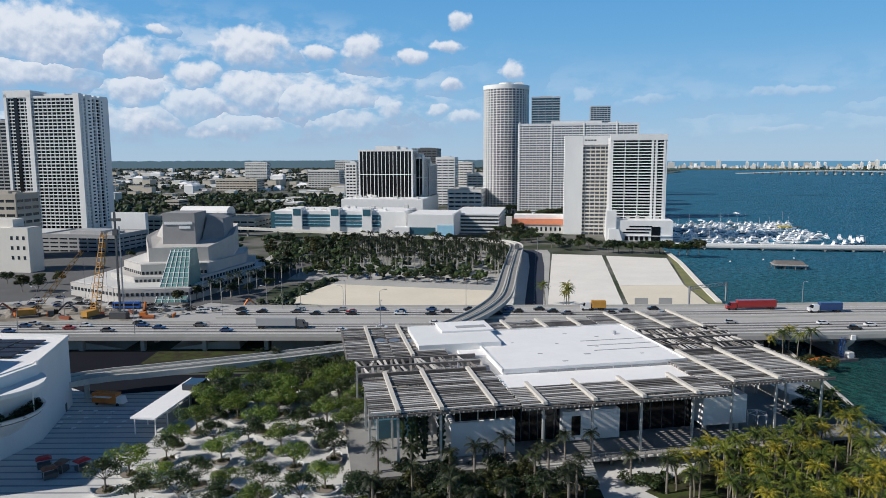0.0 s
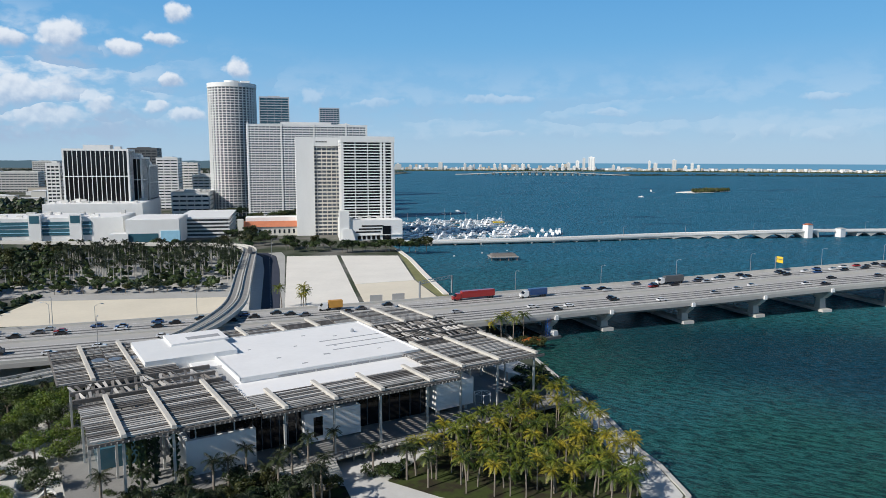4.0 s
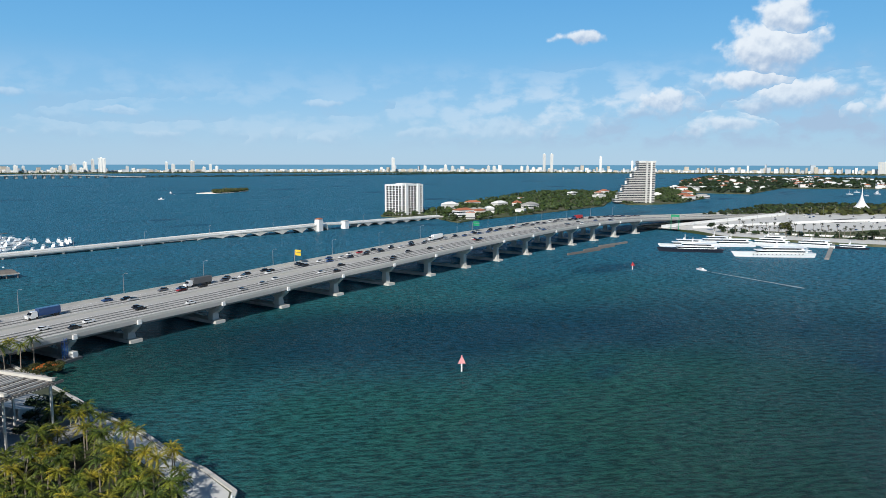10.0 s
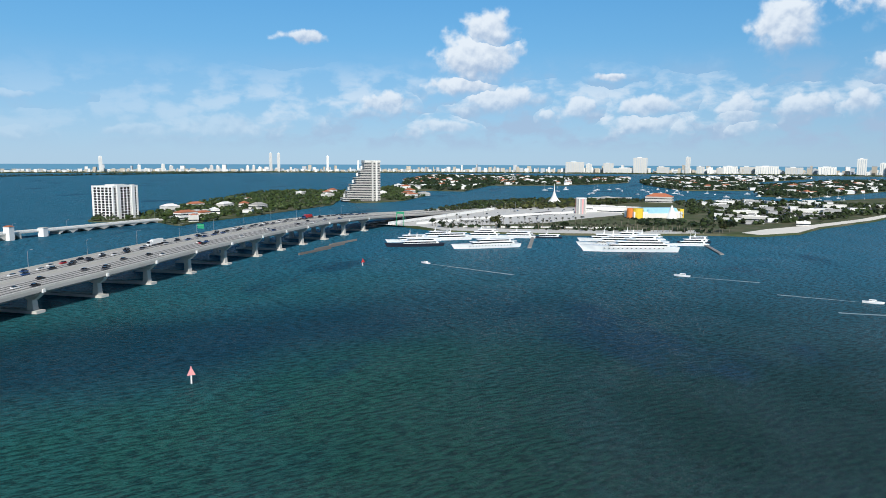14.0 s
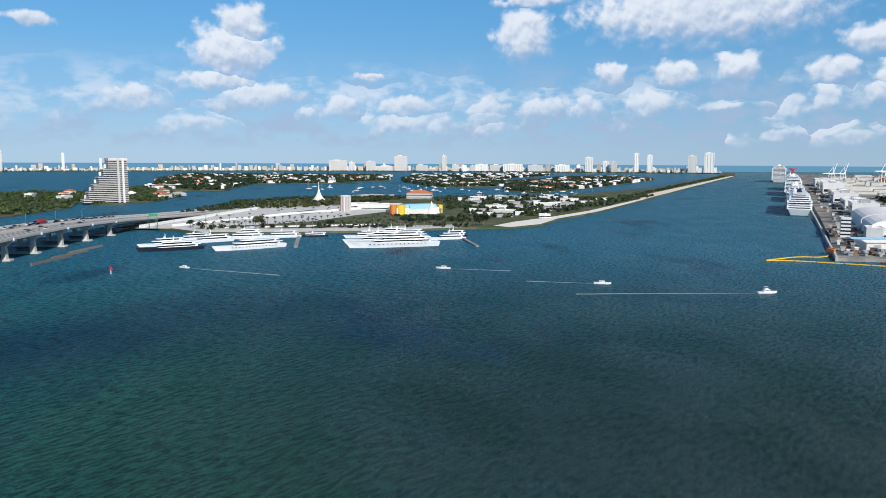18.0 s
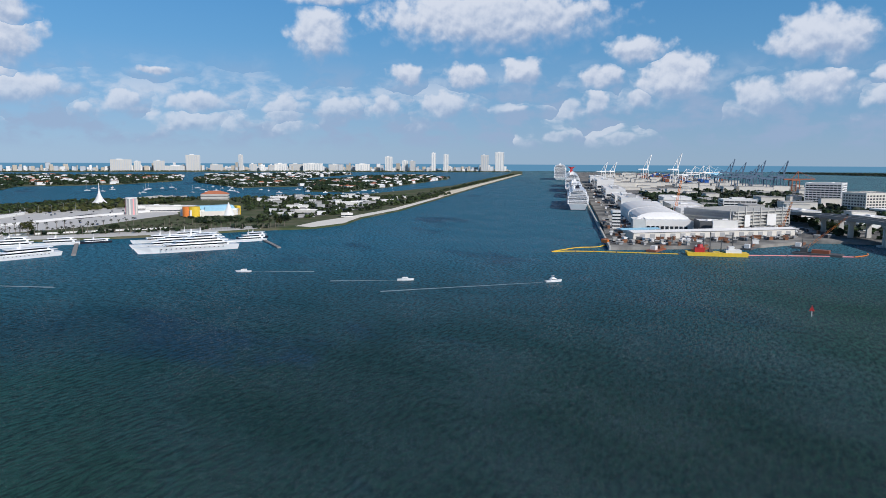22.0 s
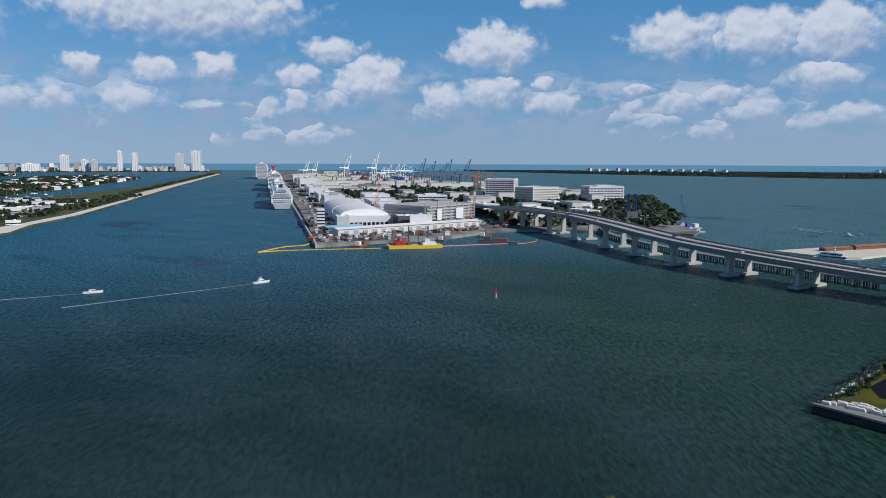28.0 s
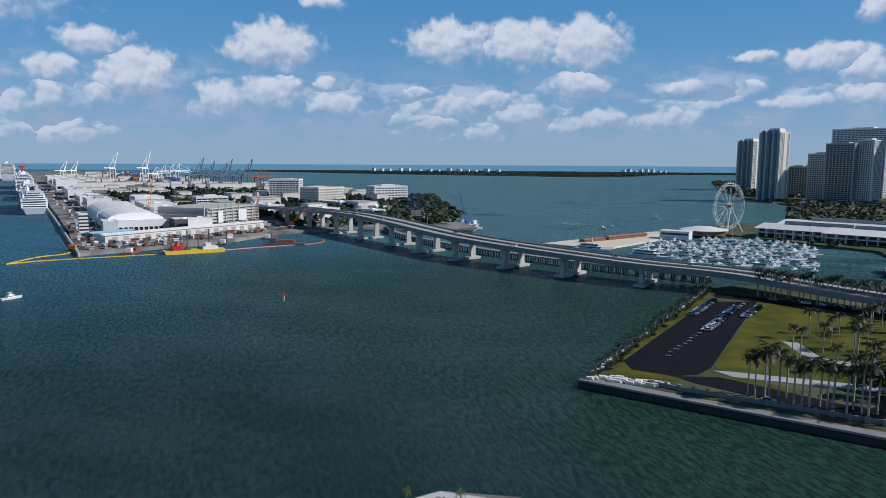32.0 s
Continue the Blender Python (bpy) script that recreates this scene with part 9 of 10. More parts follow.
bl = thing("canopy_shed", 512, -448, 2.5, QUAY_TURN - 66, "open shed with a pale blue metal roof", "shed")
part("roof", MB().taper(-20, 20, -7, 7, 5, 6.2, 0, 0, 6, 6), "sky_blue", bl)
for a in (-18, -9, 0, 9, 18):
    for b in (-6, 6):
        part("post", MB().box(a - 0.2, a + 0.2, b - 0.2, b + 0.2, 0, 5), "steel", bl)
for k in range(46):
    f = rng.random()
    x, y = 446 - 40 * f + rng.uniform(2, 26), -368 - 190 * f + rng.uniform(-4, 4)
    if rng.random() < 0.5:
        b_ = thing("container", x + 8, y - 6, 2.5, rng.uniform(0, 180), "weathered shipping container on the port yard", "container", "yard containers")
        part("box", MB().box(-3, 3, -1.2, 1.2, 0, 2.6), rng.choice(("rust", "grey_dark", "brown", "grey", "white", "orange")), b_)
        part("door", MB().box(3, 3.08, -1.1, 1.1, 0.1, 2.5), "grey_dark", b_)
    else:
        car(x + 10, y - 4, 2.5, rng.uniform(0, 180), PAINTS[rng.randrange(9)], "parked on the port yard", "port cars")
crane(640, -612, -120, 8, 46, "orange", "orange tower crane beside the terminal", base=2.5, w_=2.4)
crane(470, -585, 200, 10, 30, "orange", "orange crawler crane on the port front", base=2.5, w_=1.8)
# small sheds, stacks, trailers and site clutter over the yard
YARD = [(424, -432), (450, -372), (600, -480), (700, -552), (640, -640), (560, -690), (420, -590), (412, -500)]
clutter = [Town() for q in range(5)]
for q, (x, y) in enumerate(scatter(YARD, 330, 3.8, 118) + scatter([(700, -560), (1500, -1130), (1460, -1200), (660, -660)], 200, 9.0, 119)):
    clutter[q % 5].add(x, y, rng.uniform(2, 7), rng.uniform(1.6, 3), rng.uniform(0.8, 3.2), QUAY_TURN + rng.choice((0, 90, 20)), False, 2.5)
for q, (m1, m2, lb) in enumerate((("white", "roof_white", "small white site cabins on the port yard"), ("grey_dark", "grey", "dark plant and stacks on the port yard"), ("brown", "brown", "rusty containers and steel on the port yard"), ("concrete", "roof_grey", "pale concrete blocks on the port yard"), ("grey", "roof_grey", "grey sheds and trailers on the port yard"))):
    clutter[q].done("yard_clutter", lb, m1, m2)
for s_, off, w_, d_, h_, wl in ((126, -34, 22, 12, 13, "white_each"), (134, -100, 30, 22, 12, "grey_dark"), (112, -110, 3, 22, 14, "white_each"), (300, -110, 60, 30, 14, "white"), (240, -130, 40, 24, 10, "white_each"), (420, -120, 80, 40, 12, "cream"), (560, -130, 60, 40, 14, "white")):
    x, y = along(s_, off)
    house(x, y, w_, d_, h_, QUAY_TURN, wl, "roof_white", False, "blocky white terminal building on the port front", "port front buildings", 2.5, "building", False)
clumps("terminal_trees", [(x, y, 2.5) for x, y in scatter([(688, -646), (671, -684), (956, -970), (1225, -1114), (1139, -1003), (855, -794)], 150, 6, 121)], "leaf_dark", "dark trees among low terminal roofs", 4.8, 28)
clumps("yard_trees", [(x, y, 2.5) for x, y in scatter([(600, -600), (760, -640), (900, -760), (880, -900), (700, -860), (600, -720)], 300, 6, 120)], "leaf_dark", "dark trees between port buildings", 4.6, 34)
# dredging barges and the floating boom
dr = thing("dredging_barge", 386, -414, 0, 232.8, "orange-yellow dredging barge with red and white deckhouse", "barge")
part("hull", MB().taper(-21, 21, -6, 6, -0.6, 2.6, -1, -1, 0, 0), "yellow", dr)
for k in range(9):
    part("porthole", MB().tube((-18 + k * 4.5, 6.15, 1.0), (-18 + k * 4.5, 5.9, 1.0), 0.7, 0.7, 10), "grey_dark", dr)
part("machinery", MB().box(-16, -9, -3.5, 3.5, 2.6, 6.0), "red", dr)
part("machinery", MB().tube((-12, 0, 6), (-12, 0, 8.2), 2.6, 1.8, 10), "red", dr)
part("machinery", MB().box(-6, -3, -2.5, 2.5, 2.6, 4.6), "grey_dark", dr)
part("deckhouse", MB().box(6, 17, -4, 4, 2.6, 4.8), "white", dr)
part("deckhouse", MB().box(8, 12, -3, 3, 4.8, 7.2), "white", dr)
for a in (-4, 4, 12):
    part("spud", MB().tube((a, 5, 0), (a, 5, 17 if a != 4 else 12), 0.45, n=7), "grey_dark", dr)
bg2 = thing("crane_barge", 356, -487, 0, 28, "dark deck barge with an orange crane", "barge")
part("hull", MB().box(-17, 17, -6, 6, -0.6, 1.6), "grey_dark", bg2)
part("machinery", MB().box(-8, 4, -3, 3, 1.6, 4.2), "rust", bg2)
part("cab", MB().box(7, 12, -2, 2, 1.6, 5), "grey_dark", bg2)
part("boom", lattice(MB(), (9, 0, 4), (-18, 0, 30), 1.5, 0.9, 14), "orange", bg2)
for x, y, l_, c in ((436, -396, 34, "rust"), (424, -430, 30, "rust"), (412, -470, 26, "grey_dark"), (404, -520, 30, "grey_dark")):
    b_ = thing("moored_barge", x - 6, y - 2, 0, 118, "rusty work barge moored at the port front", "barge", "moored barges")
    part("hull", MB().box(-l_ / 2, l_ / 2, -4, 4, -0.5, 1.4), c, b_)
    part("cargo", MB().box(-l_ * 0.3, l_ * 0.1, -2.4, 2.4, 1.4, 3.4), "brown", b_)
    part("cabin", MB().box(l_ * 0.25, l_ * 0.4, -2, 2, 1.4, 4.4), "white", b_)
    part("pole", MB().tube((l_ * 0.1, 2, 1), (l_ * 0.1, 2, 12), 0.25, n=6), "grey_dark", b_)
boom = thing("floating_boom", 0, 0, 0, 0, "yellow floating boom on the water round the works", "boom")
for pts, mat_ in ((((453, -311, 0.3), (448, -330, 0.3), (424, -364, 0.3), (402, -392, 0.3)), "yellow"), (((453, -311, 0.3), (466, -345, 0.3), (463, -362, 0.3), (470, -378, 0.3), (463, -392, 0.3)), "yellow"), (((376, -432, 0.3), (356, -470, 0.3), (336, -500, 0.3)), "pink"), (((336, -500, 0.3), (338, -518, 0.3), (345, -529, 0.3)), "orange")):
    ln = smooth_line(pts, 5)
    part("float_line", deck_mesh([p_ + Vector((0, 0, 0.4)) for p_ in ln], 0.42, 0.42, 0.6), mat_, boom)
    for p_ in ln[::3]:
        part("float", MB().tube((p_.x, p_.y, -0.2), (p_.x, p_.y, 1.3), 0.55, 0.5, 8), "grey_dark", boom)
# offices
tower(770, -1062, 52, 60, 36, -152, 9, 9, 10, "white and dark office block on the port island", "white", "glass", 0.45, 0.7, 0.4, base=2.5, corner=1.5, faces_w=(1, -1), faces_d=(1, -1), roof=2)
tower(640, -980, 60, 40, 27, -100, 6, 11, 8, "pink-cream office building with square windows", "cream", "glass", 0.5, 1.6, 0.4, base=2.5, corner=2, faces_w=(1, -1), faces_d=(1, -1), roof=0)
tower(580, -1090, 60, 40, 27, -130, 6, 10, 7, "white office block with a rooftop dome", "white", "glass", 0.5, 1.4, 0.4, base=2.5, corner=2, faces_w=(1, -1), faces_d=(1, -1), roof=3)
tower(724, -812, 44, 30, 17, -125, 4, 6, 4, "low white banded office block", "white", "glass", 0.45, 0.4, 0.6, base=2.5, corner=1, faces_w=(1, -1), faces_d=(1, -1), roof=3)
r_ = random.Random(5)
ptown = Town()
PORTLAND = [(700, -700), (1200, -1020), (2600, -2020), (3000, -2600), (1500, -1720), (900, -1450), (620, -1180), (480, -820)]
for x, y in scatter(PORTLAND, 130, 26, 111):
    ptown.add(x, y, r_.uniform(18, 60), r_.uniform(14, 34), r_.choice((6, 8, 10, 12)), QUAY_TURN + r_.choice((0, 90)), False, 2.5)
ptown.done("port_sheds", "pale low warehouses and sheds on the port island", "cream", "roof_grey")
clumps("port_trees", [(x, y, 2.5) for x, y in scatter([(620, -700), (900, -830), (1300, -1250), (900, -1400), (640, -1180), (520, -860)], 520, 7, 113)], "leaf_dark", "dark trees among the port roads", 4.4, 31)
clumps("port_shore_trees", [(x, y, 2.5) for x, y in scatter([(360, -640), (420, -600), (560, -700), (640, -900), (560, -1060), (470, -980), (400, -800)], 200, 8, 117)], "leaf_dark", "dark trees and shrubs below the port bridge", 4.2, 33)
for x, y, w_, d_, h_ in ((470, -700, 50, 20, 6), (520, -790, 60, 24, 7), (450, -800, 40, 20, 6), (560, -900, 50, 26, 8), (490, -880, 40, 18, 5), (420, -700, 26, 12, 5), (600, -780, 60, 24, 9), (660, -700, 50, 30, 8), (700, -900, 40, 30, 9)):
    house(x, y, w_, d_, h_, QUAY_TURN + 10, "white_each", "roof_white", False, "low white port office with a flat roof", "port offices", 2.5, "building")
clumps("port_palms", [(x, y, 2.5) for x, y in scatter([(300, -700), (400, -650), (440, -760), (390, -930), (330, -820)], 190, 5, 114)] + [(x, y, 2.5) for x, y in scatter([(335, -780), (400, -880), (560, -1080), (600, -1240), (560, -1250), (405, -955)], 240, 6, 116)], "leaf_dark", "dark shore trees below the bridge", 4.0, 32)
ctown = [Town() for k in range(4)]
for x, y in scatter([(1500, -1500), (2500, -2150), (2900, -2650), (1700, -1850)], 150, 22, 115):
    ctown[r_.randrange(4)].add(x, y, 26, 12, r_.choice((6, 9, 12)), QUAY_TURN, False, 2.5)
for q, mat_ in zip(ctown, ("rust", "blue", "white", "grey_dark")):
    q.done("container_stacks", "stacked shipping containers in the far terminal", mat_, mat_)


def gantry_crane(az, top_el, d, mat_, up):
    x, y = at(az, d)
    h_ = 70 + d * math.tan(radians(top_el)) - 2.5
    t = thing("gantry_crane", x, y, 2.5, az + 30, "tall white ship-to-shore container crane", "crane", "port gantry cranes")
    leg = h_ * 0.42
    for a in (-9, 9):
        for b in (-7, 7):
            part("leg", MB().box(a - 0.9, a + 0.9, b - 0.9, b + 0.9, 0, leg), mat_, t)
    part("portal", MB().box(-10, 10, -8, 8, leg, leg + 2), mat_, t)
    part("girder", MB().box(-26, 12, -2.5, 2.5, leg + 2, leg + 5), mat_, t)
    part("a_frame", MB().beam((-9, 0, leg), (8, 0, h_ * 0.8), 1.4, 1.4).beam((10, 0, leg), (8, 0, h_ * 0.8), 1.4, 1.4), mat_, t)
    end = (12 + h_ * 0.12, 0, h_) if up else (50, 0, leg + 4)
    part("boom", MB().beam((10, 0, leg + 3.5), end, 2.4, 2.4), mat_, t)
    part("stay", MB().beam((8, 0, h_ * 0.8), end, 0.7, 0.7), mat_, t)


for az, el_, d, mat_, up in ((-128.3, -0.06, 2700, "white", True), (-129.0, -0.06, 2750, "white", True), (-131.5, 0.53, 2500, "white", True), (-133.7, 0.63, 2400, "white", True), (-135.0, -0.04, 2500, "white", False), (-135.6, 0.0, 2500, "white", False), (-136.0, 0.05, 2450, "white", False),
                              (-136.6, -0.1, 2400, "sky_blue", False), (-137.5, 0.19, 2350, "crane_blue", True), (-138.3, -0.03, 2300, "crane_blue", True), (-139.6, 0.11, 2300, "crane_blue", True), (-141.0, 0.11, 1900, "crane_blue", True), (-142.0, -0.3, 1850, "rust", False), (-134.4, -0.25, 2300, "white", False), (-136.9, -0.3, 2100, "crane_blue", False), (-137.9, -0.3, 2150, "crane_blue", False), (-138.9, -0.35, 2000, "crane_blue", False), (-139.2, -0.2, 2200, "crane_blue", True), (-140.3, -0.35, 1950, "crane_blue", False)):
    gantry_crane(az, el_, d, mat_, up)

# ---- the port bridge ----
PB = smooth_line([(-200, -330, 5.0), (-60, -372, 9.4), (0, -410, 10.8), (53, -418, 12.2), (100, -432, 13.6), (143, -449, 14.8), (187, -470, 16.2), (228, -498, 17.6), (268, -528, 19.0), (316, -560, 20.6), (360, -590, 20.4), (410, -614, 19.6), (456, -640, 18.4), (510, -690, 15.0), (590, -750, 9.0), (680, -790, 4.0)], 9)
pb = thing("port_bridge", 0, 0, 0, 0, "curving high concrete twin road bridge to the port", "bridge")
for off in (-6.6, 6.6):
    lf, rt = ribbon(PB, off, -off)
    dk_ = part("deck", deck_mesh(lf, 5.9, 5.9, 2.0), "concrete_dark", pb, "concrete box deck")
    part("roadway", MB().strip(*ribbon([q + Vector((0, 0, 0.06)) for q in lf], 5.2)), "road", dk_, "pale worn roadway")
    for o2 in (-5.7, 5.7):
        part("parapet", wall_along(lf, o2, 0.4, 1.0), "concrete_dark", dk_)
for x in (53, 100, 143, 187, 228, 268, 316, 362, 408, 452):
    mid, head, _ = on_road(x, 0, PB)
    for off in (-7.5, 8.5):
        c, _, _ = on_road(x, off, PB)
        z = mid.z - 2.0
        mbp = MB().taper(-1.2, 1.2, -2.2, 2.2, 1.4, z - 3.5, 0.1, 0.1, 0.3, 0.3)
        mbp.verts([(-1.1, -1.9, z - 3.5), (1.1, -1.9, z - 3.5), (1.1, 1.9, z - 3.5), (-1.1, 1.9, z - 3.5), (-1.1, -4.6, z), (1.1, -4.6, z), (1.1, 4.6, z), (-1.1, 4.6, z)], [(0, 3, 2, 1), (4, 5, 6, 7), (0, 1, 5, 4), (1, 2, 6, 5), (2, 3, 7, 6), (3, 0, 4, 7)])
        ob = part("pier", mbp, "concrete", pb, "flared concrete pier")
        ob.matrix_basis = pose(c.x, c.y, 0, 0, 0, head)
        ob = part("footing", MB().box(-3.2, 3.2, -5.5, 5.5, -2, 1.6), "concrete", pb)
        ob.matrix_basis = pose(c.x, c.y, 0, 0, 0, head)
for x in (90, 230):
    p_, hd, _ = on_road(x, 0, PB)
    street_lamp(p_.x, p_.y, p_.z, hd + 90, 11, True, "lamps on the port bridge")
for x in (-20, 30, 75, 140, 205, 290, 330):
    p_, hd, tilt = on_road(x, rng.choice((-7, -4, 4, 8)), PB)
    car(p_.x, p_.y, p_.z + 0.05, hd, PAINTS[rng.randrange(9)], "driving over the port bridge", "cars on the port bridge", tilt)
# old rail trestle beside it, and the raised bascule leaf
tr = thing("rail_trestle", 0, 0, 0, 0, "low old rail trestle on many dark piles", "trestle")
TR = smooth_line([(20, -436, 4.4), (70, -452, 4.4), (150, -485, 4.4), (230, -530, 4.4), (300, -585, 4.4), (340, -640, 4.4)], 6)
part("deck", deck_mesh(TR, 2.6, 2.6, 0.9), "concrete_dark", tr)
for p_ in TR:
    for q in (-2.4, 0, 2.4):
        part("post", MB().tube((p_.x + q * 0.4, p_.y + q, -1.5), (p_.x + q * 0.4, p_.y + q, 3.6), 0.5, n=6), "wet_wall", tr)
bas = thing("raised_bascule", 362, -752, 2.0, -58, "raised blue steel drawbridge leaves", "drawbridge")
for y in (-4, 4):
    part("leaf", lattice(MB(), (0, y, 0), (3, y, 31), 2.6, 2.0, 10), "blue", bas)
    part("plate", MB().beam((1.4, y, 0), (4.4, y, 31), 3.0, 0.5), "navy", bas)
part("counterweight", MB().box(-9, -2, -6, 6, 0, 11), "concrete_dark", bas)
solid("fender_piles", MB().box(335, 352, -722, -716, -1, 9), "timber", "dark timber fender wall at the channel", "fender")
crane(287, -728, 60, 10, 34, "blue", "blue crane on a work barge near the bridge", base=1.2)
bgx = thing("crane_barge", 287, -728, 0, 60, "low grey barge carrying a blue crane", "barge")
part("hull", MB().box(-14, 14, -6, 6, -0.5, 1.2), "grey", bgx)
part("deckhouse", MB().box(-12, -7, -3, 3, 1.2, 5), "white", bgx)
for x, y in ((262, -690), (275, -704), (300, -745)):
    boat(x, y, 40, 2, "work boat moored by the port bridge", "work boats")

# ---- the southern park ----
LOT_ROWS = [((21.0, -330), (14.0, -368), 15), ((14.0, -298), (7.6, -331), 13), ((8.8, -328), (1.6, -364), 14), ((-1.0, -335), (-6.8, -361), 10)]
setting("road_lot", MB().prism([(33, -233), (37, -243), (17, -366), (-6, -377), (9, -246), (12.5, -236), (20, -231)], GROUND, GROUND + 0.1), "asphalt", "dark asphalt parking lot", "road")
setting("ground_lawn", MB().prism([(8, -247), (-7, -376), (-12, -378), (-300, -300), (-300, -200), (-40, -246), (2, -240)], GROUND, GROUND + 0.08), "grass", "yellow-green sunlit lawn", "ground")
setting("ground_lawn_edge", MB().prism([(38, -232), (40, -242), (21, -370), (19, -400), (15, -366), (17.4, -366), (37.5, -243)], GROUND, GROUND + 0.09), "grass", "green strip between lot and shore", "ground")
setting("ground_lawn_corner", MB().prism([(39, -224), (17, -226.5), (13, -233), (20, -231.6), (33.2, -233.6), (37, -242)], GROUND, GROUND + 0.07), "grass", "green corner of grass beside the lot", "ground")
setting("ground_lawn_small", MB().prism([(11, -236), (7, -228), (-14, -224), (-20, -232), (0, -238)], GROUND, GROUND + 0.09), "grass", "small lawn beside the path", "ground")
# dappled palm shade on the walk is put into its dark concrete
setting("pavement_walk", MB().prism([(45.5, -213.6), (1, -204.6), (-34, -198), (-400, -139), (-400, -146), (-34, -203.6), (1, -209.6), (40, -217.6)], GROUND, GROUND + 0.16), "concrete_dark", "concrete waterside walk, darkened for dappled palm shade", "pavement")
setting("road_park", MB().prism([(20, -231), (12, -226), (-14, -216), (-400, -150), (-400, -158), (-30, -222), (6, -236)], GROUND, GROUND + 0.11), "asphalt", "dark asphalt service road in the park", "road")
setting("pavement_path", MB().prism([(8, -243), (2, -238), (-40, -240), (-120, -222), (-120, -227), (-40, -246), (2, -244)], GROUND, GROUND + 0.13), "paving_pale", "curving pale path across the lawn", "pavement")
setting("pavement_path_two", MB().prism([(-14, -296), (-22, -270), (-60, -262), (-60, -267), (-26, -275), (-19, -297)], GROUND, GROUND + 0.13), "paving_pale", "pale path among palms", "pavement")
setting("road_edge", MB().prism([(14, -380), (-300, -310), (-300, -322), (14, -393)], GROUND, GROUND + 0.12), "asphalt", "dark road under the bridge", "road")
mb = MB()
mb.beam((46, -214, GROUND + 0.3), (1, -205, GROUND + 0.3), 1.2, 0.6).beam((1, -205, GROUND + 0.3), (-34, -198.5, GROUND + 0.3), 1.2, 0.6).beam((-34, -198.5, GROUND + 0.3), (-300, -156, GROUND + 0.3), 1.2, 0.6)
setting("trim_park_seawall", mb, "concrete_dark", "weathered seawall cap along the slip", "seawall")
mb = MB()
mb.beam((46.2, -213.5, 0.7), (1, -204.5, 0.7), 0.6, 2.0).beam((1, -204.5, 0.7), (-34, -198, 0.7), 0.6, 2.0).beam((-34, -198, 0.7), (-300, -155.5, 0.7), 0.6, 2.0)
setting("wall_slip", mb, "wet_wall", "dark seawall face", "seawall")
mb = MB()
mb.beam((26, -220, GROUND + 0.6), (16, -217, GROUND + 0.6), 0.5, 1.2).beam((16, -217, GROUND + 0.6), (-35, -210, GROUND + 0.6), 0.5, 1.2).beam((-35, -210, GROUND + 0.6), (-300, -166, GROUND + 0.6), 0.5, 1.2)
setting("wall_park", mb, "concrete_dark", "low dark wall along the service road", "wall")
for k in range(16):
    a = k / 15
    solid("wall_pier", MB().box(24 - 60 * a, 25 - 60 * a, -219.5 + 10 * a, -218.5 + 10 * a, GROUND, GROUND + 1.7), "concrete_dark", "square pale pier in the low wall", "pier", "wall piers")
stones = MB()
for k in range(70):
    f = rng.random()
    x, y = 43 - 24 * f + rng.uniform(-1, 1), -216.5 - 5.4 * f * 0.2 - rng.uniform(0, 4.5)
    s = rng.uniform(0.6, 1.5)
    stones.taper(x - s, x + s, y - s * 0.5, y + s * 0.5, GROUND, GROUND + s * 0.7, s * 0.3, s * 0.3, 0.1, 0.1)
tagged(new("stone_blocks", stones.mesh("stone_blocks", "sand")), "pile of pale stone blocks on the corner", "stones", kind="stuff")
shore = MB()
for k in range(260):
    f = k / 259
    x, y = 45 - 26 * f + rng.uniform(-1.0, 0.6), -217 - 186 * f
    s = rng.uniform(0.5, 1.1)
    shore.taper(x - s, x + s, y - s, y + s, -0.4, rng.uniform(1.0, 2.3), s * 0.4, s * 0.3, s * 0.3, s * 0.3)
tagged(new("shore_stones", shore.mesh("shore_stones", "sand")), "pale boulders along the park shore", "stones", kind="stuff")
for k in range(34):
    f = k / 33
    x, y = 42.5 - 25.5 * f, -222 - 180 * f
    palm(DATE, x + rng.uniform(-0.6, 0.6), y, GROUND, 0.6, "short bushy palm along the park shore", "shore palms")
    bush(x + rng.uniform(-1, 1), y + 2.5, GROUND, 0.9, rng.randrange(3), "dark shrub along the park shore", "shore shrubs")
for (x0, y0), (x1, y1), n in LOT_ROWS:
    for k in range(n):
        if rng.random() < 0.9:
            car(x0 + (x1 - x0) * k / (n - 1), y0 + (y1 - y0) * k / (n - 1), GROUND + 0.1, 8 + rng.choice((0, 180)) + rng.uniform(-2, 2), PAINTS[rng.choice((0, 1, 0, 3, 2, 4, 6, 7, 1))], "parked in the park lot", "cars in the lot")
for k in range(14):
    p_ = (24 - k * 1.0 + rng.uniform(-0.5, 0.5), -256 - k * 5)
    solid("kerb_stop", MB().box(p_[0] - 0.9, p_[0] + 0.9, p_[1] - 0.1, p_[1] + 0.1, GROUND + 0.1, GROUND + 0.25), "white", "white concrete wheel stop in the lot", "wheel stop", "wheel stops")
for k in range(22):
    palm(ROYAL, -2.7 - k * 2.0 + rng.uniform(-0.7, 0.7), -219 + k * 0.25 + rng.uniform(-5, 3), GROUND, 0.98, "tall royal palm with a pale trunk", "royal palms")
for x, y in scatter([(-12, -250), (-20, -245), (-70, -240), (-90, -330), (-40, -350), (-16, -310)], 30, 5.0, 121):
    palm(ROYAL, x, y, GROUND, 0.8, "royal palm on the lawn", "lawn palms")
palm_stand("lawn_palm_grove", ROYAL, [(x, y, GROUND) for x, y in scatter([(-34, -216), (-140, -200), (-160, -330), (-70, -360), (-44, -330), (-34, -260)], 170, 3.8, 123)], 0.85, "dense dark grove of royal palms on the lawn", 124)
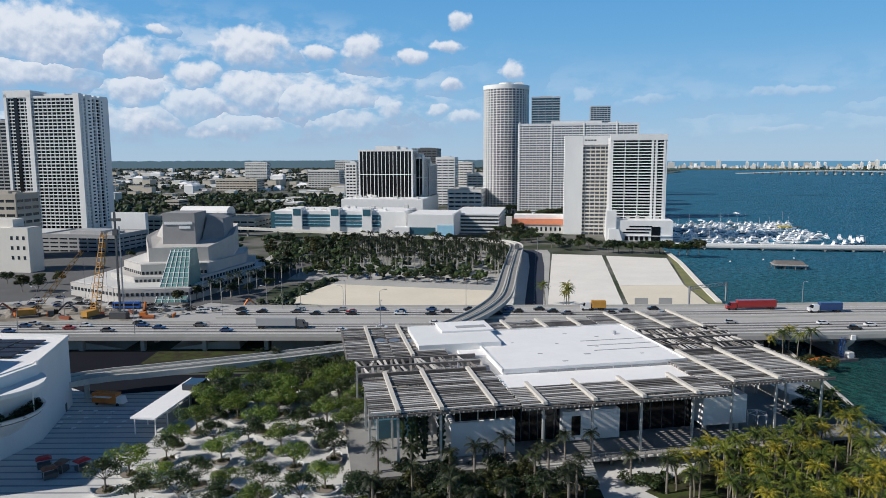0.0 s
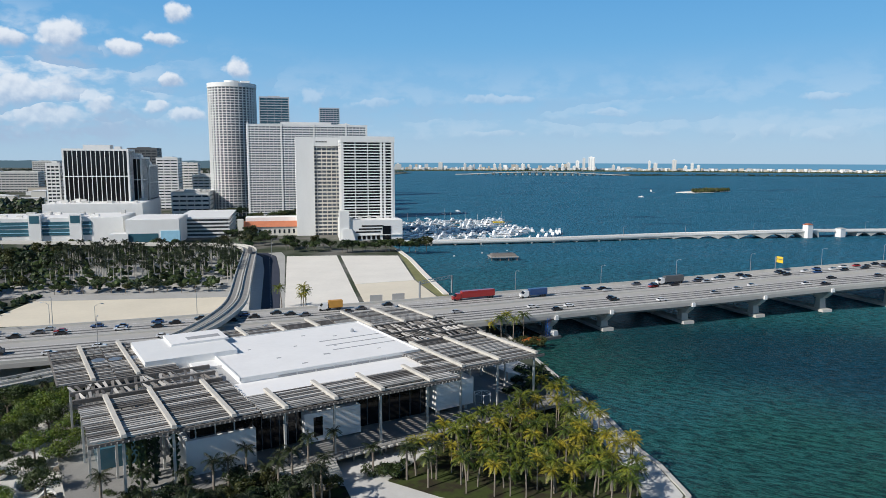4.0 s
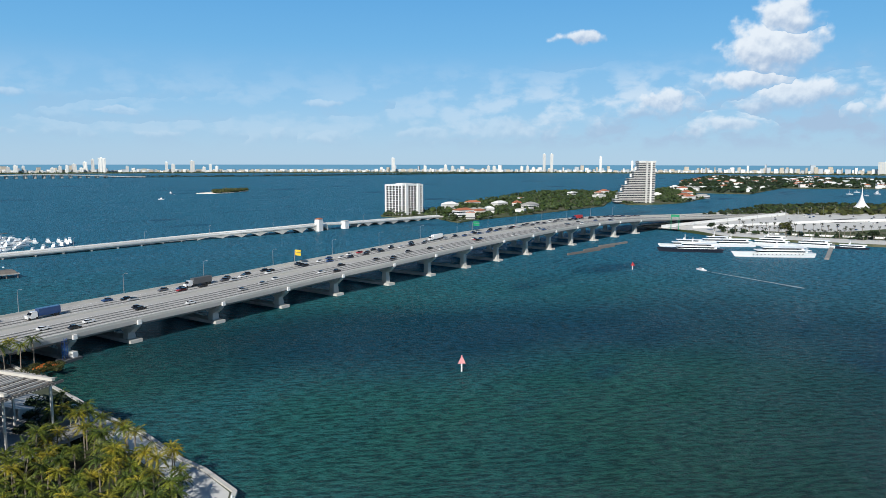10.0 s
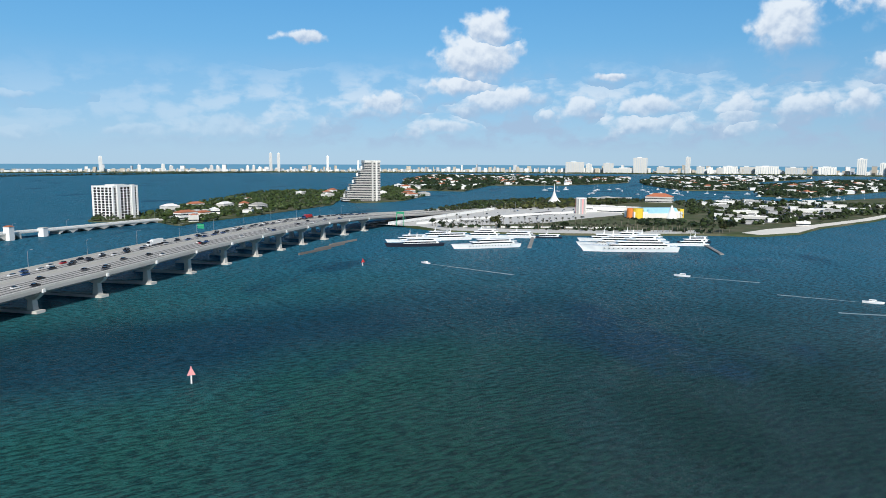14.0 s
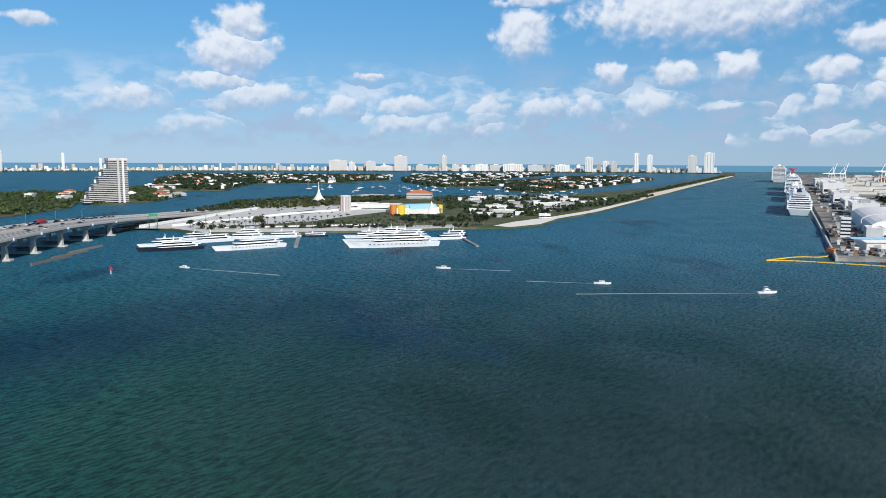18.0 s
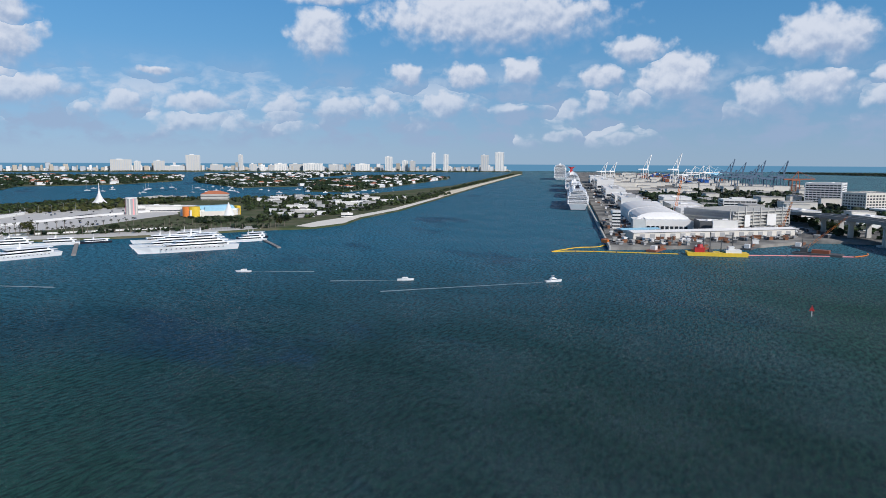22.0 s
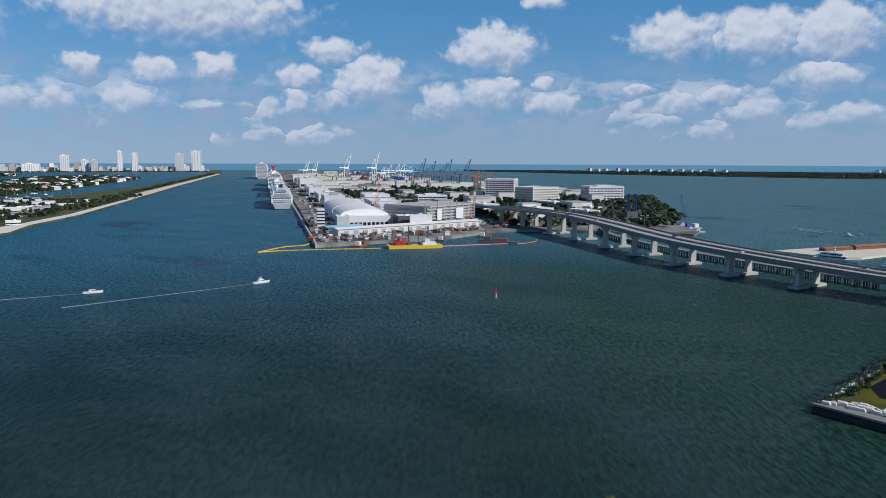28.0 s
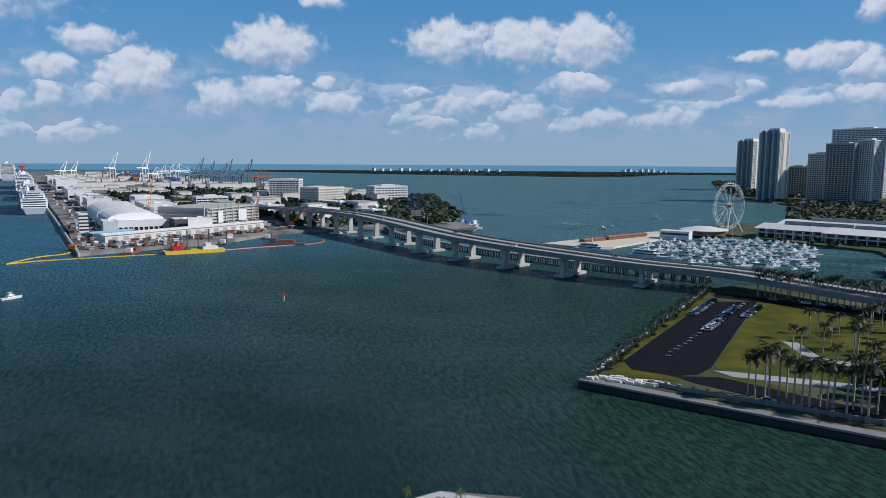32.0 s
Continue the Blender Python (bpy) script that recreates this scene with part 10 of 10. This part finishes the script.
for x, y in scatter([(-30, -226), (-80, -214), (-90, -250), (-50, -262), (-34, -244)], 22, 4.5, 122):
    tree(BIG, x, y, GROUND, 0.75, "dark dense tree in the park", "park trees south")
palm_stand("road_palms", ROYAL, [(-5 - k * 2.4 + rng.uniform(-1, 1), -394 + k * 1.0 + rng.uniform(-4, 3), GROUND) for k in range(40)], 0.98, "row of tall royal palms along the road", 125)
for k in range(8):
    car(-12 - k * 7 + rng.uniform(-2, 2), -383 + k * 1.9, GROUND + 0.13, 167, PAINTS[rng.randrange(9)], "on the road under the bridge", "cars under the bridge")
car(-8, -216, GROUND + 0.12, 170, "car_silver", "parked on the service road", "cars in the park")
car(-42, -213, GROUND + 0.12, 170, "car_white", "parked on the service road", "cars in the park")
# corner of the near park
setting("pavement_corner", MB().prism([(55.6, -127.6), (60.5, -121), (40, -112), (20, -124), (30, -131)], GROUND, GROUND + 0.12), "paving", "pale paved corner of the near park", "pavement")
for x, y in ((52, -124), (50, -121.5), (63, -121.5)):
    palm(COCO, x - 3, y + 1.5, GROUND, 0.5, "low palm at the park corner", "corner palms")
for x, y in ((53.5, -123), (51, -122)):
    bush(x, y, GROUND, 0.7, 1, "dark shrub at the park corner", "corner shrubs")

# ---- marina, market and wheel ----
PIER = [(160, -580), (114, -567), (100, -580), (62, -690), (84, -737), (150, -600)]
setting("ground_pier", MB().prism(PIER, -3, 1.6), "sand_gold", "long tan breakwater pier", "ground")
t = thing("pier_building", 110, -640, 1.6, 62, "low red-brown pier building", "building")
part("wall", MB().box(-44, 12, -3.4, 3.4, 0, 2.6).box(15, 44, -3, 3, 0, 2.2), "brown", t)
part("roof", MB().taper(-45, 12.5, -4, 4, 2.6, 3.5, 1, 1, 3, 3).taper(14.5, 44.5, -3.6, 3.6, 2.2, 3.0, 1, 1, 3, 3), "roof_pier", t)
t = thing("pier_building", 60, -668, 1.6, 170, "white two-storey dock house", "building")
part("wall", MB().box(-13, 13, -6, 6, 0, 7), "white", t)
part("roof", MB().box(-13.5, 13.5, -6.5, 6.5, 7, 7.5), "roof_white", t)
part("window_band", MB().box(-12, 12, -6.1, 6.1, 3.8, 5.6), "glass", t)
for j, (y0, x0, x1) in enumerate(((-520, 0, 40), (-545, -30, 52), (-568, -45, 66), (-592, -48, 74), (-616, -50, 80), (-640, -45, 80), (-664, -40, 66), (-688, -30, 52))):
    setting("trim_dock", MB().box(x0, x1, y0 + 9, y0 + 10.6, -0.5, 0.6), "timber", "grey timber marina dock", "dock")
berths = sorted(scatter([(-46, -512), (34, -512), (56, -545), (84, -600), (80, -645), (50, -697), (-34, -697), (-52, -640)], 175, 7.2, 126), key=lambda q: -q[1])
boat_raft("white motor boats crowded at the far docks of the southern marina", berths[85:], (42, 38, 222, 30), (1, 1, 2, 2, 3, 0, 1, 2), 0.5, 0.85, 128)
for x, y in berths[:85]:
    boat(x, y, rng.choice((42, 38, 222, 30)) + rng.uniform(-12, 12), rng.choice((1, 1, 2, 2, 3, 0, 1, 2)), "white motor boat berthed in the southern marina", "southern marina boats", rng.uniform(0.5, 0.85))
for x, y in ((-30, -560), (-44, -600), (12, -680)):
    boat(x, y, 15, 4, "white sailing boat with a tall mast in the marina", "southern marina boats", 1.5)
superyacht(112, -560, 170, 32, False, 2, "white excursion boat by the breakwater")
superyacht(66, -536, 160, 34, False, 2, "white motor yacht with dark glass near the bridge")
superyacht(-90, -520, 100, 40, False, 3, "white excursion boat at the dock")
superyacht(-100, -470, 100, 36, False, 3, "white motor yacht at the near dock")
superyacht(-88, -500, 120, 30, True, 2, "dark blue motor yacht at the dock")
for x, y, l_, d_, a in ((-58, -716, 96, 34, 158), (-110, -690, 90, 40, 158), (-90, -770, 120, 40, 158)):
    t = thing("market_hall", x, y, GROUND, a, "long low waterside market hall with a pale metal roof", "building", "market halls")
    part("wall", MB().box(-l_ / 2, l_ / 2, -d_ / 2 + 4, d_ / 2 - 4, 0, 8), "grey", t)
    part("roof", MB().taper(-l_ / 2 - 3, l_ / 2 + 3, -d_ / 2, d_ / 2, 8, 12, 3, 3, d_ * 0.42, d_ * 0.42), "roof_white", t)
    part("veranda", MB().box(-l_ / 2, l_ / 2, -d_ / 2, -d_ / 2 + 4, 4.0, 4.5), "white", t)
    for k in range(int(l_ / 8)):
        part("post", MB().box(-l_ / 2 + k * 8, -l_ / 2 + k * 8 + 0.5, -d_ / 2 + 0.2, -d_ / 2 + 0.6, 0, 8), "white", t)
        part("shopfront", MB().box(-l_ / 2 + k * 8 + 0.8, -l_ / 2 + k * 8 + 7.2, -d_ / 2 + 3.9, -d_ / 2 + 4.1, 0.3, 3.7), "glass_black", t)
        part("window", MB().box(-l_ / 2 + k * 8 + 1.2, -l_ / 2 + k * 8 + 6.8, -d_ / 2 + 3.9, -d_ / 2 + 4.1, 5.0, 7.2), "glass_black", t)
    part("ridge_light", MB().taper(-l_ * 0.3, l_ * 0.3, -3, 3, 12.4, 15, 0, 0, 2.4, 2.4), "roof_grey", t)
t = thing("round_pavilion", 39, -718, GROUND, 0, "round low pavilion with a pale disc roof", "building")
part("wall", MB().tube((0, 0, 0), (0, 0, 4.6), 20, 20, 28), "brown", t)
part("roof", MB().tube((0, 0, 4.6), (0, 0, 7.4), 22.5, 8, 28), "roof_white", t)
wh_ = thing("observation_wheel", 19, -754, GROUND, 55, "tall white observation wheel with gondolas", "ferris wheel")
R_, HZ = 22.5, 25.5
for y in (-1.2, 1.2):
    mb = MB()
    for k in range(48):
        a0, a1 = k * math.pi / 24, (k + 1) * math.pi / 24
        for r in (R_, R_ - 1.8):
            mb.tube((r * math.cos(a0), y, HZ + r * math.sin(a0)), (r * math.cos(a1), y, HZ + r * math.sin(a1)), 0.2, n=5)
    part("rim", mb, "white", wh_, "double white steel rim")
for k in range(24):
    a = k * math.pi / 12
    part("spoke", MB().tube((0, 0, HZ), ((R_ - 1.8) * math.cos(a), 1.2 * (-1) ** k, HZ + (R_ - 1.8) * math.sin(a)), 0.11, n=4), "white", wh_)
gm = MB().taper(-0.8, 0.8, -0.8, 0.8, -2.3, -0.3, 0.2, 0.2, 0.2, 0.2).mesh("gondola", "grey")
for k in range(36):
    a = k * math.pi / 18
    part("gondola", gm, None, wh_).location = ((R_ + 0.8) * math.cos(a), 0, HZ + (R_ + 0.8) * math.sin(a) + 1.2)
for sx in (-1, 1):
    for sy in (-1, 1):
        part("support_leg", MB().tube((sx * 12, sy * 8, 0), (0, sy * 2.6, HZ), 0.6, 0.4, 8), "white", wh_)
part("hub", MB().tube((0, -3, HZ), (0, 3, HZ), 1.5, 1.5, 12), "grey_dark", wh_)
bp = [(x, y, GROUND) for x, y in scatter([(-40, -880), (-60, -1300), (-20, -1420), (-600, -1500), (-600, -800), (-130, -830)], 1100, 5.5, 131)]
clumps("bayfront_trees", bp, "leaf_dark", "dark green waterfront park trees", 3.6, 41, tufts=9)
clumps("market_palms", [(x, y, GROUND) for x, y in scatter([(-20, -680), (-100, -630), (-110, -560), (-300, -560), (-300, -680)], 60, 6, 132)], "leaf_dark", "dark palms beside the market", 3.0, 42)
# downtown towers, seen from their shaded side
for x, y, w_, d_, top_, fl, bw, lb, wl, gl in ((8, -2000, 41, 44, 124, 34, 9, "slim cream residential tower with a curved top", "cream", "glass_pale"), (-35, -1430, 37, 36, 124, 40, 9, "tall cream and blue glass residential tower", "cream", "glass_blue"), (-90, -1610, 46, 40, 62, 14, 9, "brown glass hotel block downtown", "tan_each", "glass_black"),
                                             (-121, -1505, 37, 36, 87, 24, 9, "pale office slab with a window grid", "white_each", "glass"), (-203, -1660, 100, 46, 138, 38, 14, "broad pale blue downtown tower with stepped crown", "white", "glass_blue"), (-189, -1450, 26, 40, 110, 30, 7, "pale stone downtown tower with square windows", "white", "glass"),
                                             (-150, -1450, 46, 40, 104, 28, 8, "grey stone downtown tower", "grey", "glass_black"), (-290, -1480, 60, 50, 150, 40, 8, "tall grey downtown tower at the edge", "grey", "glass")):
    dt = tower(x, y, w_, d_, top_, -27, fl, bw, 7, lb, wl, gl, 0.36, 0.9, 0.9, corner=2.2, faces_w=(-1,), faces_d=(1,), roof=4)
    if "residential" in lb:
        for c, wd in ((-0.30, 0.17), (0.02, 0.2), (0.32, 0.15)):
            part("bay", MB().tube((w_ * c, d_ / 2 - 0.5, 0), (w_ * c, d_ / 2 - 0.5, top_ + 2), w_ * wd * 0.55, w_ * wd * 0.55, 12), gl, dt, "rounded bay of windows")
        part("crown", MB().taper(-w_ * 0.42, w_ * 0.3, -d_ * 0.35, d_ * 0.35, top_ - 2, top_ + 6, 3, 6, 3, 3), wl, dt)
        part("side_wall", MB().box(-w_ / 2 - 1.3, -w_ / 2, -d_ * 0.2, d_ * 0.12, 0, top_ - 1), wl, dt, "pale vertical wall strip")
clumps("key_trees", [(x, y, 2) for x, y in scatter(KEY, 3600, 14, 141)], "leaf_dark", "dark woods of the far key", 4.6, 51, tufts=5)
clumps("river_mouth_trees", [(x, y, GROUND) for x, y in scatter([(8, -1490), (66, -1900), (126, -2690), (-140, -2690), (-110, -1560)], 420, 12, 143)], "leaf_dark", "dark trees at the foot of the far towers", 5.0, 54, tufts=5)
kt = Town()
for k in range(14):
    kt.add(1500 + k * 55 + rng.uniform(-20, 20), -4300 + k * 26, rng.uniform(20, 50), 14, rng.uniform(14, 26), -20, False, 2)
for k in range(8):
    kt.add(500 + k * 40, -4660 - k * 20, rng.uniform(12, 30), 14, rng.uniform(10, 26), -20, False, 2)
kt.done("key_buildings", "small white buildings on the far key", "white", "roof_white")
